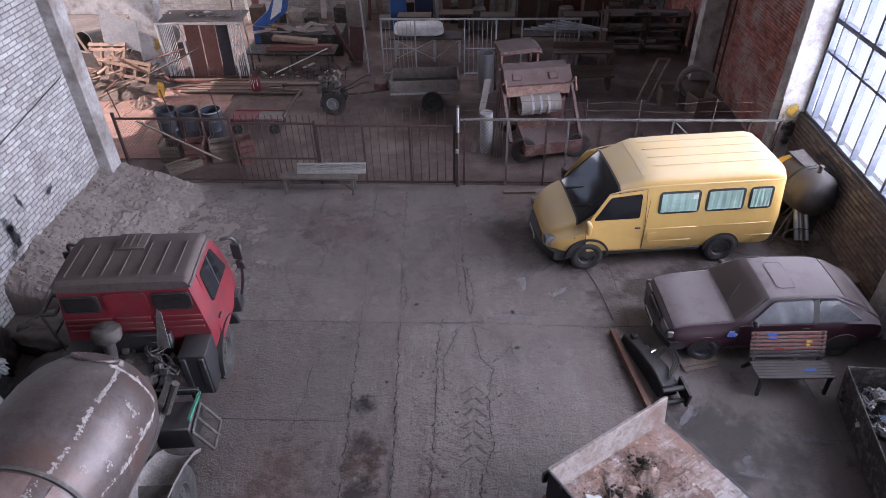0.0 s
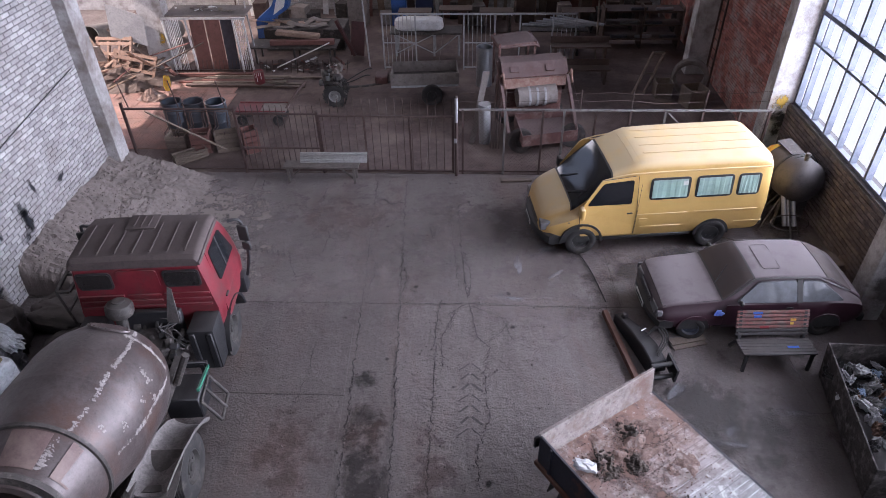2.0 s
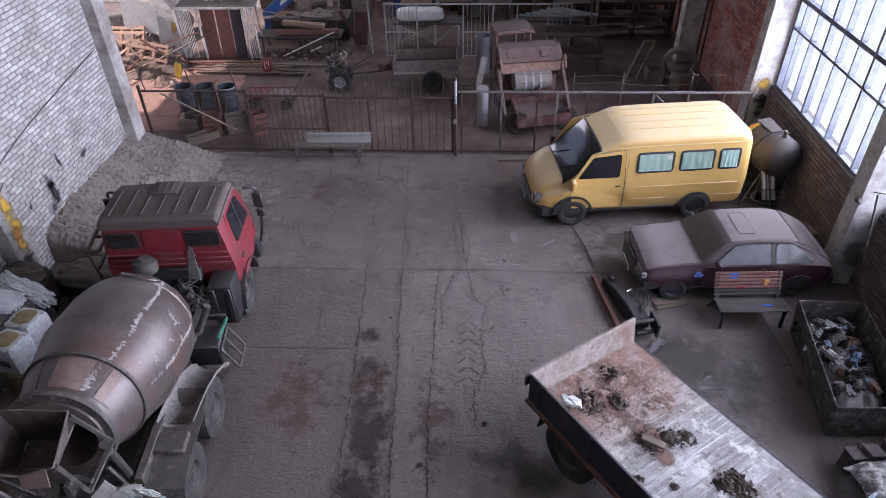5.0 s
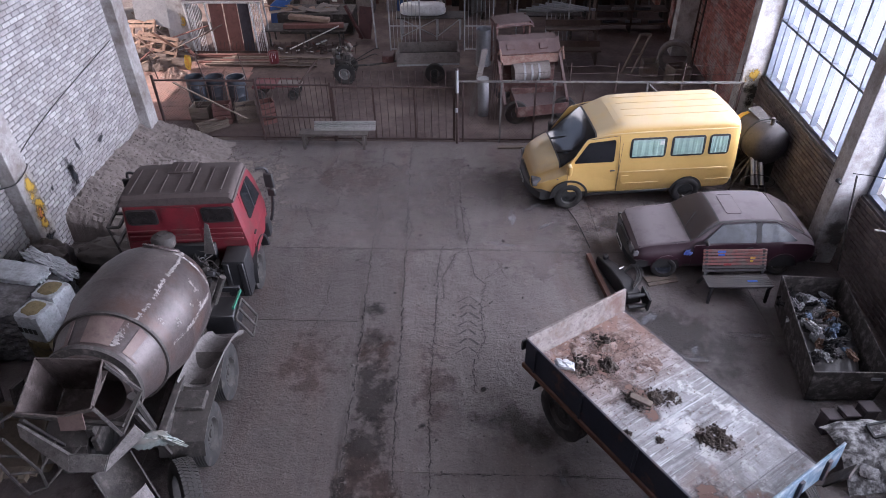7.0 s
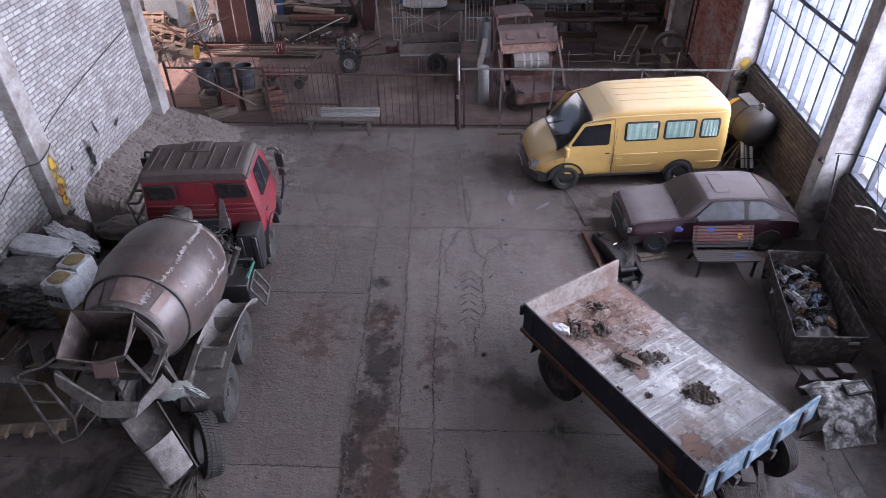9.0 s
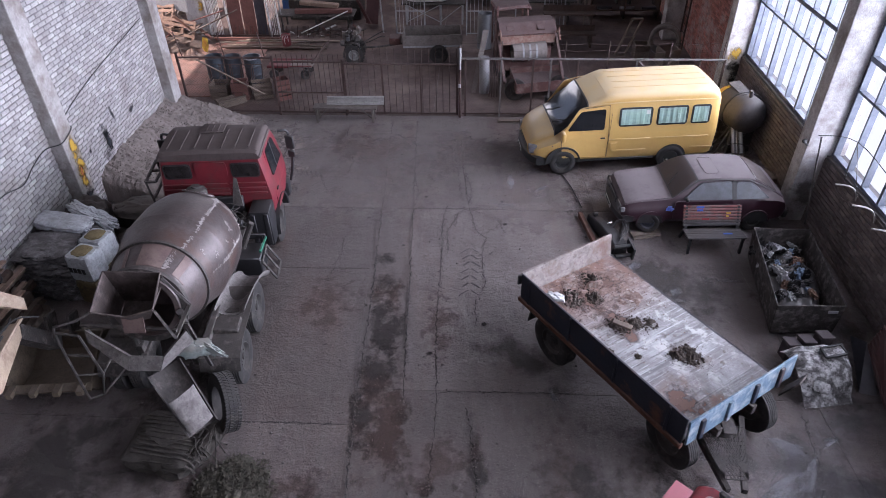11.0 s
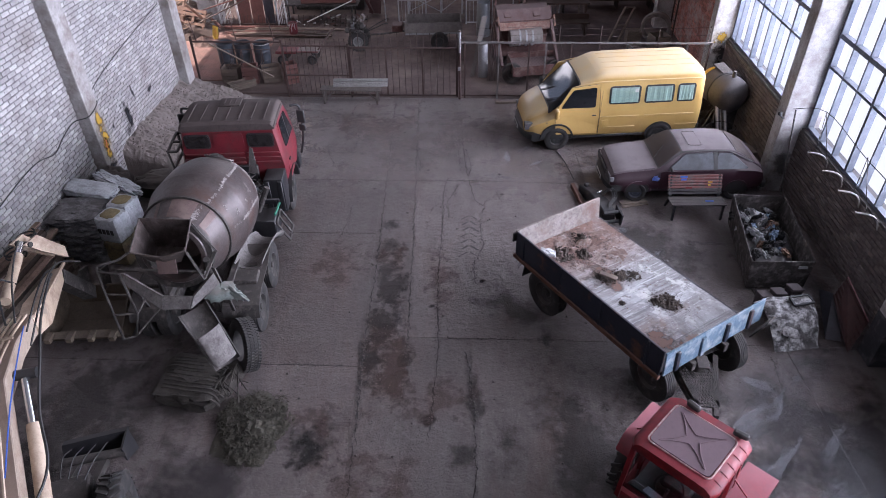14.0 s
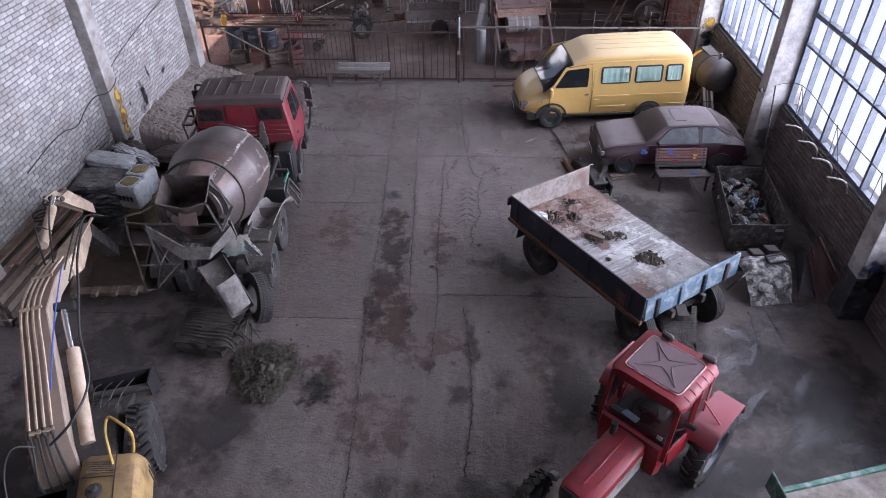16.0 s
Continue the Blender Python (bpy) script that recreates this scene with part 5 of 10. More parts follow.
WHITE_DUST = material("pale_lime_dust", (0.34, 0.31, 0.3), (0.46, 0.43, 0.415), 0.95, scale=4, fine=30, bump=0.5)
RAG_W = material("dirty_white_plastic", (0.4, 0.41, 0.42), (0.55, 0.555, 0.56), 0.6, scale=6, fine=40, stain=(0.3, 0.27, 0.25))
RAG_B = material("blue_grey_rag", (0.14, 0.2, 0.3), (0.22, 0.28, 0.36), 0.8, scale=6)
RAG_O = material("brown_rag", (0.13, 0.075, 0.05), (0.2, 0.12, 0.085), 0.85, scale=6)
BAG_K = material("black_rubbish_bag", (0.012, 0.012, 0.014), (0.02, 0.02, 0.022), 0.35, scale=6, dust=0.2)
SKIP_MAT = material("battered_skip_steel", (0.035, 0.03, 0.028), (0.08, 0.069, 0.065), 0.8, 0.2, scale=4, fine=30, bump=0.5, stain=(0.2, 0.18, 0.17), stain_amount=0.4, stain_scale=6, grime=0.8)
BENCH_R = material("peeling_red_brown_slat", (0.16, 0.05, 0.045), (0.22, 0.085, 0.075), 0.75, scale=6, fine=60, bump=0.3, dust=0.3, stain=(0.13, 0.1, 0.09), stain_amount=0.5, stain_scale=5)
BENCH_K = material("blackened_slat", (0.022, 0.02, 0.022), (0.045, 0.04, 0.043), 0.5, scale=6, fine=60, bump=0.3, dust=0.3)
PAINT_BLUE = material("blue_daub", (0.02, 0.08, 0.4), (0.05, 0.13, 0.5), 0.7, scale=8)
PAINT_YELLOW = material("yellow_daub", (0.5, 0.33, 0.03), (0.6, 0.42, 0.06), 0.85, scale=8, stain=(0.45, 0.12, 0.04), stain_amount=0.45, stain_scale=5)
TRACTOR_RED = material("tractor_red", (0.185, 0.004, 0.009), (0.24, 0.008, 0.015), 0.45, scale=3, fine=40, bump=0.1, dust=0.25, dust_color=(0.17, 0.045, 0.06), stain=(0.085, 0.008, 0.012), stain_amount=0.5, stain_scale=4, grime=0.5)
# Fender red; the pink on upward faces stands for sky glare, beside some dust.
FENDER_RED = material("glare_tinted_tractor_red", (0.22, 0.015, 0.028), (0.3, 0.03, 0.045), 0.5, scale=3, fine=40, bump=0.08, dust=0.75, dust_color=(0.25, 0.1, 0.115), stain=(0.15, 0.03, 0.035), stain_amount=0.4, stain_scale=4, grime=0.4)
WORN_RIM = material("worn_pink_rim", (0.3, 0.13, 0.13), (0.55, 0.42, 0.4), 0.6, scale=12, fine=60, stain=(0.2, 0.04, 0.05), stain_amount=0.5, stain_scale=9)
TRACTOR_TOP = material("dusty_red_roof", (0.105, 0.06, 0.07), (0.14, 0.082, 0.094), 0.7, scale=4, fine=40, bump=0.1, dust=0.6, dust_color=(0.125, 0.088, 0.1), grime=0.4)
RUST_DK = material("dark_rusty_steel", (0.05, 0.03, 0.026), (0.1, 0.055, 0.045), 0.85, 0.1, scale=6, fine=40, bump=0.3, dust=0.2)
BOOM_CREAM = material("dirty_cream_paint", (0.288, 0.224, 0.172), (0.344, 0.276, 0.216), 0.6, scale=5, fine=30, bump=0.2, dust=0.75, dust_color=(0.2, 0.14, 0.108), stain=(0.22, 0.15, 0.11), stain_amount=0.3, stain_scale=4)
CREAM = material("faded_cream_boom_paint", (0.42, 0.32, 0.23), (0.52, 0.41, 0.305), 0.6, scale=3, fine=40, bump=0.08, dust=0.3, dust_color=(0.28, 0.21, 0.16), stain=(0.24, 0.155, 0.11), stain_amount=0.42, stain_scale=3.5, grime=0.35)
MACHINE_Y = material("machine_yellow", (0.36, 0.235, 0.09), (0.43, 0.29, 0.12), 0.5, scale=2, fine=40, dust=0.5, dust_color=(0.25, 0.165, 0.095), stain=(0.12, 0.07, 0.04), stain_amount=0.55, stain_scale=4.5, grime=0.5)
DIRTY_YELLOW = material("dirt_caked_cover", (0.16, 0.11, 0.075), (0.24, 0.165, 0.11), 0.9, scale=3, fine=30, bump=0.3)
HANDRAIL = material("yellow_handrail", (0.45, 0.28, 0.06), (0.52, 0.34, 0.08), 0.5, dust=0.2)
HOSE = material("rubber_hose", (0.018, 0.017, 0.017), (0.03, 0.028, 0.027), 0.6)
WRAP = material("dusty_plastic_wrap", (0.05, 0.05, 0.053), (0.15, 0.148, 0.152), 0.35, scale=3, fine=20, bump=0.9, dust=0.3, stain=(0.3, 0.3, 0.31), stain_amount=0.3, stain_scale=4)
WRAP_W = material("white_plastic_wrap", (0.4, 0.425, 0.445), (0.58, 0.605, 0.625), 0.4, scale=3, fine=20, bump=0.6, stain=(0.32, 0.32, 0.325), stain_amount=0.4, stain_scale=4)
WOOL = material("mineral_wool", (0.2, 0.16, 0.08), (0.28, 0.22, 0.115), 0.95, scale=12, fine=60, bump=0.6)
# Dusty tarpaulin, its colour darkened to carry the shadow it lies in.
TARP = material("shadow_dark_tarpaulin", (0.03, 0.027, 0.025), (0.055, 0.05, 0.046), 0.85, scale=3, fine=20, bump=0.6, dust=0.4)
SAND = material("pale_sand", (0.15, 0.125, 0.113), (0.235, 0.2, 0.183), 0.95, scale=1.3, fine=30, bump=0.7, gen=True, grime=0.25)
HAY = material("dry_plant_litter", (0.045, 0.041, 0.030), (0.083, 0.073, 0.055), 0.95, scale=8, fine=40, bump=0.6)
MUD = material("mud_caked_rubber", (0.029, 0.025, 0.021), (0.065, 0.055, 0.047), 0.95, scale=6, fine=30, bump=0.8)
SHEET_W = material("grimy_white_cover", (0.035, 0.032, 0.031), (0.2, 0.19, 0.188), 0.85, scale=6.0, fine=20, bump=1.0, stain=(0.6, 0.59, 0.585), stain_amount=0.55, stain_scale=6.5, grime=0.9)
DARK_RED = material("dark_red_sheet", (0.05, 0.016, 0.016), (0.078, 0.026, 0.025), 0.6, scale=3, fine=40, dust=0.2)
TANK_K = material("grey_brown_tank", (0.04, 0.036, 0.036), (0.065, 0.058, 0.057), 0.6, 0.2, scale=3, fine=30, dust=0.5, dust_color=(0.08, 0.07, 0.068), grime=0.6)
GALV = material("galvanised_steel", (0.3, 0.31, 0.33), (0.4, 0.41, 0.43), 0.45, 0.85, scale=5, fine=30, grime=0.25)
FENCE_M = material("rusty_fence_steel", (0.05, 0.03, 0.027), (0.085, 0.052, 0.046), 0.75, 0.2, scale=6, fine=40, dust=0.2)
GREY_P = material("grey_painted_steel", (0.28, 0.28, 0.29), (0.36, 0.36, 0.37), 0.6, 0.1, scale=5, fine=40, dust=0.3)
RAIL_P = material("dull_grey_rail", (0.13, 0.12, 0.118), (0.2, 0.185, 0.18), 0.7, 0.1, scale=5, fine=40, stain=(0.08, 0.055, 0.048), stain_amount=0.4, stain_scale=4)
# Barrel blue, made darker in colour for the shadow behind the fence.
BARREL_B = material("shadow_blue_plastic", (0.025, 0.035, 0.05), (0.04, 0.055, 0.072), 0.5, scale=4, fine=40, dust=0.4)
BOARD_BROWN = material("red_brown_board", (0.12, 0.05, 0.042), (0.16, 0.072, 0.06), 0.8, scale=2, fine=40)
BLUE_M = material("machine_blue", (0.02, 0.075, 0.26), (0.035, 0.1, 0.3), 0.5, scale=3, dust=0.3)
NEW_WOOD = material("weathered_board", (0.2, 0.135, 0.1), (0.32, 0.225, 0.17), 0.85, scale=4, fine=50, bump=0.3, vary=0.25)
RED_SLAB = material("red_stone_slab", (0.26, 0.125, 0.1), (0.36, 0.195, 0.16), 0.85, scale=2, fine=20, bump=0.8, vary=0.15, stain=(0.14, 0.088, 0.073), stain_amount=0.55, stain_scale=2.5, dust=0.35, dust_color=(0.26, 0.19, 0.165))
EARTH = material("earthy_store_floor", (0.082, 0.056, 0.051), (0.118, 0.085, 0.078), 0.9, scale=0.7, fine=14, bump=0.6, stain=(0.17, 0.128, 0.11), stain_amount=0.55, stain_scale=0.8, gen=True, grime=0.6)
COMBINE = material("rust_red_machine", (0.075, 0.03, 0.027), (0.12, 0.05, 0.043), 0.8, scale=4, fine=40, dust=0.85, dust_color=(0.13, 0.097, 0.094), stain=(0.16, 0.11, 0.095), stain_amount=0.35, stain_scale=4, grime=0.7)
BENCH_W = material("worn_grey_bench_wood", (0.075, 0.062, 0.056), (0.13, 0.11, 0.1), 0.85, scale=4, fine=50, bump=0.3)
BATTEN = material("dusty_pale_batten", (0.2, 0.19, 0.185), (0.28, 0.265, 0.26), 0.8, scale=6, fine=40, vary=0.2)
WHITE_P = material("white_enamel", (0.55, 0.55, 0.56), (0.66, 0.66, 0.66), 0.5, scale=4, fine=40, stain=(0.4, 0.38, 0.36))


# ---- tipping trailer ----
def trailer():
    X, Yv = Vector((0.571, -0.821, 0)), Vector((0.821, 0.571, 0))
    m = Matrix(((X.x, Yv.x, 0, 3.86), (X.y, Yv.y, 0, 2.93), (0, 0, 1, 0), (0, 0, 0, 1)))
    global TRAILER
    TRAILER = m
    v = thing("tipping_trailer", m, "navy farm trailer with a dirty bed and a pale blue tailboard", "trailer")
    L, W = 3.86, 2.2
    h0, h1 = 1.03, 1.5
    floor_ = part("bed_floor", box(B(), L - 0.02, W - 0.02, 0.04, 0, 0, h0 - 0.045), RUST, v, "rusty under-floor of the bed")
    for k in range(11):
        w_ = L / 11
        part("floor_board", box(B(), w_ - 0.003, W, 0.03, -L / 2 + w_ * (k + 0.5), 0, h0 - 0.015 - 0.002 * (k % 3 == 1), bevel=0.002), BED, floor_, smooth=False)
    fb = box(B(), 0.05, W, h1 - h0 + 0.02, -L / 2, 0, (h0 + h1) / 2, 0, -7, 0, bevel=0.008)
    part("front_board", fb, BED_BOARD, v, "scuffed pale front board")
    sb = box(B(), L, 0.035, h1 - h0 + 0.12, 0, -W / 2, (h0 + h1) / 2 - 0.06, bevel=0.006)
    for k in range(4):
        part("side_stake", box(B(), 0.05, 0.03, h1 - h0 + 0.08, -L / 2 + 0.25 + 1.1 * k, -W / 2 - 0.025, (h0 + h1) / 2 - 0.06, bevel=0.008), NAVY, v)
    part("side_board", sb, NAVY, v, "dark navy side board")
    part("side_sill", box(B(), L + 0.05, 0.08, 0.09, 0, -W / 2 - 0.015, h0 - 0.12, bevel=0.01), RUST, v, "rusty lower sill")
    part("side_edge", box(B(), L, 0.06, 0.12, 0, W / 2, h0 - 0.06, bevel=0.01), NAVY, v)
    tb = box(B(), 0.035, W + 0.24, 0.5, L / 2 + 0.06, 0.1, 1.25, 0, -3, 0, bevel=0.008)
    part("tailboard", tb, TAIL_BLUE, v, "chipped pale blue tailboard")
    for k in range(4):
        part("tailboard_rib", box(B(), 0.06, 0.09, 0.4, L / 2 + 0.09, -0.85 + 0.6 * k, 1.22, 0, -3, 0, bevel=0.01), NAVY if k in (0, 2, 3) else TAIL_BLUE, v)
    part("tailboard_flap", box(B(), 0.03, 0.3, 0.5, L / 2 + 0.2, W / 2 + 0.16, 0.95, 0, 24, 10, bevel=0.006), DIRTY_STEEL, v)
    fr = B()
    for y in (-0.4, 0.4):
        box(fr, L + 0.2, 0.1, 0.18, 0.05, y, h0 - 0.17, bevel=0.01)
    for x in (-1.7, -0.9, 0, 0.9, 1.8):
        box(fr, 0.08, W - 0.1, 0.12, x, 0, h0 - 0.12, bevel=0.008)
    part("chassis", fr, DIRTY_STEEL, v)
    part("axle", rod(B(), (-1.05, -0.9, 0.47), (-1.05, 0.9, 0.47), 0.06), DIRTY_STEEL, v)
    part("axle", rod(B(), (1.62, -0.75, 0.47), (1.78, 0.75, 0.47), 0.06), DIRTY_STEEL, v)
    for x, y, a in ((-1.05, -0.95, 180), (-1.05, 0.95, 0), (1.6, -0.8, 174), (1.8, 0.8, -6)):
        wheel(v, pose(x, y, 0.48, 0, 0, a), 0.48, 0.24, 0.26, RIM_GREY, tread=1)
    part("mudflap", box(B(), 0.02, 0.3, 0.32, -1.62, -0.98, 0.72, 0, 10, 0), BLACK_PL, v)
    part("latch", box(B(), 0.05, 0.08, 0.2, -L / 2 - 0.04, -W / 2 - 0.03, 1.35, bevel=0.01), BLACK_STEEL, v)
    # drawbar with an expanded-metal step
    db = B()
    box_between(db, (1.7, -0.42, 0.55), (3.0, -0.12, 0.5), 0.08, 0.1)
    box_between(db, (1.7, 0.42, 0.55), (3.0, 0.12, 0.5), 0.08, 0.1)
    turn = Matrix.Translation((1.75, 0, 0)) @ Matrix.Rotation(radians(-36), 4, "Z") @ Matrix.Translation((-1.75, 0, 0))
    part("drawbar", db, DIRTY_STEEL, v, at=turn)
    st = B()
    for k in range(15):
        f = k / 14
        box_between(st, (1.95 + 0.95 * f, -0.36 + 0.2 * f, 0.64), (1.95 + 0.95 * f, 0.36 - 0.2 * f, 0.64), 0.012, 0.012)
        for sgn in (1, -1):
            y = -0.36 + 0.72 * f
            box_between(st, (1.95, y, 0.645), (2.9, max(-0.17, min(0.17, y + sgn * 0.3)), 0.645), 0.012, 0.012)
    part("mesh_step", st, DIRTY_STEEL, v, "expanded-metal step", at=turn)
    tt = rod(B(), (2.05, 0, 0.68), (2.05, 0, 0.8), 0.16, 16)
    box(tt, 0.26, 0.2, 0.05, 2.1, 0.05, 0.82, 0, 8, 0, bevel=0.01)
    part("tow_block", tt, DIRTY_STEEL, v, at=turn)

    def heap(name, label, mats, cat, build, kind=""):
        t = thing(name, m, label, cat, "", kind)
        for nm, bm, mt in build:
            part(nm, bm, mt, t)
        return t
    rnd = random.Random(21)
    b0 = B()
    for k in range(500):
        x, y = rnd.gauss(-0.9, 0.65), rnd.uniform(-1.05, 1.05)
        if -1.85 < x < 1.8:
            sz = rnd.uniform(0.004, 0.013)
            bmesh.ops.create_icosphere(b0, subdivisions=1, radius=sz, matrix=Matrix.Translation((x, y, h0 + sz * 0.3)))
    tagged(part("soil_crumbs", b0, SOIL, None, at=m, smooth=False), "reddish soil crumbs scattered over the trailer floor", "soil", kind="stuff")
    b1 = mound(B(), -1.4, 0.1, h0 - 0.016, 0.42, 0.85, 0.04, 3, 60, 1.5, 0.6, 9)
    mound(b1, -0.8, 0.5, h0 - 0.012, 0.3, 0.3, 0.03, 9, 36, 1.4, 0.6, 8)
    lumps(b1, rnd, -1.2, -0.1, h0 + 0.002, 0.6, 0.9, 420, 0.004, 0.02, 0.45)
    lumps(b1, rnd, 1.45, -0.7, h0, 0.35, 0.3, 60, 0.005, 0.02, 0.45)
    s1 = part("soil_heap", b1, SOIL, None, at=m)
    tagged(s1, "thin layer of reddish soil on the trailer floor", "soil", kind="stuff")
    b3 = B()
    for x, y, r, n in ((-1.3, -0.4, 0.24, 90), (-1.5, 0.25, 0.2, 70), (-1.1, -0.05, 0.2, 50), (-0.32, -0.2, 0.2, 70), (-0.18, 0.1, 0.16, 50), (-0.05, 0.32, 0.14, 40), (0.85, 0.3, 0.24, 110), (0.72, 0.12, 0.14, 40), (0.4, -0.45, 0.07, 10), (0.05, -0.75, 0.06, 10)):
        mound(b3, x, y, h0 - 0.012, r, r * 0.8, 0.06, x * 3 + 2, 36, 1.6, 0.6, 18)
        lumps(b3, rnd, x, y, h0 + 0.004, r * 1.1, r * 0.9, n, 0.008, 0.035, 0.5)
        lumps(b3, rnd, x, y, h0, r * 1.7, r * 1.4, 2 * n, 0.003, 0.011, 0.7)
    tagged(part("clod_heap", b3, DUNG, None, at=m, smooth=False), "dark clods of dried dung and straw", "dung", kind="stuff")
    pl = pillow(B(), Matrix.Translation((-1.42, -0.72, h0 + 0.11)) @ Euler((0.2, 0.1, 0.8)).to_matrix().to_4x4(), 0.3, 0.16, 0.12, 3, 10, 3, 0.25)
    tagged(part("plastic_bag", pl, RAG_W, None, at=m), "crumpled white plastic bag on the soil", "bag")
    wd = box(B(), 0.34, 0.1, 0.06, -0.22, -0.22, h0 + 0.12, 8, 5, 30, bevel=0.01)
    tagged(part("timber_offcut", wd, OLD_WOOD, None, at=m), "short weathered timber offcut on the clods", "timber")


trailer()


# ---- rubbish skip ----
def skip():
    v = wthing("rubbish_skip", (7.4, 5.3, 0), "battered open steel skip half full of rubbish", "skip")
    A, Bp, C, D = Vector((6.66, 4.0)), Vector((7.92, 4.02)), Vector((8.18, 6.45)), Vector((7.03, 6.5))
    lo = [Vector((6.72, 4.02)), Vector((7.9, 4.06)), Vector((8.1, 6.38)), Vector((7.06, 6.42))]
    hi = [A, Bp, C, D]
    for k in range(4):
        j = (k + 1) % 4
        bm = panel(B(), [(*lo[k], 0.06), (*lo[j], 0.06), (*hi[j], 0.76), (*hi[k], 0.76)], 0.025)
        rod(bm, (*hi[k], 0.76), (*hi[j], 0.76), 0.014, 8)
        wpart("side", bm, SKIP_MAT, v)
    wpart("base", slab(B(), [(*p, 0.03) for p in lo], (0, 0, 0.04)), DIRTY_STEEL, v)
    wpart("label_plate", slab(B(), [(7.62, 4.0, 0.6), (7.8, 4.0, 0.6), (7.8, 4.0, 0.66), (7.62, 4.0, 0.66)], (0, -0.015, 0)), GREY_P, v)
    rnd = random.Random(8)
    t = mound(B(), 7.45, 5.25, 0.24, 0.56, 1.15, 0.2, 4, 26, 0.7, 0.5, 5, -8)
    tagged(part("rubbish", t, BAG_K), "dark layer of loose rubbish in the skip", "rubbish", kind="stuff")
    for k in range(70):
        mt = (RAG_W, BAG_K, BAG_K, RAG_B, BAG_K, BAG_K, RAG_W, RAG_O, BAG_K, GREY_P)[k % 10]
        x, y = 7.38 + rnd.uniform(-0.4, 0.38), 5.4 + rnd.uniform(-1.0, 0.85)
        x += 0.1 * (y - 5.2)
        if k in (0, 6, 8):
            x, y = 6.95 + 0.1 * rnd.random(), 5.6 + 0.22 * (k % 5) * 0.6
        bm = pillow(B(), Matrix.Translation((x, y, 0.4 + rnd.uniform(-0.02, 0.1))) @ Euler((rnd.uniform(0, 3), rnd.uniform(0, 3), rnd.uniform(0, 3))).to_matrix().to_4x4(), rnd.uniform(.12, .36), rnd.uniform(.1, .24), rnd.uniform(.05, .15), k, 18, 2.6, 0.3, 0.22)
        lab = {RAG_W: ("crumpled white plastic bag among the rubbish", "bag"), BAG_K: ("knotted black rubbish bag in the skip", "bag"), RAG_B: ("blue-grey rag thrown on the rubbish", "rag"), RAG_O: ("brown rag thrown on the rubbish", "rag"), GREY_P: ("crushed grey carton among the rubbish", "carton")}[mt]
        tagged(part("rubbish_bag" if lab[1] == "bag" else lab[1], bm, mt), *lab, group="rubbish in the skip")


skip()


# ---- park bench ----
def bench():
    m = pose(6.32, 6.9, 0, 0, 0, 2.5)
    v = thing("park_bench", m, "slatted red-brown park bench with paint daubs", "bench")
    for k in range(7):
        z = 0.48 + 0.062 * k
        part("back_slat", box(B(), 1.3, 0.028, 0.052, 0, 0.1 + 0.03 * k, z, -22, 0, 0, bevel=0.006), BENCH_R if k > 1 else BENCH_K, v)
    for k in range(6):
        part("seat_slat", box(B(), 1.3, 0.068, 0.03, 0, -0.34 + 0.072 * k, 0.42 - 0.006 * k, -4, 0, 0, bevel=0.006), BENCH_K, v)
    for sx in (-0.58, 0.58):
        bm = B()
        box_between(bm, (sx, -0.36, 0.0), (sx, -0.34, 0.4), 0.05, 0.05)
        box_between(bm, (sx, -0.38, 0.39), (sx, 0.12, 0.36), 0.05, 0.05)
        box_between(bm, (sx, 0.28, 0.0), (sx, 0.06, 0.38), 0.05, 0.05)
        box_between(bm, (sx, 0.06, 0.38), (sx, 0.3, 0.88), 0.05, 0.04)
        part("leg_frame", bm, BLACK_STEEL, v)
    for x, z, mt, w in ((-0.28, 0.84, PAINT_BLUE, 0.17), (-0.28, 0.78, PAINT_BLUE, 0.13), (0.36, 0.72, PAINT_YELLOW, 0.1), (-0.15, 0.6, TRACTOR_RED, 0.16), (0.28, -1, PAINT_BLUE, 0.2), (0.34, 0.66, PAINT_YELLOW, 0.06)):
        if z < 0:
            part("paint_daub", box(B(), w, 0.05, 0.012, x, -0.2, 0.438, bevel=0.004), mt, v)
        else:
            k = (z - 0.48) / 0.062
            part("paint_daub", box(B(), w, 0.006, 0.045, x, 0.1 + 0.03 * k - 0.017, z, -22, 0, 0), mt, v)


bench()


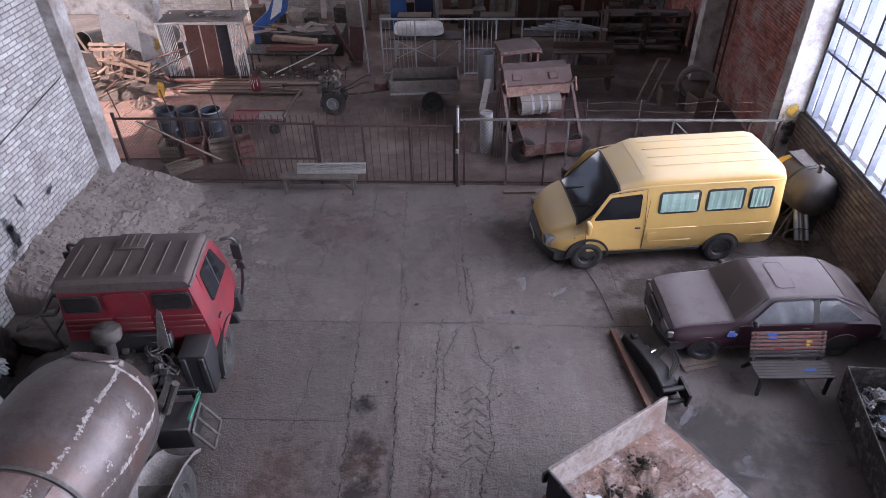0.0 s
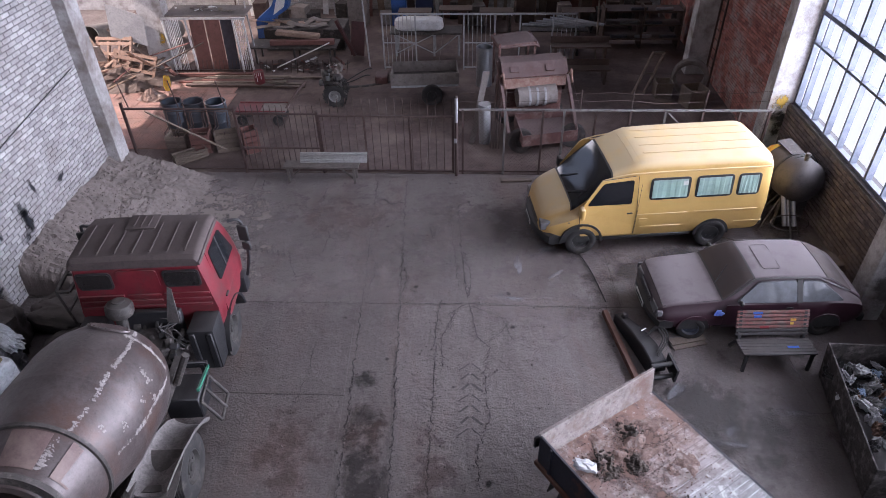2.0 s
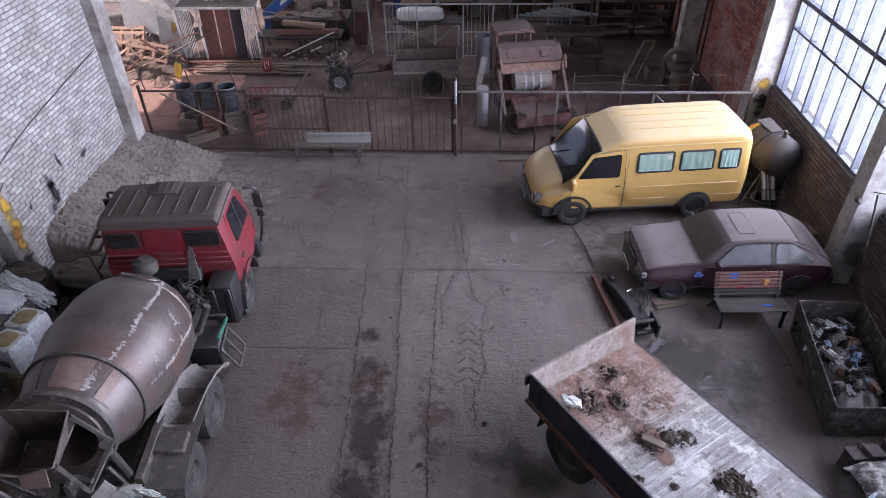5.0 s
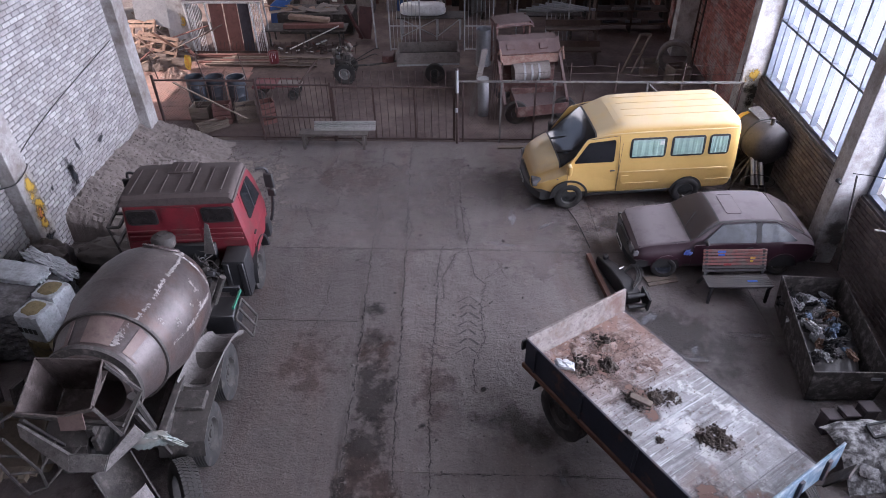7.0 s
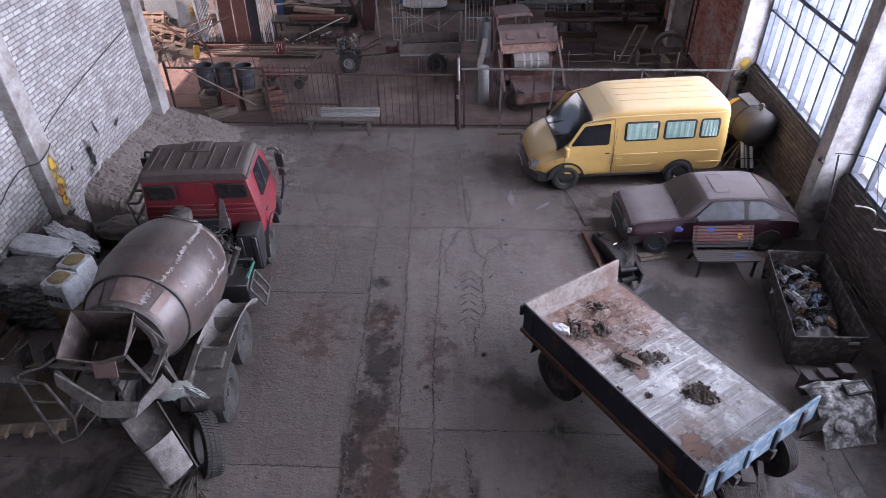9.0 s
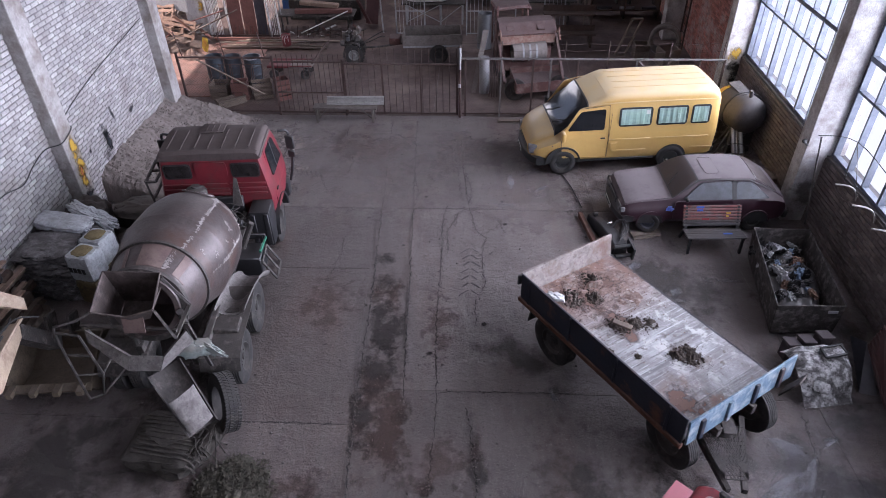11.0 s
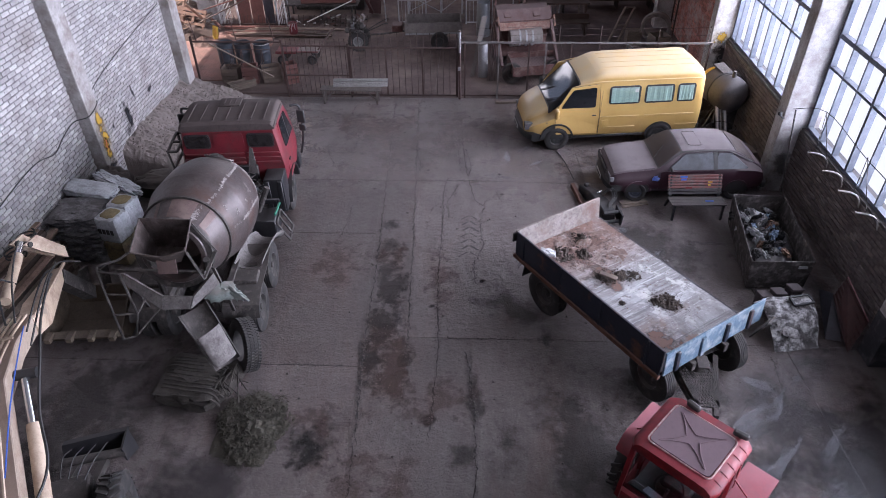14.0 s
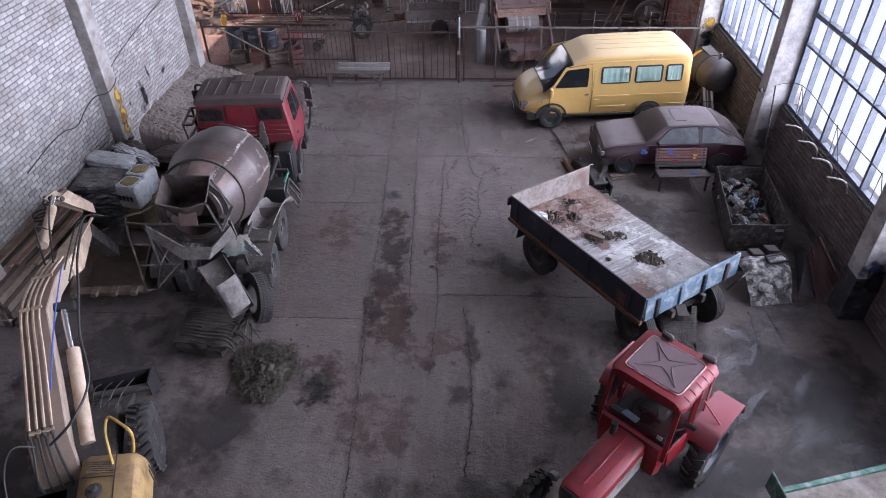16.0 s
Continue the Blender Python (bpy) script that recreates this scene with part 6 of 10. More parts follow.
# ---- red tractor ----
def tractor():
    h = Vector((-0.672, -0.741, 0)).normalized()
    ang = math.degrees(math.atan2(h.y, h.x))
    m = pose(3.75, -1.53, 0, 0, 0, ang)
    v = thing("tractor", m, "red farm tractor with a dusty cab roof and raised fenders", "tractor")

    def low(name, bm, mat, parent, label="", at=None, smooth=True):
        """A part of the squat body: its heights are taken down a little."""
        q = at or Matrix.Identity(4)
        for w in bm.verts:
            p = q @ w.co
            w.co = q.inverted() @ Vector((p.x * 0.96, p.y, p.z * 0.89))
        return part(name, bm, mat, parent, label, at, smooth)
    rf = loft(B(), [ring(x, [(w, z0), (w + 0.02, z0 + 0.06), (w, z0 + 0.12), (w - 0.07, z0 + 0.17), (0.3, z0 + 0.18)]) for x, w, z0 in ((-0.56, 0.5, 2.36), (-0.5, 0.56, 2.36), (0.4, 0.56, 2.36), (0.5, 0.5, 2.34))])
    low("roof", rf, TRACTOR_RED, v)
    rp = slab(B(), [(x, y, 2.54) for x, y in round_poly([(-0.4, -0.4), (0.36, -0.4), (0.36, 0.4), (-0.4, 0.4)], 0.08)], (0, 0, 0.022))
    star = []
    for k in range(4):
        c, q = math.cos(k * math.pi / 2), math.sin(k * math.pi / 2)
        arm = [(u, 0.02 + 0.13 * ((1 - u) / 0.85) ** 2.2) for u in (0.15, 0.25, 0.4, 0.6, 0.8, 0.97)]
        side = [(u, -w) for u, w in arm] + [(1.0, 0.0)] + [(u, w) for u, w in arm[:0:-1]]
        star += [(u * c - w * q, u * q + w * c) for u, w in side]
    edge = [(-0.02 + 0.43 * 0.707 * (px - py), 0.43 * 0.707 * (px + py), 2.565) for px, py in star]
    low("roof_cross", tube(B(), edge + edge[:1], 0.011, 6), TRACTOR_TOP, v, "pressed four-pointed rib")
    rim = [(x, y, 2.55) for x, y in round_poly([(-0.42, -0.42), (0.38, -0.42), (0.38, 0.42), (-0.42, 0.42)], 0.08)]
    low("panel_rim", tube(B(), rim + rim[:1], 0.012, 6), WORN_RIM, v, "pale worn rim of the roof panel")
    for k in range(5):
        low("roof_rib", tube(B(), [(-0.36 + 0.17 * k, 0.46, 2.545), (-0.36 + 0.17 * k, 0.53, 2.51), (-0.36 + 0.17 * k, 0.585, 2.43)], 0.009, 5), TRACTOR_RED, v)
    low("roof_panel", rp, TRACTOR_TOP, v, "dusty roof panel pressed with a cross")
    for x, y, xb, yb in ((0.46, 0.5, 0.6, 0.52), (0.46, -0.5, 0.6, -0.52), (-0.5, 0.5, -0.5, 0.54), (-0.5, -0.5, -0.5, -0.54), (0.0, 0.54, 0.02, 0.56), (0.0, -0.54, 0.02, -0.56)):
        low("pillar", plank(B(), (x, y, 2.42), (xb, yb, 1.3), 0.06, 0.06), TRACTOR_RED, v)
    low("windscreen", panel(B(), [(0.47, -0.46, 2.34), (0.47, 0.46, 2.34), (0.6, 0.48, 1.6), (0.6, -0.48, 1.6)], 0.012), CAB_GLASS, v)
    low("scuttle", loft(B(), [ring(0.54, [(0.5, 0.9), (0.52, 1.2), (0.52, 1.62), (0.1, 1.63)]), ring(0.66, [(0.46, 0.9), (0.48, 1.2), (0.46, 1.56), (0.1, 1.58)])]), TRACTOR_RED, v)
    for sgn in (1, -1):
        low("side_pane", panel(B(), [(0.42, sgn * 0.52, 2.34), (0.03, sgn * 0.54, 2.34), (0.04, sgn * 0.56, 1.5), (0.54, sgn * 0.53, 1.5)], 0.01), CAB_GLASS, v)
        low("side_pane", panel(B(), [(-0.03, sgn * 0.54, 2.34), (-0.44, sgn * 0.52, 2.34), (-0.44, sgn * 0.55, 1.6), (-0.02, sgn * 0.56, 1.6)], 0.01), CAB_GLASS, v)
        low("door_panel", panel(B(), [(0.55, sgn * 0.54, 1.48), (-0.05, sgn * 0.57, 1.48), (-0.05, sgn * 0.57, 1.0), (0.45, sgn * 0.54, 1.0)], 0.03), TRACTOR_RED, v)
        # fender: a flat top that falls away behind, with a side skirt
        fb = B()
        ow = 0.94
        pts = [(-0.06, 1.26), (-0.2, 1.47), (-0.28, 1.5), (-1.0, 1.5), (-1.06, 1.46), (-1.14, 1.2)]
        loft(fb, [[(x, sgn * 0.52, z - 0.02), (x, sgn * ow, z - 0.02), (x, sgn * (ow + 0.01), z + 0.012), (x, sgn * 0.52, z + 0.012)] for x, z in pts])
        panel(fb, [(x, sgn * 0.53, z) for x, z in pts] + [(-0.8, sgn * 0.53, 0.9), (0.0, sgn * 0.53, 0.9)], 0.02)
        low("fender", fb, FENDER_RED, v, "dusty red fender with sky glare coloured pink on top")
        low("fender_brace", plank(B(), (-0.3, sgn * 0.56, 1.95), (-0.42, sgn * 0.84, 1.52), 0.03, 0.02), TRACTOR_RED, v)
        wheel(v, pose(-0.53, sgn * (ow - 0.16), 0.62, 0, 0, 0 if sgn > 0 else 180), 0.6, 0.3, 0.38, RIM_BLUE, lugs=20, hub=0.12)
        wheel(v, pose(1.87, sgn * 0.7, 0.4, 0, 0, 0 if sgn > 0 else 180), 0.38, 0.2, 0.21, RIM_GREY, lugs=18)
        low("head_lamp", lathe(B(), [(0, 0.02), (0.02, 0.07), (0.08, 0.085), (0.1, 0.08), (0.105, 0.001)], 16), LAMP_GLASS, v, at=pose(1.72, sgn * 0.46, 1.12))
        lb = box(B(), 0.08, 0.19, 0.1, -0.5, 0.4 if sgn > 0 else -0.24, 2.6, 0, 15, 8 * sgn, bevel=0.02)
        rod(lb, (-0.5, 0.4 if sgn > 0 else -0.24, 2.5), (-0.5, 0.4 if sgn > 0 else -0.24, 2.57), 0.02, 8)
        low("work_lamp", lb, BLACK_PL, v)
        if sgn > 0:
            mi = box(B(), 0.05, 0.17, 0.13, 0.36, 0.68, 2.08, 0, 0, 15, bevel=0.025)
            rod(mi, (0.38, 0.66, 2.06), (0.5, 0.52, 1.95), 0.012, 6)
            low("mirror", mi, BLACK_PL, v)
    bo = loft(B(), [ring(x, [(w, z0), (w + 0.01, z0 + 0.2), (w, zt - 0.05), (w - 0.05, zt), (0.1, zt + 0.02)]) for x, w, z0, zt in ((0.66, 0.27, 1.05, 1.5), (1.2, 0.27, 1.0, 1.47), (1.9, 0.26, 0.95, 1.42), (1.96, 0.24, 0.97, 1.38))])
    low("bonnet", bo, TRACTOR_RED, v)
    br = box(B(), 1.1, 0.03, 0.02, 1.25, 0.0, 1.49, 0, 2.5, 0, bevel=0.006)
    low("bonnet_rib", box(B(), 0.9, 0.02, 0.015, 1.25, 0.14, 1.475, 0, 2.5, 0), TRACTOR_RED, v)
    low("bonnet_rib", br, TRACTOR_RED, v)
    low("grille", box(B(), 0.04, 0.42, 0.5, 1.97, 0, 1.12, bevel=0.01), BLACK_STEEL, v)
    for sgn in (1, -1):
        low("bonnet_side", panel(B(), [(0.72, sgn * 0.285, 1.3), (1.9, sgn * 0.275, 1.22), (1.9, sgn * 0.275, 0.95), (0.72, sgn * 0.285, 0.98)], 0.02), SIDE_SCREEN, v, "dull perforated side screen")
        low("screen_lettering", panel(B(), [(1.05, sgn * 0.297, 1.24), (1.35, sgn * 0.294, 1.22), (1.35, sgn * 0.294, 1.18), (1.05, sgn * 0.297, 1.2)], 0.006), TRACTOR_TOP, v)
    eng = box(B(), 1.4, 0.42, 0.5, 1.25, 0, 0.78, bevel=0.04)
    box(eng, 0.9, 0.5, 0.5, 0.1, 0, 0.8, bevel=0.05)
    low("engine", eng, DIRTY_STEEL, v)
    low("front_axle", box(B(), 0.14, 1.3, 0.12, 1.95, 0, 0.45, bevel=0.02), DIRTY_STEEL, v)
    low("rear_axle", rod(B(), (-0.55, -0.7, 0.69), (-0.55, 0.75, 0.69), 0.12, 12), DIRTY_STEEL, v)
    low("exhaust", rod(B(), (0.8, -0.18, 1.45), (0.8, -0.18, 1.75), 0.05, 12), BLACK_STEEL, v)
    low("rear_hood", hull(B(), [(-0.55, 1.25, 1.4, 1.6, 0.4, 0.42, 0.36, 0.06), (-0.85, 1.25, 1.35, 1.5, 0.38, 0.4, 0.34, 0.06)]), TRACTOR_RED, v)
    low("seat", box(B(), 0.4, 0.42, 0.12, -0.15, 0, 1.35, bevel=0.04), BLACK_PL, v)
    low("seat_back", box(B(), 0.1, 0.42, 0.4, -0.36, 0, 1.6, 0, -8, 0, bevel=0.04), BLACK_PL, v)
    low("cab_floor", box(B(), 0.95, 1.0, 0.05, 0.02, 0, 1.15), BLACK_PL, v)
    sw = lathe(B(), [(-0.012, 0.17), (0.012, 0.17), (0.012, 0.195), (-0.012, 0.195)], 24, True)
    low("steering_wheel", sw, BLACK_PL, v, at=pose(0.28, 0, 1.72, 0, -55, 0))
    low("steering_column", rod(B(), (0.5, 0, 1.3), (0.29, 0, 1.71), 0.025), BLACK_PL, v)
    low("paper", panel(B(), [(0.5, -0.25, 1.64), (0.4, -0.22, 1.66), (0.42, 0.02, 1.66), (0.52, 0.0, 1.64)], 0.006), PAPER, v, "blue-white paper lying on the dash")
    low("dashboard", box(B(), 0.16, 0.9, 0.18, 0.48, 0, 1.54, bevel=0.04), BLACK_PL, v)
    low("windscreen_sticker", panel(B(), [(0.6, 0.36, 1.72), (0.6, 0.44, 1.72), (0.588, 0.44, 1.78), (0.588, 0.36, 1.78)], 0.02), GREY_P, v)


CAB_GLASS = glass("tractor_cab_glass", (0.42, 0.46, 0.48), 0.03, 1.35)
PAPER = material("pale_blue_paper", (0.42, 0.48, 0.56), (0.62, 0.66, 0.7), 0.7, scale=14, grime=0.3)
SIDE_SCREEN = material("dull_side_screen", (0.17, 0.155, 0.14), (0.23, 0.21, 0.19), 0.8, scale=5, fine=30)
tractor()


# ---- wheeled excavator ----
def excavator():
    v = wthing("excavator", (-3.9, -2.9, 0), "wheeled excavator with a faded cream boom and yellow engine cover", "excavator")
    d = Vector((-0.42, 0.907, 0)).normalized()
    s = Vector((d.y, -d.x, 0))

    def at(p, side, z):
        return Vector((p[0], p[1], 0)) + s * side + Vector((0, 0, z))
    # boom: a bent box girder
    line = [((-4.08, -3.38), 1.75, 0.52, 0.4), ((-4.3, -2.98), 2.25, 0.48, 0.42), ((-4.61, -2.24), 2.72, 0.4, 0.4), ((-4.95, -1.55), 3.0, 0.31, 0.36), ((-5.14, -0.9), 3.02, 0.28, 0.34), ((-5.28, -0.33), 2.92, 0.26, 0.32), ((-5.42, 0.12), 2.74, 0.26, 0.3)]
    bm = loft(B(), [[at(p, -w / 2, z), at(p, w / 2, z), at(p, w / 2 - 0.03, z - h), at(p, -w / 2 + 0.03, z - h)] for p, z, w, h in line])
    bmesh.ops.bevel(bm, geom=bm.edges[:], offset=0.015, segments=1, affect="EDGES")
    boom = wpart("boom", bm, BOOM_CREAM, v, "faded cream bent boom brown with dirt on top", smooth=False)
    for k, off in enumerate((-0.14, -0.06, 0.02, 0.1)):
        pipe = [at(p, off * (0.6 + w) - 0.02, z + 0.045) for p, z, w, h in line[:6]]
        mid = []
        for a, b2 in zip(pipe, pipe[1:]):
            mid += [a, a.lerp(b2, 0.5)]
        ob = wpart("hydraulic_pipe", tube(B(), smooth_line(pipe[1:], 4), 0.019, 6), CREAM, v, "cream hydraulic pipe on the boom")
        p0 = pipe[1]
        wpart("pipe_fitting", rod(B(), p0 - (pipe[2] - p0).normalized() * 0.06, p0 + (pipe[2] - p0).normalized() * 0.05, 0.028, 8), DIRTY_STEEL, v)
        e0 = at((-3.98, -3.45), off, 1.7)
        wpart("hose", tube(B(), smooth_line([p0, p0.lerp(pipe[0], 0.4) + Vector((0, 0, 0.06)), pipe[0] + s * 0.03 * (k - 1.5), e0], 4), 0.016, 6), HOSE, v, "black hydraulic hose")
    for i in (1, 3, 4):
        p, z, w, h = line[i]
        for o in (-0.1, 0.05):
            wpart("pipe_clamp", box_at(B(), at(p, o, z + 0.06), d, 0.05, 0.13, 0.03), CREAM, v)
    # stick with its white-edged side plates
    E0, E1 = Vector((-5.32, -0.15, 2.72)), Vector((-5.98, 1.45, 2.25))
    bm = B()
    sec = []
    for f, w, h in ((-0.12, 0.2, 0.3), (0.15, 0.24, 0.46), (0.5, 0.2, 0.36), (1.0, 0.15, 0.22)):
        p = E0.lerp(E1, f)
        sec.append([p - s * w / 2 + Vector((0, 0, h * 0.4)), p + s * w / 2 + Vector((0, 0, h * 0.4)), p + s * w / 2 - Vector((0, 0, h * 0.6)), p - s * w / 2 - Vector((0, 0, h * 0.6))])
    loft(bm, sec)
    wpart("stick", bm, CREAM, v, "tapered cream dipper stick", smooth=False)
    wpart("stick_rib", tube(B(), [E0.lerp(E1, f) + s * 0.15 + Vector((0, 0, 0.16)) for f in (0, 0.4, 0.75, 1.0)], 0.03), CREAM, v)
    # lower part of the stick, hanging into the dark
    bm = B()
    box_between(bm, (-5.98, 1.4, 2.2), (-6.3, 2.35, 1.0), 0.22, 0.24)
    wpart("stick_end", bm, DIRTY_STEEL, v)
    # bucket ram and linkage beyond the elbow
    wpart("bucket_ram", rod(B(), (-5.62, -0.1, 3.02), (-6.05, 0.95, 3.0), 0.075, 14), CREAM, v, "cream hydraulic ram")
    wpart("ram_rod", rod(B(), (-6.05, 0.95, 3.0), (-6.2, 1.3, 2.98), 0.04, 12), CHROME, v, "bright ram rod")
    for dx in (0.0, -0.24):
        wpart("linkage", panel(B(), [(-6.12 + dx, 1.22, 3.0), (-6.08 + dx, 1.5, 3.0), (-5.98 + dx, 1.85, 2.5), (-5.92 + dx, 1.75, 2.35), (-6.02 + dx, 1.42, 2.72)], 0.045), CREAM, v, "worn cream linkage plate")
    wpart("linkage_pin", rod(B(), (-6.42, 1.34, 2.94), (-6.06, 1.3, 2.96), 0.045, 12), DIRTY_STEEL, v)
    # lifting ram on the right-hand side of the boom
    wpart("lift_ram", rod(B(), (-3.97, -2.82, 1.85), (-4.48, -1.76, 2.5), 0.09, 14), CREAM, v, "cream lifting ram")
    wpart("ram_rod", rod(B(), (-4.5, -1.76, 2.5), (-4.76, -1.28, 2.78), 0.045, 12), CHROME, v, "bright ram rod")
    wpart("ram_eye", rod(B(), (-4.92, -1.26, 2.8), (-4.64, -1.18, 2.8), 0.07, 14), BLACK_STEEL, v)
    # hoses
    hs = [[(-4.1, -3.2, 2.32), (-3.8, -3.0, 2.6), (-3.8, -2.5, 2.75), (-4.15, -1.9, 2.95), (-4.45, -1.2, 3.15), (-4.75, -0.6, 3.2), (-5.1, 0.2, 3.15), (-5.35, 0.6, 2.95)],
          [(-4.25, -3.25, 2.35), (-4.4, -3.4, 2.5), (-4.5, -3.6, 2.2), (-4.4, -3.9, 1.8)],
          [(-5.3, -0.6, 3.05), (-5.55, -0.2, 3.3), (-5.75, 0.1, 3.25), (-5.7, 0.3, 3.0)],
          [(-5.2, -0.55, 3.05), (-5.4, -0.1, 3.3), (-5.62, 0.25, 3.25), (-5.95, 0.8, 3.15), (-6.15, 1.2, 3.1)],
          [(-4.95, -0.7, 3.05), (-5.05, -0.2, 3.2), (-5.3, 0.4, 3.1), (-5.55, 0.9, 2.8), (-5.8, 1.3, 2.6)],
          [(-4.75, -0.95, 3.05), (-4.9, -0.3, 3.25), (-5.25, 0.5, 3.1), (-5.6, 1.2, 2.7), (-5.5, 1.45, 2.5)]]
    for k, p in enumerate(hs):
        wpart("hose", tube(B(), smooth_line(p), 0.014 if k else 0.018, 6), HOSE, v, "black hydraulic hose")
    wpart("blue_hose", tube(B(), smooth_line([(-4.3, -2.6, 2.62), (-4.5, -1.9, 2.98), (-4.75, -1.2, 3.12), (-4.95, -0.7, 3.15)]), 0.009, 5), PAINT_BLUE, v, "thin bright blue hose")
    # slewing deck, engine cover and counter-weight side
    wpart("deck", box(B(), 1.9, 2.4, 0.2, -3.75, -4.35, 1.12, 0, 0, 23, bevel=0.03), DIRTY_STEEL, v)
    fl, fr, bk = Vector((-3.96, -2.95, 0)), Vector((-3.25, -2.85, 0)), Vector((0.34, -0.94, 0))
    hs2 = []
    for k, z in ((0.0, 1.62), (0.05, 1.8), (0.16, 1.9), (0.6, 1.92), (1.8, 1.92)):
        a, b2 = fl + bk * k, fr + bk * k
        hs2.append([a + Vector((0, 0, 1.22)), b2 + Vector((0, 0, 1.22)), b2 + Vector((0.02, 0, z - 0.12)), b2.lerp(a, 0.06) + Vector((0, 0, z - 0.02)), b2.lerp(a, 0.16) + Vector((0, 0, z)), a.lerp(b2, 0.1) + Vector((0, 0, z)), a + Vector((0, 0, z - 0.05))])
    hood = loft(B(), hs2)
    hd = wpart("engine_cover", hood, MACHINE_Y, v, "machine-yellow engine cover")
    wpart("cover_seam", panel(B(), [fl.lerp(fr, f) + bk * k + Vector((0, 0, 1.925)) for f, k in ((0.62, 0.1), (0.64, 0.1), (0.64, 1.7), (0.62, 1.7))], 0.004), BLACK_PL, v)
    wpart("cover_seam", panel(B(), [fl.lerp(fr, f) + bk * k + Vector((0, 0, 1.925)) for f, k in ((0.0, 0.46), (0.62, 0.46), (0.62, 0.475), (0.0, 0.475))], 0.004), BLACK_PL, v)
    bm = B()
    for k in range(6):
        box(bm, 0.34, 0.02, 0.012, -3.62 + 0.013 * k, -3.14 - 0.03 * k, 1.926, 0, 0, 4)
    wpart("vent_grille", bm, DIRTY_YELLOW, v)
    for k in range(3):
        wpart("side_louvre", box(B(), 0.012, 0.012, 0.3, -3.1 + 0.03 * k, -2.99 - 0.07 * k, 1.62), BLACK_PL, v)
    kn = lathe(B(), [(0, 0.1), (0.03, 0.1), (0.04, 0.05), (0.1, 0.045), (0.1, 0.001)], 16)
    place(kn, pose(-3.5, -3.56, 1.93, 0, -90, 0))
    wpart("filler_cap", kn, BLACK_PL, v)
    wpart("handrail", tube(B(), smooth_line([(-3.45, -3.17, 1.92), (-3.52, -3.04, 2.05), (-3.59, -2.89, 2.20), (-3.59, -2.74, 2.30), (-3.41, -2.81, 2.30), (-3.24, -2.90, 2.22), (-3.25, -2.95, 2.00), (-3.28, -2.96, 1.90)]), 0.02, 8), HANDRAIL, v, "bent yellow handrail")
    wpart("rear_cover", box(B(), 1.2, 1.2, 0.5, -4.3, -4.15, 1.5, 0, 0, 20, bevel=0.04), DIRTY_YELLOW, v, "dirt-caked flat machine cover")
    wpart("boom_foot", box(B(), 0.75, 0.7, 0.6, -4.05, -3.4, 1.45, 0, 0, 25, bevel=0.04), BLACK_STEEL, v)
    # undercarriage with a dozer blade ahead of the front axle
    wpart("chassis", box(B(), 0.7, 3.4, 0.36, -4.25, -3.1, 0.72, 0, 0, 20, bevel=0.03), DIRTY_STEEL, v)
    wpart("turntable", rod(B(), (-4.1, -4.2, 0.9), (-4.1, -4.2, 1.1), 0.6, 24), DIRTY_STEEL, v)
    for x, y, a in ((-4.0, -1.78, 22), (-5.25, -2.26, 202), (-3.1, -4.2, 22), (-4.4, -4.7, 202)):
        wwheel(v, pose(x, y, 0.53, 0, 0, a - 90), 0.53, 0.34, 0.27, RIM_DIRT, lugs=24)
    bl = loft(B(), [[(x, y - 0.02, 0.9), (x + 0.02, y + 0.05, 0.92), (x, y - 0.04, 0.62), (x + 0.02, y + 0.06, 0.36), (x - 0.02, y + 0.02, 0.34), (x - 0.02, y - 0.1, 0.62)] for x, y in ((-5.15, -0.95), (-4.75, -0.8), (-4.3, -0.64))])
    wpart("dozer_blade", bl, BLACK_STEEL, v, "rusty black dozer blade")
    wpart("blade_end", panel(B(), [(-4.3, -0.62, 0.9), (-4.26, -0.95, 0.84), (-4.26, -0.95, 0.55), (-4.3, -0.58, 0.36)], 0.03), BLACK_STEEL, v, "rust-streaked end plate")
    wpart("blade_beam", rod(B(), (-5.1, -1.15, 0.72), (-4.25, -0.9, 0.72), 0.07, 10), DIRTY_STEEL, v)
    for k in range(4):
        wpart("hydraulic_hose", tube(B(), smooth_line([(-5.0 + 0.16 * k, -1.0 + 0.05 * k, 0.85), (-4.95 + 0.16 * k, -1.25, 1.0), (-4.85 + 0.12 * k, -1.55, 0.95)], 3), 0.01, 5), HOSE, v)
    for x in (-4.95, -4.55):
        bm = B()
        box_between(bm, (x, -1.0, 0.62), (x + 0.1, -1.9, 0.72), 0.1, 0.12)
        wpart("blade_arm", bm, DIRTY_STEEL, v)


def box_at(bm, p, d, l, w, h):
    m = Matrix.Translation(p) @ Vector(d).to_track_quat("X", "Z").to_matrix().to_4x4() @ Matrix.Diagonal((l, w, h, 1))
    bmesh.ops.create_cube(bm, size=1.0, matrix=m)
    return bm


excavator()


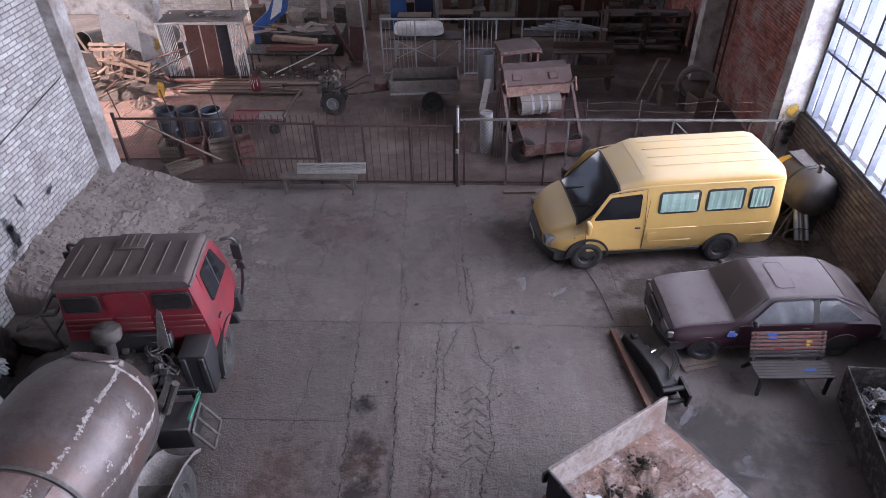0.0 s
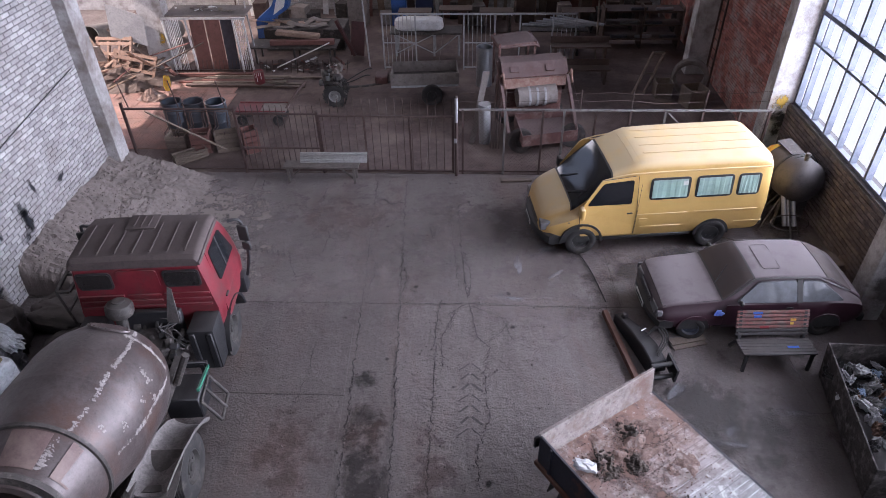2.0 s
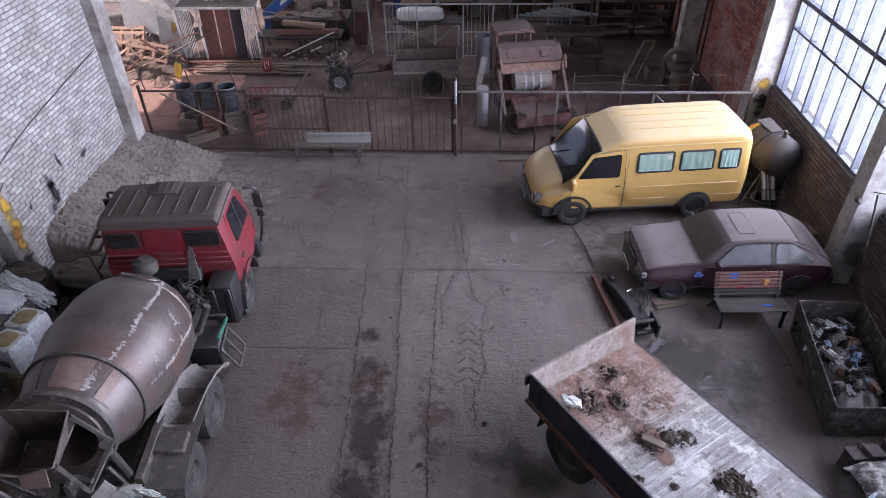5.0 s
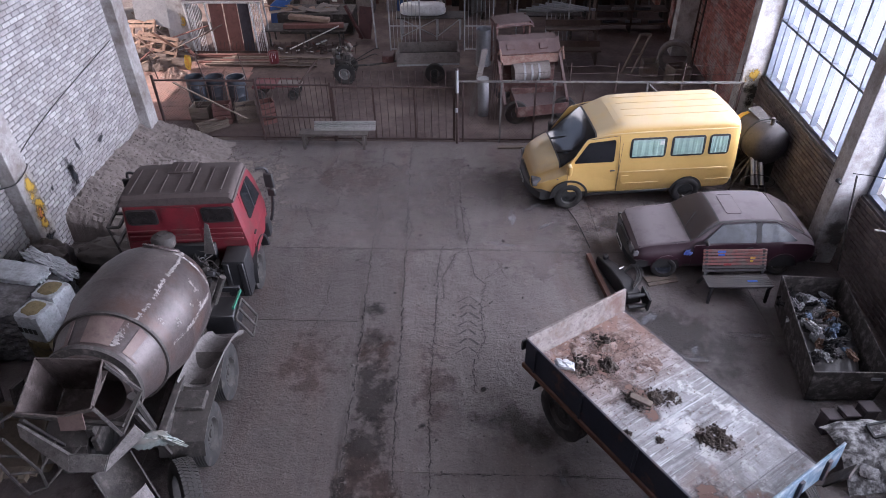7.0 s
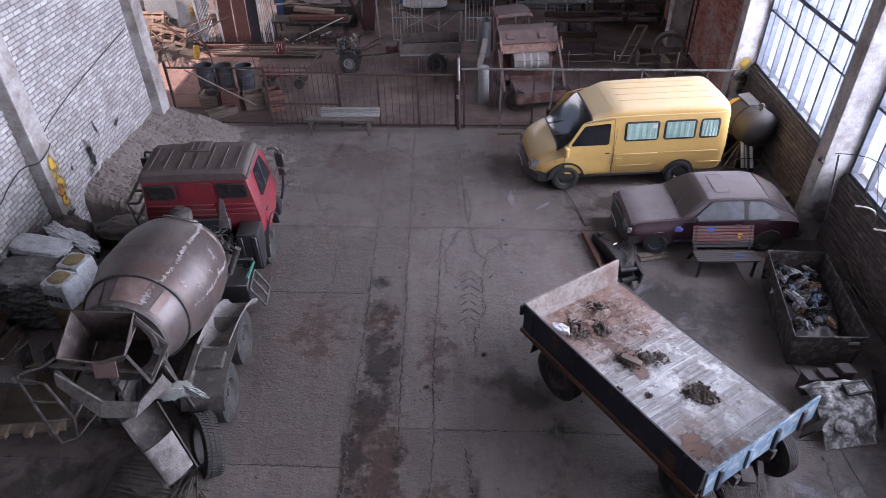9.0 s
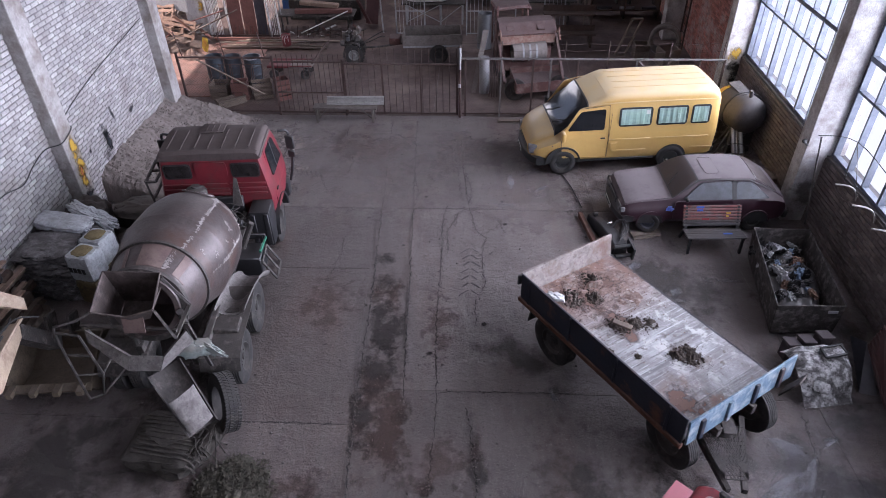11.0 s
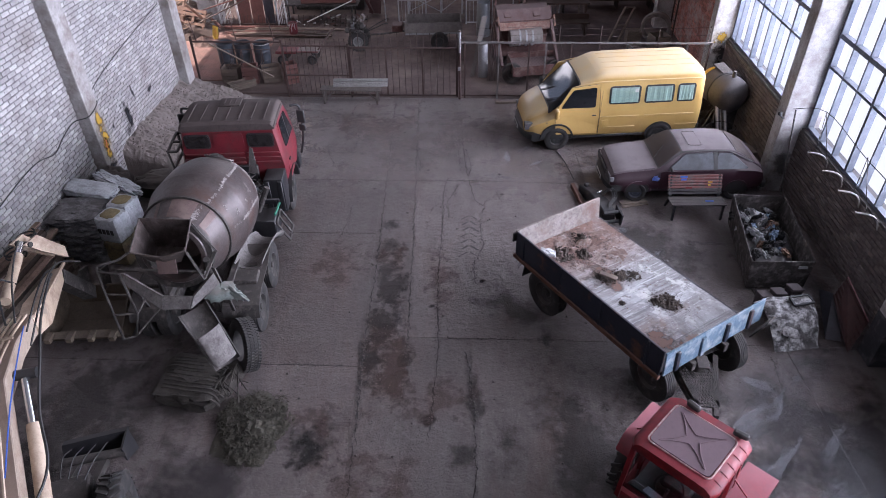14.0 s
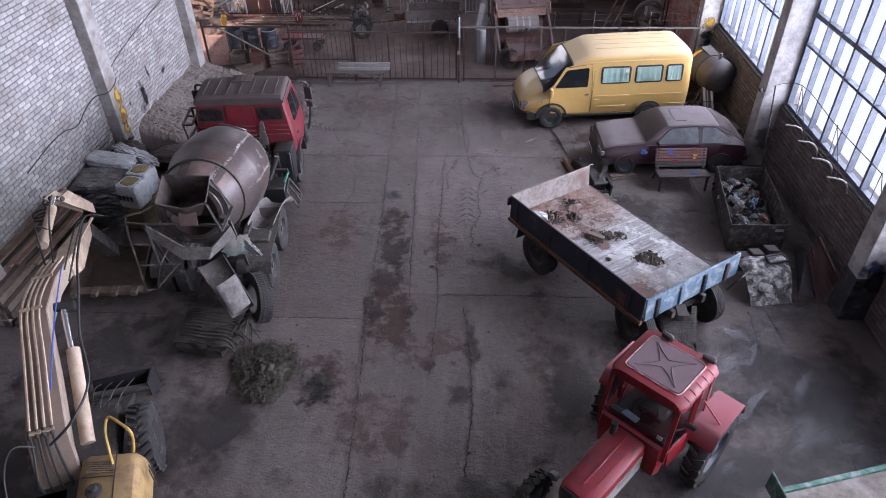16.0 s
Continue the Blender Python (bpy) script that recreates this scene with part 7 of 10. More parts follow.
# ---- digging bucket on the floor ----
def bucket():
    v = wthing("digging_bucket", (-6.45, 2.2, 0), "dirt-brown excavator bucket with teeth, lying on the floor", "bucket")
    m = pose(-6.5, 2.44, 0, 0, 0, 6)
    prof = [(-0.55, 0.32), (-0.35, 0.02), (0.2, 0.0), (0.55, 0.2), (0.62, 0.6), (0.4, 0.75)]
    bm = B()
    for (y0, z0), (y1, z1) in zip(prof, prof[1:]):
        panel(bm, [m @ Vector(p) for p in ((-0.72, y0, z0), (0.72, y0, z0), (0.72, y1, z1), (-0.72, y1, z1))], 0.03)
    wpart("shell", bm, MUDDY_Y, v, smooth=False)
    for sx in (-0.73, 0.73):
        wpart("cheek", panel(B(), [m @ Vector((sx, y, z)) for y, z in prof + [(0.2, 0.72), (-0.5, 0.4)]], 0.03), MUDDY_Y, v, smooth=False)
    wpart("lip", box_m(B(), m @ pose(0, -0.56, 0.33, 20, 0, 0), 1.5, 0.16, 0.05), MUDDY_Y, v)
    for k in range(4):
        bm = loft(B(), [[m @ Vector((x + dx, y, z)) for dx, z in ((-w, 0.3), (w, 0.3), (w, 0.4), (-w, 0.4))] for y, w, x in ((-0.52, 0.06, -0.6 + 0.4 * k), (-0.74, 0.05, -0.6 + 0.4 * k))])
        wpart("tooth", bm, MUDDY_Y, v)
    for sx in (-0.2, 0.2):
        wpart("lug", panel(B(), [m @ Vector((sx, y, z)) for y, z in ((0.3, 0.7), (0.62, 0.6), (0.75, 1.0), (0.45, 1.1))], 0.05), DIRTY_STEEL, v)


def box_m(bm, m, sx, sy, sz):
    bmesh.ops.create_cube(bm, size=1.0, matrix=m @ Matrix.Diagonal((sx, sy, sz, 1)))
    return bm


MUDDY_Y = material("mud_stained_steel", (0.11, 0.085, 0.06), (0.18, 0.14, 0.1), 0.85, scale=4, fine=30, bump=0.4, dust=0.3)
bucket()


# ---- wrapped insulation and tarpaulins by the wall ----
def packs():
    g = "insulation packs by the wall"
    z = 0.0
    for k, (x, y, w, l, h, mt, a) in enumerate(((-7.7, 4.95, 1.15, 1.0, 0.42, WRAP, 4), (-7.72, 4.95, 1.13, 1.0, 0.38, WRAP, -3), (-7.78, 4.98, 1.1, 1.0, 0.36, WRAP, 3))):
        p = pillow(B(), pose(x, y, z + h / 2, 0, 0, a), w, l, h * 1.08, k + 3, 34, 7, 0.05, 0.14)
        tagged(part("insulation_pack", p, mt), "soft insulation pack in dusty plastic wrap", "insulation pack", g)
        z += h
    p = pillow(B(), pose(-7.62, 5.7, 0.55, 0, 0, 5), 1.15, 0.8, 1.1, 9, 34, 9, 0.04, 0.1)
    tagged(part("insulation_pack", p, WRAP), "tall insulation pack in dusty plastic wrap", "insulation pack", g)
    p = pillow(B(), pose(-7.8, 5.62, 1.2, 2, 4, -8), 1.15, 0.5, 0.2, 13, 30, 8, 0.05, 0.1)
    tagged(part("insulation_pack", p, WRAP_W), "flat pack in torn white plastic wrap", "insulation pack", g)
    p = pillow(B(), pose(-7.35, 6.0, 1.12, -8, 12, -18), 1.2, 0.34, 0.26, 17, 30, 3.5, 0.12, 0.3)
    tagged(part("plastic_sheet", p, WRAP_W), "crumpled white plastic sheet on the packs", "plastic sheet", g)
    for k, (x, y) in enumerate(((-6.87, 5.16), (-6.88, 4.62))):
        m = pose(x, y, 0, 0, 0, -12)
        t = thing("wool_bale", m, "upright mineral wool bale in a white printed wrapper", "bale", "mineral wool bales")
        for q in range(2):
            part("wrapper", pillow(B(), pose(0, 0, 0.32 + 0.62 * q), 0.52, 0.5, 0.62, 30 + k + q, 28, 12, 0.015, 0.04), WRAP_W if q else WOOL_WRAP, t)
        part("wool_top", pillow(B(), pose(0, 0, 1.25), 0.36, 0.35, 0.06, 40 + k, 12, 3, 0.08), WOOL, t, "ochre mineral wool in the open end")
        for q in range(4):
            part("print_bar", box(B(), 0.07, 0.01, 0.12, -0.15 + 0.1 * q, -0.285, 0.95, 0, 0, 0), BLACK_PL, t)
    roll = pillow(B(), pose(-7.92, 6.62, 0.5, 0, 0, 12), 0.95, 0.85, 1.15, 50, 26, 3.2, 0.09, 0.03)
    tagged(part("hide_roll", roll, TARP_B), "dark brown dusty roll of hide against the column", "roll")
    for k, (x, y, zz, sx, sy, sz, a) in enumerate(((-6.95, 7.3, 0.27, 1.7, 0.75, 0.55, -8), (-6.5, 6.75, 0.2, 1.2, 0.6, 0.42, 20), (-7.3, 7.75, 0.2, 1.0, 0.5, 0.4, 5))):
        p = pillow(B(), pose(x, y, zz, 0, -4, a), sx, sy, sz, 50 + k, 22, 3.0, 0.1, 0.05)
        tagged(part("tarpaulin", p, TARP), "long dusty tarpaulin bundle coloured dark for the shadow", "tarpaulin", "tarpaulin bundles")
    rnd = random.Random(14)
    for layer, count in enumerate((5, 5, 4, 4, 3, 3, 2)):
        for k in range(count):
            x, zz = -8.32 + 0.125 * k + 0.01 * rnd.random(), 0.08 + 0.16 * layer
            y0 = 1.1 + rnd.uniform(-.2, .5)
            bm = plank(B(), (x, y0, zz), (x + rnd.uniform(-.01, .02), y0 + rnd.uniform(2.6, 3.4), zz), 0.11, 0.15)
            tagged(part("old_plank", bm, (OLD_WOOD, PLANK_B)[(k + layer) % 2], smooth=False), "old brown plank stacked along the wall", "plank", "planks along the wall")
    for k in range(6):
        bm = plank(B(), (-8.34 + 0.11 * k, 1.5 + 0.1 * k, 1.17 - 0.16 * (k // 2) + 0.035), (-8.32 + 0.11 * k, 4.3 - 0.25 * (k % 3), 1.17 - 0.16 * (k // 2) + 0.035), 0.1, 0.04)
        tagged(part("old_plank", bm, NEW_WOOD, smooth=False), "pale board lying askew on the plank stack", "plank", "planks along the wall")
    for k in range(2):
        cp = tube(B(), [(-8.12 + 0.05 * k + 0.17 * math.cos(a), 3.6 - 0.5 * k + 0.2 * math.sin(a), 1.24 + 0.006 * i) for i, a in enumerate([6.28 * j / 14 for j in range(32)])], 0.018, 5)
        tagged(part("cable_coil", cp, HOSE), "coil of black cable hung on the planks", "cable")


TARP_B = material("dark_brown_hide", (0.03, 0.023, 0.021), (0.06, 0.047, 0.042), 0.6, scale=3, fine=20, bump=0.5, dust=0.3)
PLANK_B = material("dark_brown_plank", (0.06, 0.042, 0.034), (0.11, 0.078, 0.062), 0.85, scale=4, fine=50, bump=0.4, vary=0.3)
WOOL_WRAP = material("brown_printed_wrapper", (0.13, 0.1, 0.05), (0.2, 0.16, 0.08), 0.5, scale=8, fine=30, stain=(0.03, 0.03, 0.03), stain_amount=0.4, stain_scale=9)
packs()


# ---- sand, litter and muck ----
def heaps():
    bm, res = B(), 110
    grid = []
    for i in range(res + 1):
        row = []
        for j in range(res + 1):
            x, y = -8.41 + 3.6 * i / res, 8.2 + 4.9 * j / res
            f = (x + 8.41) / 2.5
            edge = min(1, (y - 8.2) / 0.4)
            n = 0.5 * noise.noise(Vector((x * 1.1, y * 1.1, 3))) + 0.3 * noise.noise(Vector((x * 3, y * 3, 5))) + 0.16 * noise.noise(Vector((x * 8, y * 8, 7)))
            h = 0.86 * max(0, 1 - f) ** 1.25 * max(0, edge) ** 0.2 + (0.2 * n + 0.05 * noise.noise(Vector((x * 17, y * 17, 9)))) * max(0.0, min(1, 1.35 - 0.85 * f))
            h -= 0.05 * max(0, f - 0.6)
            row.append(bm.verts.new((x, y, h)))
        grid.append(row)
    for i in range(res):
        for j in range(res):
            bm.faces.new((grid[i][j], grid[i + 1][j], grid[i + 1][j + 1], grid[i][j + 1]))
    rnd = random.Random(3)
    tagged(part("sand_heap", bm, SAND), "pale trodden sand heaped against the brick wall", "sand", kind="stuff")
    bm = B()
    for k in range(900):
        x = -8.3 + 3.2 * rnd.random() ** 1.4
        y = rnd.uniform(8.5, 12.9)
        f = (x + 8.41) / 2.5
        s = rnd.uniform(0.006, 0.026)
        bmesh.ops.create_icosphere(bm, subdivisions=1, radius=s, matrix=Matrix.Translation((x, y, 0.86 * max(0, 1 - f) ** 1.25 + s * 0.3)))
    tagged(part("sand_clods", bm, SAND), "small clods lying on the sand", "clods", kind="stuff")
    # dry litter
    rnd = random.Random(6)
    bm = mound(B(), -2.72, 0.12, -0.01, 0.66, 0.85, 0.13, 7, 34, 1.0, 0.6, 7)
    for k in range(3600):
        a, q = rnd.uniform(0, 6.28), math.sqrt(rnd.random())
        q *= 0.75 + 0.5 * noise.noise(Vector((2 * math.cos(a), 2 * math.sin(a), 4))) + 0.25
        x, y = -2.72 + 0.62 * q * math.cos(a) + 0.1 * q * math.sin(2 * a), 0.12 + 0.78 * q * math.sin(a)
        z = 0.13 * max(0, 1 - q) ** 0.6 + rnd.uniform(0.0, 0.07)
        d = Vector((rnd.gauss(0, 1), rnd.gauss(0, 1), rnd.gauss(0, 0.5))).normalized()
        e = d.cross(Vector((rnd.random(), rnd.random(), 1))).normalized() * rnd.uniform(0.004, 0.02)
        p, l = Vector((x, y, z)), rnd.uniform(0.02, 0.1)
        q4 = [p - d * l / 2, p + e, p + d * l / 2, p - e]
        bm.faces.new([bm.verts.new(w) for w in q4])
    tagged(part("litter_heap", bm, HAY, smooth=False), "heap of dry leaves and plant litter", "litter", kind="stuff")
    # muddy rolled crawler mat
    t = wthing("rubber_mat", (-3.95, 0.95, 0), "muddy ribbed rubber mat bundled on the floor", "mat")
    wpart("body", pillow(B(), pose(-3.93, 0.95, 0.19, 0, 0, -6), 1.25, 1.0, 0.4, 81, 18, 4.5, 0.13), MUD, t)
    for k in range(12):
        y = 0.5 + 0.08 * k
        h = 0.4 * max(0.05, 1 - abs((y - 0.95) / 0.5) ** 4) ** 0.25
        wpart("rib", tube(B(), smooth_line([(-4.53 + rnd.uniform(-.03, .03), y + 0.06, h * 0.5), (-4.38, y + 0.05, h + rnd.uniform(-.02, .02)), (-3.95, y + rnd.uniform(-.02, .02), h + rnd.uniform(0, .025)), (-3.5, y - 0.05, h + rnd.uniform(-.02, .02)), (-3.36 + rnd.uniform(-.04, .03), y - 0.06, h * 0.5)], 3), 0.024, 6), MUD, t)
    wpart("sheet", panel(B(), [(-4.3, 0.95, 0.425), (-3.9, 0.7, 0.42), (-3.5, 0.95, 0.425), (-3.75, 1.3, 0.4), (-4.25, 1.36, 0.38)], 0.02), MUD, t, "scrap of grey sheet on the mat")
    wpart("roll", rod(B(), (-3.4, 0.75, 0.2), (-3.25, 1.3, 0.2), 0.17, 14), MUD, t)
    for k in range(9):
        wpart("cord", tube(B(), smooth_line([(-3.4 + rnd.uniform(-.2, .2), 0.5 + rnd.uniform(0, .8), 0.34), (-3.3 + rnd.uniform(-.2, .2), 0.6 + rnd.uniform(0, .6), 0.42), (-3.2 + rnd.uniform(-.1, .2), 0.5 + rnd.uniform(0, .9), 0.1)], 3), 0.012, 5), MUD, t)
    # leaning spare tyre behind the mixer
    sp = wthing("spare_tyre", (-3.3, 1.85, 0), "worn lorry tyre leaning against the mixer", "tyre")
    w_ = wheel(sp, pose(0.12, -0.28, 0.5, 17, 0, 126), 0.5, 0.28, 0.28, RIM_BLACK, lugs=52)
    for o in list(w_.children):
        if o.name.startswith("rim"):
            bpy.data.objects.remove(o)


heaps()


# ---- things along the right-hand wall ----
def right_side():
    # cylindrical tank on its stand, behind the minibus
    v = wthing("steel_tank", (8.1, 12.5, 0), "dusty horizontal steel tank with a yellow smear", "tank")
    tm = pose(7.98, 12.3, 1.12, 0, 0, -76)
    bm = lathe(B(), [(-0.02, 0.001), (0.02, 0.26), (0.08, 0.42), (0.18, 0.49), (0.26, 0.51), (1.15, 0.51), (1.23, 0.49), (1.33, 0.42), (1.39, 0.26), (1.43, 0.001)], 32)
    place(bm, tm)
    wpart("shell", bm, TANK_K, v)
    wpart("hatch", panel(B(), [tm @ Vector(p) for p in ((0.2, -0.16, 0.57), (0.75, -0.14, 0.5), (0.77, 0.14, 0.52), (0.22, 0.16, 0.6))], 0.02), DIRTY_STEEL, v, "bent dusty hatch plate")
    for k in range(2):
        bm = lathe(B(), [(0.75 + 0.1 * k, 0.512), (0.75 + 0.1 * k, 0.532), (0.79 + 0.1 * k, 0.532), (0.79 + 0.1 * k, 0.512)], 32, True)
        place(bm, tm @ pose(0, 0, 0, 0, 0, 4 * k))
        wpart("strap", bm, HOSE, v, "black hose round the tank")
    for sx in (0.3, 1.1):
        p = tm @ Vector((sx, 0, 0))
        wpart("saddle", box(B(), 0.1, 0.7, 0.8, p.x, p.y, 0.4, 0, 0, -76, bevel=0.01), DIRTY_STEEL, v)
    p = tm @ Vector((1.05, 0, 0.48))
    wpart("valve", rod(B(), p, p + Vector((0, 0, 0.2)), 0.05, 10), DIRTY_STEEL, v)
    bm = lathe(B(), [(0.1, 0.45), (0.14, 0.475), (0.2, 0.505), (0.32, 0.517)], 48)
    bmesh.ops.delete(bm, geom=[f for f in bm.faces if len(f.verts) > 4 or not (-0.4 < f.calc_center_median().y < -0.16 and f.calc_center_median().z > 0.15)], context="FACES")
    bmesh.ops.solidify(bm, geom=bm.faces[:], thickness=-0.006)
    place(bm, tm)
    wpart("yellow_smear", bm, PAINT_YELLOW, v, "smear of yellow paint")
    # tripod with steel tubes
    v = wthing("tube_stand", (8.0, 10.75, 0), "tripod stand of steel tubes behind the minibus", "stand")
    top = Vector((7.98, 11.15, 1.02))
    for p in ((7.45, 10.85, 0), (8.35, 10.65, 0), (7.7, 11.6, 0), (8.1, 10.5, 0)):
        wpart("leg", rod(B(), top, p, 0.02), DIRTY_STEEL, v)
    for k in range(3):
        wpart("tube", rod(B(), (7.88 + 0.1 * k, 11.2, 1.05), (7.95 + 0.11 * k, 10.7, 0.25), 0.05 - 0.008 * (k % 2), 14), GALV, v, "bright steel tube")
    wpart("hoop", tube(B(), [(8.0 + 0.42 * math.cos(a), 10.62 + 0.16 * math.sin(a), 0.4 + 0.1 * math.sin(a)) for a in [6.28 * k / 20 for k in range(21)]], 0.012, 5), DIRTY_STEEL, v)
    # boxes by the column
    bm = box(B(), 0.5, 0.5, 0.5, 8.2, 9.2, 0.25, 0, 0, 12, bevel=0.02)
    tagged(part("wooden_crate", bm, OLD_WOOD), "dusty wooden crate beside the column", "crate")
    # pale hooks over the apron, with the wire above
    for k in range(4):
        y = 6.35 - 0.78 * k
        bm = tube(B(), smooth_line([(8.78, y - 0.04, 1.62), (8.74, y - 0.03, 1.76), (8.66, y, 1.88), (8.52, y + 0.04, 1.93), (8.32, y + 0.1, 1.93)], 4), 0.019, 6)
        ob = part("wall_hook", bm, HOOK)
        tagged(ob, "pale bent pipe hook fixed to the brick apron", "hook", "wall hooks")
    v = wthing("cable_line", (8.4, 4.6, 1.6), "thin cable strung on brackets along the windows", "cable")
    wpart("cable", tube(B(), smooth_line([(8.42, 7.85, 2.3), (8.3, 6.26, 2.99), (8.3, 4.4, 2.93), (8.3, 2.55, 2.95)], 5), 0.008, 5), HOSE, v)
    for y in (6.26, 4.4, 2.55):
        for dy in (0.25, -0.35):
            wpart("stay", rod(B(), (8.3, y, 2.97), (8.72, y + dy + 0.35, 1.75), 0.008, 5), DIRTY_STEEL, v)
    v = wthing("wall_bracket", (8.3, 7.75, 2.1), "black hooked bracket on the column", "bracket")
    wpart("arm", tube(B(), [(8.28, 7.87, 2.05), (8.1, 7.6, 2.2), (8.0, 7.55, 2.3)], 0.02, 6), BLACK_STEEL, v)
    wpart("claw", box(B(), 0.1, 0.08, 0.08, 8.0, 7.55, 2.32, 0, 0, 30, bevel=0.02), BLACK_STEEL, v)
    wpart("pole", rod(B(), (8.35, 7.6, 2.4), (8.3, 6.9, 0.6), 0.018, 6), DIRTY_STEEL, v)
    # grimy vehicle cover with a roof hatch, slumped on the floor
    v = wthing("cab_shell", (7.05, 2.6, 0), "slumped vehicle cover panel streaked with white grime", "panel")
    bm, n = B(), 26
    rows = []
    for i in range(n + 1):
        f = i / n
        prof = ((0.0, 3.16, 0.5), (0.12, 3.06, 0.6), (0.3, 2.85, 0.66), (0.5, 2.6, 0.58), (0.7, 2.42, 0.38), (0.88, 2.3, 0.12), (1.0, 2.18, 0.03))
        y = float(np.interp(f, [p[0] for p in prof], [p[1] for p in prof]))
        z = float(np.interp(f, [p[0] for p in prof], [p[2] for p in prof]))
        row = []
        for j in range(n + 1):
            g = j / n
            nn = noise.noise(Vector((f * 4, g * 5, 2))) + 0.5 * noise.noise(Vector((f * 11, g * 12, 5)))
            edge = abs(2 * g - 1) ** 4
            x = 6.5 + 1.06 * g + 0.2 * f * (1 - g) + 0.02 * nn
            row.append(bm.verts.new((x, y + 0.14 * g + 0.02 * nn, max(0.02, z * (1 - 0.2 * edge) + 0.028 * nn))))
        rows.append(row)
    for i in range(n):
        for j in range(n):
            bm.faces.new((rows[i][j], rows[i + 1][j], rows[i + 1][j + 1], rows[i][j + 1]))
    bmesh.ops.solidify(bm, geom=bm.faces[:], thickness=0.03)
    wpart("cover", bm, SHEET_W, v, "white-streaked padded cover")
    hr = B()
    for a, b2 in (((7.06, 2.98), (7.44, 3.08)), ((7.44, 3.08), (7.46, 2.86)), ((7.46, 2.86), (7.07, 2.76)), ((7.07, 2.76), (7.06, 2.98))):
        box_between(hr, (*a, 0.7), (*b2, 0.7), 0.035, 0.04)
    wpart("hatch_frame", hr, RIM_BLACK, v, "black rectangular hatch frame")
    wpart("hatch_pane", slab(B(), [(7.08, 2.97, 0.69), (7.42, 3.05, 0.69), (7.44, 2.87, 0.69), (7.09, 2.78, 0.69)], (0, 0, 0.012)), SHEET_W, v)
    for k, (x, y, mt) in enumerate(((6.82, 3.42, CASE), (7.08, 3.44, CASE), (7.4, 3.5, CASE))):
        bm = box(B(), 0.26, 0.26, 0.04, x, y, 0.4 + 0.06 * k, -8, 4, 8, bevel=0.012)
        box(bm, 0.24, 0.22, 0.36 + 0.06 * k, x, y, 0.2 + 0.03 * k, 0, 0, 8, bevel=0.01)
        tagged(part("metal_case", bm, mt), "dusty dark metal case beside the cover", "case", "metal cases")
    bm = pillow(B(), pose(6.95, 2.38, 0.36, 45, 0, -20), 0.26, 0.2, 0.06, 5, 8, 4, 0.1)
    tagged(part("rubber_pad", bm, SHEET_W), "loose grimy pad on the cover", "pad")
    # dark red ribbed sheet and a blue-grey one, propped against each other by the column
    ca, cb, cc, cd = Vector((8.16, 3.28, 1.0)), Vector((8.5, 2.68, 0.4)), Vector((8.04, 2.22, 0.02)), Vector((8.0, 3.2, 0.56))
    v = wthing("ribbed_sheet", (8.15, 2.8, 0), "dark red ribbed sheet propped up by the column", "sheet")
    wpart("panel", panel(B(), [ca, cb, cc, cd], 0.02), DARK_RED, v, smooth=False)
    for k in range(6):
        f = (k + 0.5) / 6
        bm = B()
        box_between(bm, cd.lerp(ca, f) + Vector((-0.012, -0.004, 0.016)), cc.lerp(cb, f) + Vector((-0.012, -0.004, 0.016)), 0.03, 0.02)
        wpart("rib", bm, DARK_RED, v, smooth=False)
    wpart("edge", rod(B(), ca, cb, 0.014, 6), WORN_RIM, v, "bare worn edge")
    ob = part("metal_sheet", panel(B(), [(7.99, 3.68, 0.34), (8.04, 3.3, 0.56), (8.05, 2.5, 0.04), (7.78, 2.58, 0.02)], 0.015), BLUE_GREY, smooth=False)
    tagged(ob, "smooth blue-grey metal sheet leaning on the ribbed one", "sheet")
    # platform edge of a green trolley at the near end
    v = wthing("flat_trolley", (6.3, -2.9, 0), "green-edged flat trolley with a dusty brown deck", "trolley")
    wpart("deck", box(B(), 2.0, 1.4, 0.06, 6.55, -2.92, 0.83, 0, 0, 15.4, bevel=0.008), TROLLEY, v)
    wpart("edge", box(B(), 2.05, 0.08, 0.12, 6.37, -2.25, 0.84, 0, 0, 15.4, bevel=0.012), GREEN_W, v, "worn green edge rail")
    wpart("end_post", box(B(), 0.03, 0.6, 0.36, 5.3, -2.66, 0.92, 0, 0, 7, bevel=0.01), GREEN_W, v)
    for x, y in ((5.6, -2.5), (7.2, -2.3), (5.7, -3.3), (7.3, -3.1)):
        wpart("leg", box(B(), 0.08, 0.08, 0.8, x, y, 0.4), DIRTY_STEEL, v)
    # black loader arm and a rusty beam on the floor
    v = wthing("loader_arm", (4.1, 6.9, 0), "black hydraulic loader arm lying on the floor", "machine part")
    bm = B()
    sec = []
    for p, w, h in (((3.74, 7.75, 0.0), 0.09, 0.22), ((3.96, 7.2, 0.0), 0.15, 0.34), ((4.12, 6.75, 0.0), 0.18, 0.36), ((4.22, 6.4, 0.0), 0.18, 0.3)):
        x, y, z = p
        sec.append([(x - w, y - 0.1 * w, z + 0.02), (x + w, y + 0.35 * w, z + 0.02), (x + w * 0.8, y + 0.3 * w, z + h), (x - w * 0.8, y - 0.1 * w, z + h)])
    loft(bm, sec)
    bmesh.ops.bevel(bm, geom=bm.edges[:], offset=0.02, segments=1, affect="EDGES")
    wpart("arm", bm, BLACK_STEEL, v, smooth=False)
    wpart("pin", rod(B(), (4.05, 6.28, 0.32), (4.48, 6.38, 0.32), 0.045, 12), BLACK_STEEL, v)
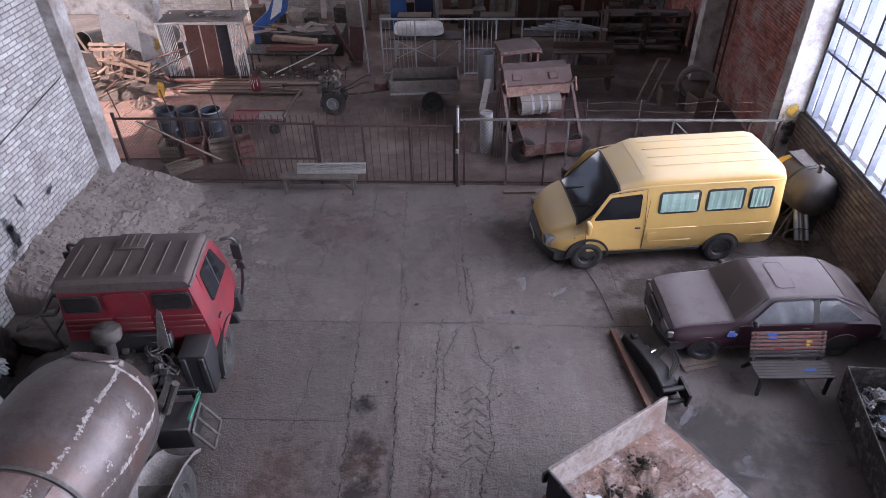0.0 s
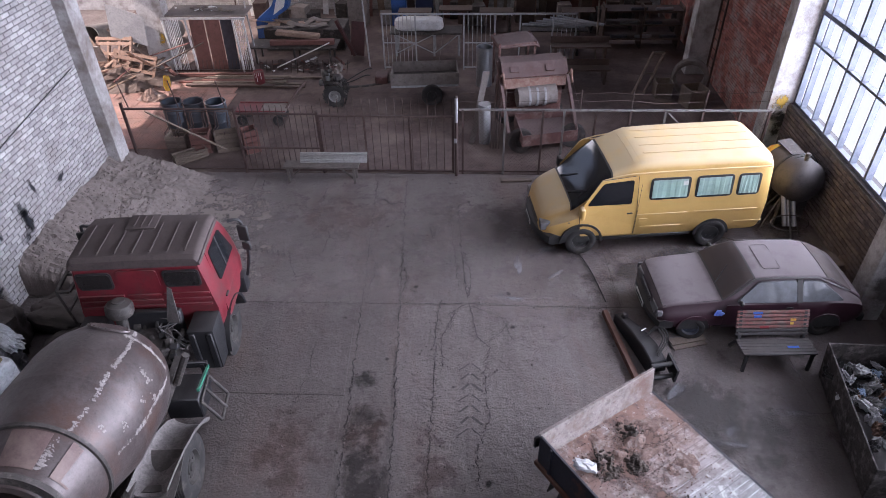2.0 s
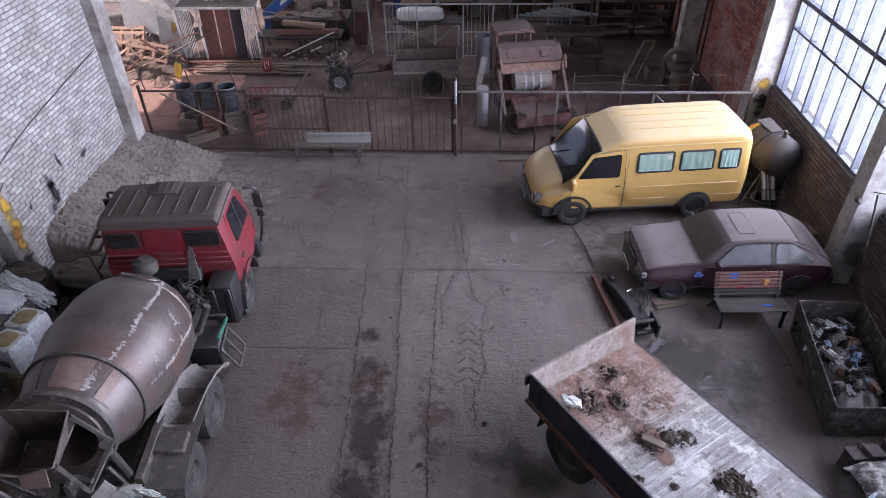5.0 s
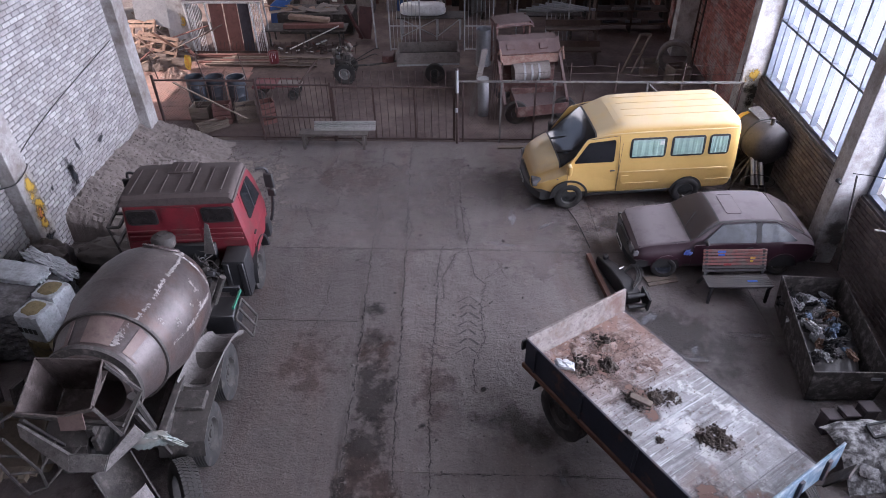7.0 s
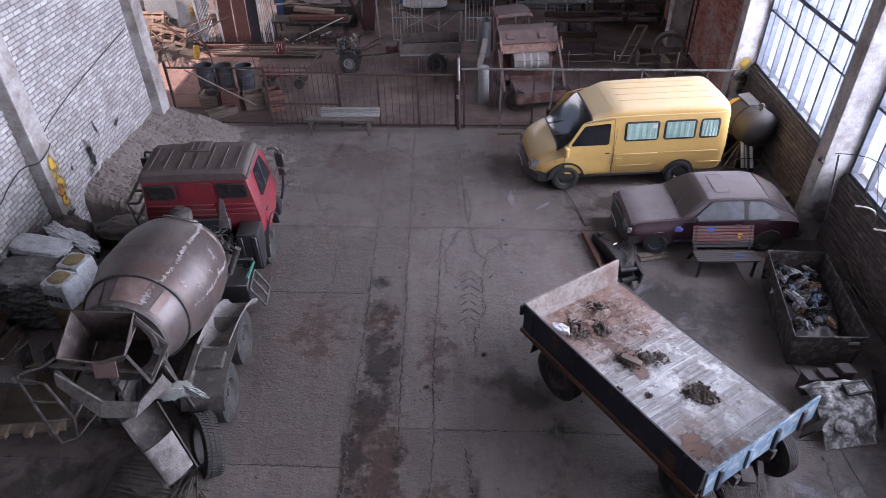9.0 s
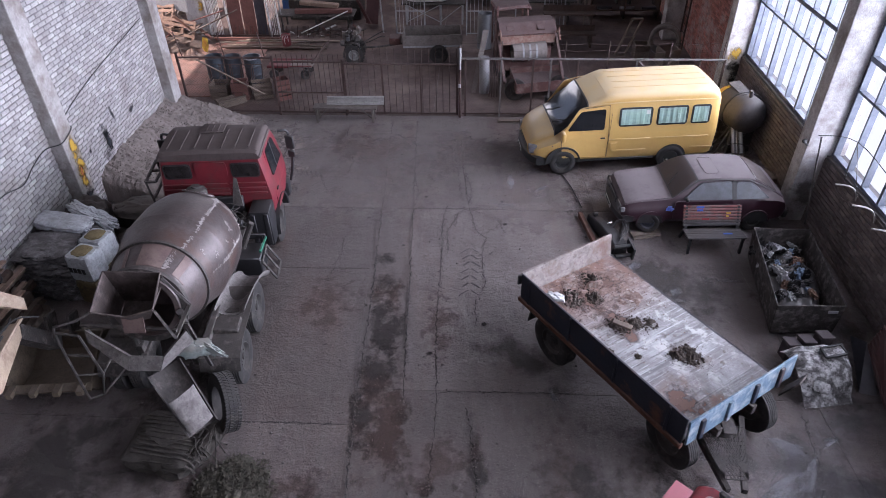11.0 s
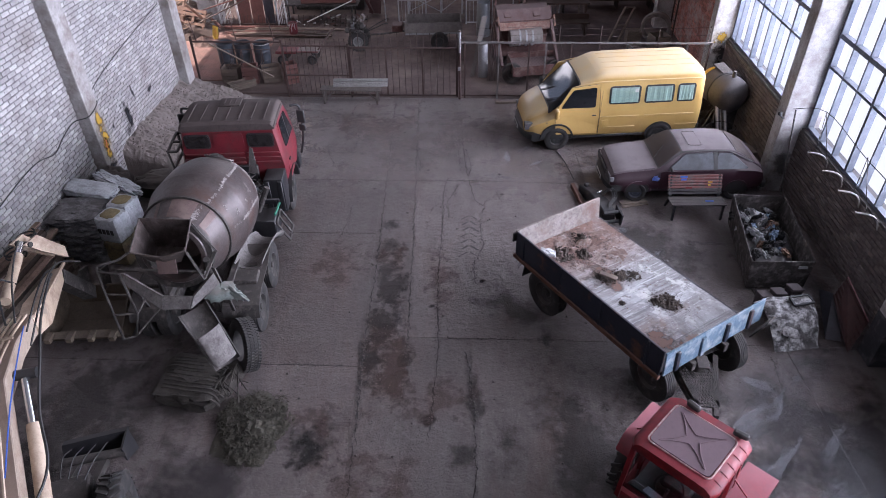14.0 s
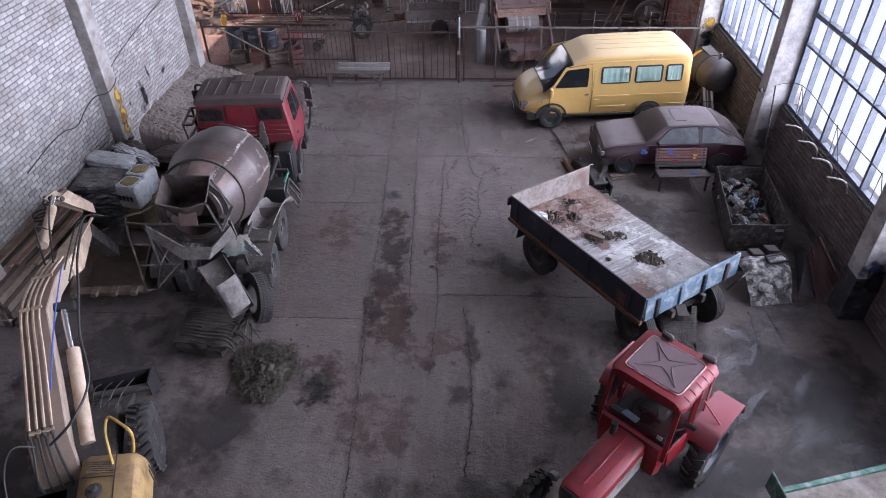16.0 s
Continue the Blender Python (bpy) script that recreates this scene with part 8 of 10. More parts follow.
    wpart("pin", rod(B(), (4.08, 6.18, 0.14), (4.46, 6.26, 0.14), 0.045, 12), BLACK_STEEL, v)
    wpart("lug", panel(B(), [(4.4, 6.55, 0.1), (4.46, 6.15, 0.08), (4.48, 6.15, 0.36), (4.4, 6.55, 0.4)], 0.04), BLACK_STEEL, v)
    wpart("ram_rod", rod(B(), (4.02, 7.12, 0.37), (4.12, 7.17, 0.38), 0.022, 10), CHROME, v, "bright ram rod")
    for k in range(3):
        wpart("hose", tube(B(), smooth_line([(4.1, 7.0, 0.36), (4.26 + 0.05 * k, 7.1, 0.5), (4.34 + 0.05 * k, 6.85, 0.45), (4.2, 6.6 - 0.05 * k, 0.36)], 4), 0.014, 5), HOSE, v)
    wpart("lamp_cap", box(B(), 0.12, 0.1, 0.1, 3.82, 7.6, 0.3, 0, 0, 30, bevel=0.02), BLACK_STEEL, v)
    bm = plank(B(), (3.52, 7.95, 0.06), (3.86, 5.95, 0.06), 0.09, 0.12)
    tagged(part("steel_beam", bm, RUST, smooth=False), "rusty steel beam lying on the floor", "beam")
    for k in range(3):
        bm = plank(B(), (4.62 + 0.02 * k, 7.22 - 0.1 * k, 0.02 + 0.022 * (k % 2)), (5.3, 7.38 - 0.09 * k, 0.02 + 0.022 * (k % 2)), 0.09, 0.022)
        tagged(part("loose_board", bm, OLD_WOOD, smooth=False), "short grey board under the car wheel", "board", "boards under the wheel")
    # thin pipe or wheel stop by the minibus
    bm = tube(B(), smooth_line([(3.25, 9.9, 0.025), (3.45, 9.2, 0.025), (3.6, 8.3, 0.025)], 4), 0.013, 6)
    tagged(part("rubber_hose", bm, HOSE), "black hose lying across the floor", "hose")


CASE = material("dusty_dark_case", (0.045, 0.035, 0.04), (0.075, 0.06, 0.064), 0.7, scale=4, fine=40, dust=0.4, dust_color=(0.09, 0.075, 0.072))
HOOK = material("pale_pipe", (0.27, 0.25, 0.24), (0.36, 0.33, 0.32), 0.6)
BLUE_GREY = material("blue_grey_sheet", (0.03, 0.031, 0.042), (0.055, 0.056, 0.07), 0.35, 0.2, dust=0.2)
TROLLEY = material("dusty_grey_deck", (0.15, 0.125, 0.11), (0.25, 0.215, 0.19), 0.9, scale=4, fine=20, bump=0.5, stain=(0.4, 0.37, 0.34))
GREEN_W = material("worn_green_paint", (0.04, 0.13, 0.1), (0.08, 0.19, 0.15), 0.6, scale=5, fine=30, stain=(0.3, 0.34, 0.33), stain_amount=0.4, stain_scale=5)
right_side()


# ---- fence and gate ----
def fence():
    Y = 13.3
    v = wthing("fence", (-4.0, Y, 0), "rusty welded bar fence closing off the store", "fence")
    for x, z in ((-8.08, 2.0), (-5.2, 1.9), (-3.1, 1.8)):
        wpart("post", box(B(), 0.06, 0.06, z, x, Y, z / 2), FENCE_M, v)
    for x0, x1, zs in ((-8.1, -5.2, (0.12, 1.84)), (-5.2, -3.1, (0.1, 0.75, 1.72))):
        for z in zs:
            wpart("rail", box(B(), x1 - x0, 0.045, 0.045, (x0 + x1) / 2, Y, z), FENCE_M, v)
    for k in range(13):
        x = -5.05 + 0.155 * k
        wpart("bar", rod(B(), (x, Y, 0.1), (x, Y, 1.95), 0.011, 6), FENCE_M, v)
    wpart("wire_mesh", netting(-8.05, -5.25, 0.15, 1.8, Y + 0.01, 0.09), FENCE_M, v, "rusty wire netting")
    wpart("diagonal_brace", plank(B(), (-7.5, Y - 0.04, 1.8), (-5.6, Y - 0.04, 0.7), 0.05, 0.03), OLD_WOOD, v)
    wpart("wire_mesh", netting(-8.05, -5.8, 1.86, 2.3, Y + 0.01, 0.09), FENCE_M, v, "rusty wire netting")
    for x in (-7.9, -6.6, -5.4):
        wpart("spike", rod(B(), (x, Y, 1.84), (x - 0.1, Y, 2.6), 0.016, 6), FENCE_M, v)
    g = wthing("gate", (-1.3, Y, 0), "rusty barred steel gate, closed", "gate")
    for z in (0.1, 1.68):
        wpart("rail", box(B(), 3.45, 0.05, 0.05, -1.35, Y - 0.02, z), FENCE_M, g)
    for x in (-3.05, -1.9, -0.75, 0.36):
        wpart("upright", box(B(), 0.05, 0.045, 1.65, x, Y - 0.02, 0.88), FENCE_M, g)
    for k in range(17):
        x = -2.95 + 0.205 * k
        wpart("bar", rod(B(), (x, Y - 0.02, 0.1), (x, Y - 0.02, 2.15), 0.01, 6), FENCE_M, g)
    p = wthing("gate_post", (0.44, 13.2, 0), "steel gate post with a pale scuffed top", "post")
    wpart("tube", rod(B(), (0.44, 13.22, 0), (0.44, 13.22, 2.26), 0.04, 10), FENCE_M, p)
    wpart("sleeve", rod(B(), (0.44, 13.22, 1.55), (0.44, 13.22, 2.2), 0.043, 10), GREY_P, p, "pale scuffed sleeve")
    wpart("hasp", box(B(), 0.08, 0.05, 0.12, 0.42, 13.17, 1.05, bevel=0.01), GREY_P, p)
    r = wthing("wire_fence", (4.3, Y, 0), "grey-railed netting fence with barbed wire on top", "fence")
    for x0, x1 in ((0.5, 3.1), (3.1, 5.6), (5.6, 8.15)):
        wpart("rail", box(B(), x1 - x0, 0.05, 0.05, (x0 + x1) / 2, Y, 1.85), RAIL_P, r)
        wpart("rail", box(B(), x1 - x0, 0.04, 0.04, (x0 + x1) / 2, Y, 0.1), FENCE_M, r)
        wpart("wire_mesh", netting(x0, x1, 0.12, 1.83, Y + 0.01, 0.1), FENCE_M, r, "rusty wire netting")
    for k, x in enumerate((0.6, 1.66, 2.6, 3.12, 3.9, 4.75, 5.6, 6.5, 7.4, 8.1)):
        wpart("post", box(B(), 0.05, 0.05, 1.86 if k % 2 else 1.84, x, Y, 0.93), RAIL_P if k in (1, 3, 6) else FENCE_M, r)
    for x in (1.66, 3.5, 4.75, 6.5, 8.0):
        wpart("wire_arm", rod(B(), (x, Y, 1.85), (x, Y, 2.38), 0.014, 6), FENCE_M, r)
    for z in (2.08, 2.3):
        pts = [(0.45 + 0.18 * k, Y + 0.01 * math.sin(k), z + 0.008 * math.sin(0.9 * k + z * 9) + 0.03 * math.sin(0.23 * k + z * 5) + 0.02 * math.sin(0.61 * k + z * 3)) for k in range(43)]
        wpart("barbed_wire", tube(B(), pts, 0.0045, 4), FENCE_M, r)
    wpart("brace", plank(B(), (5.65, Y - 0.04, 1.8), (6.4, Y - 0.04, 1.1), 0.04, 0.03), RAIL_P, r)
    b = wthing("work_bench", (-3.05, 12.9, 0), "low grey wooden bench standing before the gate", "bench")
    wpart("top", box(B(), 1.95, 0.36, 0.05, -3.05, 12.92, 0.47, bevel=0.008), BENCH_W, b)
    for x in (-3.92, -2.2):
        for y in (12.78, 13.06):
            wpart("leg", box(B(), 0.06, 0.06, 0.45, x, y, 0.225), BENCH_W, b)
        wpart("brace", plank(B(), (x + (0.05 if x < -3 else -0.05), 12.8, 0.15), (x + (0.35 if x < -3 else -0.35), 12.8, 0.44), 0.04, 0.03), BENCH_W, b)
    for k in range(5):
        bm = box(B(), 1.75, 0.07, 0.04, -2.75, 13.0 + 0.035 * k, 0.52 + 0.042 * k, 0, 0, 1.5, bevel=0.006)
        tagged(part("white_batten", bm, BATTEN), "dusty white plastic batten on the bench", "batten", "battens on the bench")
    bm = box(B(), 0.8, 0.12, 0.06, 2.0, 12.95, 0.03, 0, 0, 3, bevel=0.006)
    tagged(part("timber_offcut", bm, OLD_WOOD), "timber offcut lying by the fence", "timber")


def netting(x0, x1, z0, z1, y, step):
    """Diamond wire netting as one joined mesh."""
    bm, h = B(), z1 - z0
    k = x0 - h
    while k < x1:
        for sgn in (1, -1):
            a, b = (k, z0 if sgn > 0 else z1), (k + h, z1 if sgn > 0 else z0)
            f0, f1 = max(0, (x0 - a[0]) / h), min(1, (x1 - a[0]) / h)
            if f1 > f0:
                p = Vector((a[0] + h * f0, y, a[1] + (b[1] - a[1]) * f0))
                q = Vector((a[0] + h * f1, y, a[1] + (b[1] - a[1]) * f1))
                rod(bm, p, q, 0.0024, 3, caps=False)
        k += step
    return bm


fence()


# ---- the store beyond the fence ----
def store():
    rnd = random.Random(77)

    def loose(name, bm, mat, label, cat, group="", smooth=True):
        return tagged(part(name, bm, mat, smooth=smooth), label, cat, group)
    # barrels, hand cart, crates close to the fence
    for k, (x, y, h) in enumerate(((-8.0, 15.75, 0.92), (-7.42, 15.9, 0.86), (-6.7, 15.8, 0.9))):
        t = thing("plastic_barrel", pose(x, y, 0), "open dull blue barrel", "barrel", "barrels behind the fence")
        bm = lathe(B(), [(0, 0.001), (0, 0.24), (0.04, 0.27), (h * 0.33, 0.285), (h * 0.35, 0.295), (h * 0.37, 0.285), (h * 0.66, 0.285), (h * 0.68, 0.295), (h * 0.7, 0.285), (h - 0.03, 0.28), (h, 0.29), (h, 0.27), (0.1, 0.26), (0.08, 0.001)], 28)
        place(bm, pose(0, 0, 0, 0, -90, 0))
        part("shell", bm, BARREL_B, t)
        rim = lathe(B(), [(h - 0.02, 0.285), (h - 0.02, 0.305), (h + 0.01, 0.305), (h + 0.01, 0.285)], 28, True)
        place(rim, pose(0, 0, 0, 0, -90, 0))
        part("rim", rim, GREY_P if k == 2 else BARREL_B, t)
    t = wthing("hand_cart", (-5.6, 16.35, 0), "flat red and white hand cart with a long handle", "cart")
    wpart("deck", box(B(), 0.75, 0.62, 0.06, -5.95, 16.35, 0.42, bevel=0.015), CAB_RED, t, "red deck half")
    wpart("deck", box(B(), 0.8, 0.6, 0.05, -5.15, 16.38, 0.42, bevel=0.015), GREY_BOARD, t, "scuffed grey-white deck half")
    for yy in (16.04, 16.68):
        wpart("rail", rod(B(), (-6.3, yy, 0.47), (-4.75, yy, 0.47), 0.022, 6), CAB_RED, t)
    for x, y in ((-6.1, 16.05), (-5.0, 16.05), (-6.1, 16.65), (-5.0, 16.65)):
        wwheel(t, pose(x, y, 0.17, 0, 0, 180), 0.17, 0.08, 0.09, RIM_GREY)
    wpart("handle", tube(B(), [(-4.8, 16.3, 0.45), (-4.5, 16.8, 0.8), (-4.35, 17.0, 0.95)], 0.03), FENCE_M, t)
    wpart("handle", tube(B(), [(-4.8, 16.55, 0.45), (-4.45, 17.0, 0.8), (-4.3, 17.15, 0.95)], 0.03), FENCE_M, t)
    for k, (x, y, sx, sy, sz) in enumerate(((-7.5, 14.6, 0.55, 0.5, 0.5), (-6.8, 14.5, 0.5, 0.45, 0.6), (-6.1, 14.6, 0.6, 0.4, 0.55), (-5.4, 14.5, 0.4, 0.4, 0.7), (-7.0, 14.0, 0.9, 0.3, 0.25))):
        c = thing("crate", pose(x, y, 0, 0, 0, 10 * k), "dark red-brown slatted crate", "crate", "crates behind the fence")
        for q in range(4):
            for yy in (-sy / 2, sy / 2):
                part("slat", box(B(), sx, 0.02, sz * 0.2, 0, yy, sz * (0.12 + 0.25 * q)), BOARD_BROWN if k % 2 else OLD_WOOD, c)
        for xx in (-sx / 2, sx / 2):
            part("end", box(B(), 0.02, sy, sz, xx, 0, sz / 2), BOARD_BROWN if k % 2 else OLD_WOOD, c)
        part("base", box(B(), sx, sy, 0.03, 0, 0, 0.015), OLD_WOOD, c)
    for k in range(5):
        t = wthing("metal_chair_frame", (-7.9 + 0.3 * k, 14.9, 0), "dark red tubular chair frame", "chair frame", "chair frames behind the fence")
        x = -7.9 + 0.36 * k
        wpart("frame", tube(B(), [(x, 14.7, 0), (x, 14.7, 0.45), (x, 15.05, 0.47), (x - 0.02, 15.12, 0.9), (x + 0.3, 15.12, 0.9), (x + 0.28, 15.05, 0.47), (x + 0.28, 14.7, 0.45), (x + 0.28, 14.7, 0)], 0.018), FENCE_M, t)
    # walking tractor and its trailer
    t = wthing("walking_tractor", (-3.5, 17.7, 0), "dark two-wheeled walking tractor with its engine bare", "tractor")
    wwheel(t, pose(-3.5, 17.4, 0.36, 0, 0, 180), 0.36, 0.16, 0.2, WHITE_RIM, lugs=16)
    wwheel(t, pose(-3.55, 18.1, 0.36), 0.36, 0.16, 0.2, WHITE_RIM, lugs=16)
    bm = box(B(), 0.5, 0.4, 0.35, -3.6, 17.75, 0.55, bevel=0.03)
    for k in range(20):
        wpart("engine_fitting", box(B(), rnd.uniform(.06, .2), rnd.uniform(.06, .2), rnd.uniform(.06, .2), -3.6 + rnd.uniform(-.32, .3), 17.7 + rnd.uniform(-.2, .2), 0.85 + rnd.uniform(-.15, .3), rnd.uniform(0, 60), 0, rnd.uniform(0, 60), bevel=0.01), (DIRTY_STEEL, GREY_BOARD)[k % 2], t)
    wpart("engine", bm, DIRTY_STEEL, t)
    wpart("cylinder_head", rod(B(), (-3.7, 17.6, 0.8), (-3.7, 17.6, 1.02), 0.07, 10), GALV, t)
    for s_ in (-0.2, 0.2):
        wpart("handlebar", tube(B(), smooth_line([(-3.3, 17.75, 0.6), (-2.9, 17.75 + s_, 0.8), (-2.5, 17.75 + 1.3 * s_, 1.0), (-2.35, 17.75 + 1.3 * s_, 1.0)], 4), 0.016), BLACK_STEEL, t)
    t = wthing("small_trailer", (-0.7, 18.0, 0), "open grey box trailer hitched to the walking tractor", "trailer")
    c = [(-1.72, 17.55), (0.38, 17.72), (0.3, 18.75), (-1.75, 18.6)]
    wpart("floor", slab(B(), [(*p, 0.62) for p in c], (0, 0, 0.04)), DIRTY_STEEL, t)
    for k in range(4):
        j = (k + 1) % 4
        wpart("board", panel(B(), [(*c[k], 0.62), (*c[j], 0.62), (*c[j], 1.0), (*c[k], 1.0)], 0.03), GREY_BOARD, t, "dusty grey side board")
    wpart("edge_strip", plank(B(), (-1.72, 17.52, 0.6), (0.38, 17.69, 0.6), 0.03, 0.06), GREY_P, t)
    wwheel(t, pose(-0.45, 17.55, 0.33, 0, 0, 185), 0.33, 0.16, 0.17, RIM_BLACK)
    wwheel(t, pose(-0.5, 18.75, 0.33, 0, 0, 5), 0.33, 0.16, 0.17, RIM_BLACK)
    wpart("drawbar", tube(B(), [(-1.7, 18.0, 0.58), (-2.6, 17.85, 0.5), (-3.2, 17.75, 0.5)], 0.035), DIRTY_STEEL, t)
    wpart("tool_box", box(B(), 0.4, 0.5, 0.25, -2.05, 18.0, 0.72, bevel=0.03), COMBINE, t)
    # old harvesting machine
    t = wthing("harvesting_machine", (2.7, 15.6, 0), "derelict rust-red harvesting machine with a low tray", "machine")
    wpart("cab_roof", hull(B(), [(0, 2.42, 2.46, 2.52, 0.5, 0.52, 0.48, 0.05), (1.0, 2.46, 2.5, 2.58, 0.5, 0.52, 0.48, 0.05), (1.18, 2.4, 2.44, 2.5, 0.5, 0.52, 0.46, 0.05)]), COMBINE, t, "dusty sheet cab roof").matrix_basis = t.matrix_basis.inverted() @ pose(1.62, 16.85, -0.14, 0, 0, 2)
    for x, y in ((1.68, 16.4), (2.7, 16.45), (1.68, 17.25), (2.7, 17.25)):
        wpart("cab_post", box(B(), 0.06, 0.06, 1.5, x, y, 1.7), COMBINE, t)
    lid = loft(B(), [[(1.65, y, z), (3.45, y + 0.05, z), (3.45, y + 0.05, z + 0.03), (1.65, y, z + 0.03)] for y, z in ((15.62, 1.72), (16.0, 2.0), (16.35, 2.06))])
    wpart("hood", lid, COMBINE, t, "dusty sloped hood", smooth=False)
    for x in (2.0, 3.0):
        wpart("hood_flap", box(B(), 0.24, 0.2, 0.05, x, 15.82, 1.9, 36, 0, 0, bevel=0.01), COMBINE, t)
    wpart("hood_side", panel(B(), [(1.65, 15.62, 1.72), (1.65, 16.35, 2.06), (1.65, 16.35, 0.9), (1.65, 15.7, 1.3)], 0.03), COMBINE, t)
    wpart("hood_side", panel(B(), [(3.45, 15.67, 1.72), (3.45, 16.4, 2.06), (3.45, 16.4, 0.9), (3.45, 15.7, 1.3)], 0.03), COMBINE, t)
    wpart("front_plate", box(B(), 1.8, 0.03, 0.26, 2.55, 15.62, 1.58, -12, 0, 1.5), RUST_PALE, t, "peeling pale front plate")
    wpart("beater", rod(B(), (2.05, 15.55, 1.2), (3.15, 15.6, 1.24), 0.28, 20), GREY_BOARD, t, "grey beater drum")
    for k in range(3):
        wpart("beater_band", rod(B(), (2.35 + 0.22 * k, 15.56, 1.21), (2.41 + 0.22 * k, 15.56, 1.212), 0.285, 20), GREY_P, t, "pale band")
    wpart("body", box(B(), 1.75, 0.9, 1.0, 2.55, 16.3, 0.95, bevel=0.03), COMBINE, t)
    for x in (1.6, 3.5):
        wpart("arm", plank(B(), (x, 16.2, 2.0), (x + 0.05, 14.6, 0.6), 0.08, 0.12), COMBINE, t)
        wpart("horn", tube(B(), [(x, 15.7, 1.75), (x + 0.02, 15.5, 1.95), (x + 0.06, 15.42, 1.6)], 0.035), RUST_PALE, t)
    tr = [(1.95, 14.15), (3.5, 14.3), (3.75, 15.5), (2.0, 15.5)]
    wpart("tray", slab(B(), [(*p, 0.5) for p in tr], (0, 0, 0.03)), COMBINE, t, "dusty low tray")
    for k in range(4):
        j = (k + 1) % 4
        wpart("tray_side", panel(B(), [(*tr[k], 0.4), (*tr[j], 0.4), (*tr[j], 0.72), (*tr[k], 0.72)], 0.02), COMBINE, t)
    for x, y in ((2.0, 14.6), (3.5, 14.7), (1.95, 16.4), (3.3, 16.4)):
        wwheel(t, pose(x, y, 0.35, 0, 0, 0 if x > 2.5 else 180), 0.35, 0.2, 0.18, RIM_BLACK)
    t.matrix_basis = Matrix.Translation((2.5, 16.0, 0)) @ pose(0, 0, 0, 0, 0, 9) @ Matrix.Translation((-2.55, -16.0, 0)) @ t.matrix_basis
    bm = rod(B(), (1.2, 15.1, 0.0), (1.17, 15.05, 1.2), 0.17, 18)
    loose("spiral_duct", bm, GREY_P, "upright grey sheet-metal duct", "duct")
    bm = panel(B(), [(0.75, 15.0, 0.0), (0.9, 15.0, 0.0), (1.3, 15.6, 1.9), (1.12, 15.6, 1.9)], 0.03)
    loose("leaning_board", bm, GREY_BOARD, "grey board leaning on the machine", "board")
    for k in range(4):
        bm = rod(B(), (1.35 + 0.08 * k, 14.7, 0.0), (1.5 + 0.06 * k, 15.7, 1.5 + 0.1 * k), 0.02, 6)
        loose("steel_rod", bm, FENCE_M, "rusty rod leaning on the machine", "rod", "leaning rods")
    # bright steel duct
    bm = lathe(B(), [(0, 0.27), (1.3, 0.27), (1.3, 0.25), (0, 0.25)], 30, True)
    place(bm, pose(1.2, 19.15, 0, 0, -90, 0))
    loose("steel_duct", bm, GALV, "upright bright galvanised duct section", "duct")
    # barred frames of grey steel
    Yf = 20.45
    t = wthing("steel_rack", (1.0, Yf, 0), "long grey steel frame of barred panels", "rack")
    wpart("rail", box(B(), 6.6, 0.05, 0.05, 1.0, Yf, 1.93), GREY_P, t)
    for x in (-2.28, -1.15, 0.5, 1.55, 2.4, 3.5, 4.28):
        wpart("post", box(B(), 0.05, 0.05, 1.95, x, Yf, 0.975), GREY_P, t)
    for x0, x1 in ((-2.28, -1.15), (0.5, 1.55), (3.5, 4.28)):
        n = int((x1 - x0) / 0.14)
        for k in range(1, n):
            wpart("bar", rod(B(), (x0 + (x1 - x0) * k / n, Yf, 0.05), (x0 + (x1 - x0) * k / n, Yf, 1.92), 0.01, 5), GREY_P, t)
        for z in (0.08, 0.95):
            wpart("rail", box(B(), x1 - x0, 0.035, 0.035, (x0 + x1) / 2, Yf, z), GREY_P, t)
    # table with a white tub
    t = wthing("trestle_table", (-1.1, 22.0, 0), "long dark table on crossed legs", "table")
    wpart("top", box(B(), 2.6, 0.8, 0.06, -0.9, 22.0, 0.85), DIRTY_STEEL, t)
    for x in (-2.0, -0.6, 0.3):
        for y in (21.7, 22.3):
            wpart("leg", box(B(), 0.07, 0.07, 0.82, x, y, 0.41), GREY_P, t)
    for a, b in (((-2.0, 21.7, 0.1), (-0.6, 21.7, 0.8)), ((-0.6, 21.7, 0.1), (-2.0, 21.7, 0.8)), ((-0.6, 21.7, 0.1), (0.3, 21.7, 0.8))):
        wpart("brace", plank(B(), a, b, 0.03, 0.03), GREY_P, t)
    bm = pillow(B(), pose(-1.15, 22.0, 1.1), 1.75, 0.6, 0.44, 3, 12, 5, 0.03)
    loose("white_tub", bm, WHITE_P, "pale long tub on the trestle table", "tub")
    # caged locker with red-brown boards
    t = wthing("cage_locker", (-8.4, 20.4, 0), "pale steel cage with red-brown boards behind the bars", "cage")
    for x in (-9.75, -8.95, -7.3, -6.95):
        wpart("post", box(B(), 0.06, 0.06, 1.9, x, 20.2, 0.95, 0, -2, 0), WHITE_P, t)
    for z in (1.88, 0.05):
        wpart("rail", box(B(), 2.9, 0.06, 0.06, -8.35, 20.2, z), WHITE_P if z > 1 else FENCE_M, t)
    for k in range(12):
        x = -9.65 + 0.06 * k if k < 8 else -7.25 + 0.07 * (k - 8)
        wpart("bar", rod(B(), (x, 20.2, 0.05), (x, 20.2, 1.86), 0.011, 5), WHITE_P, t)
    for k, (x, w) in enumerate(((-8.65, 0.5), (-8.1, 0.5), (-7.62, 0.4))):
        wpart("board", box(B(), w, 0.03, 1.75, x, 20.3, 0.95, -3, 0, 0), BOARD_BROWN if k < 2 else BLUE_GREY, t)
    for k in range(18):
        x = -9.6 + 0.15 * k
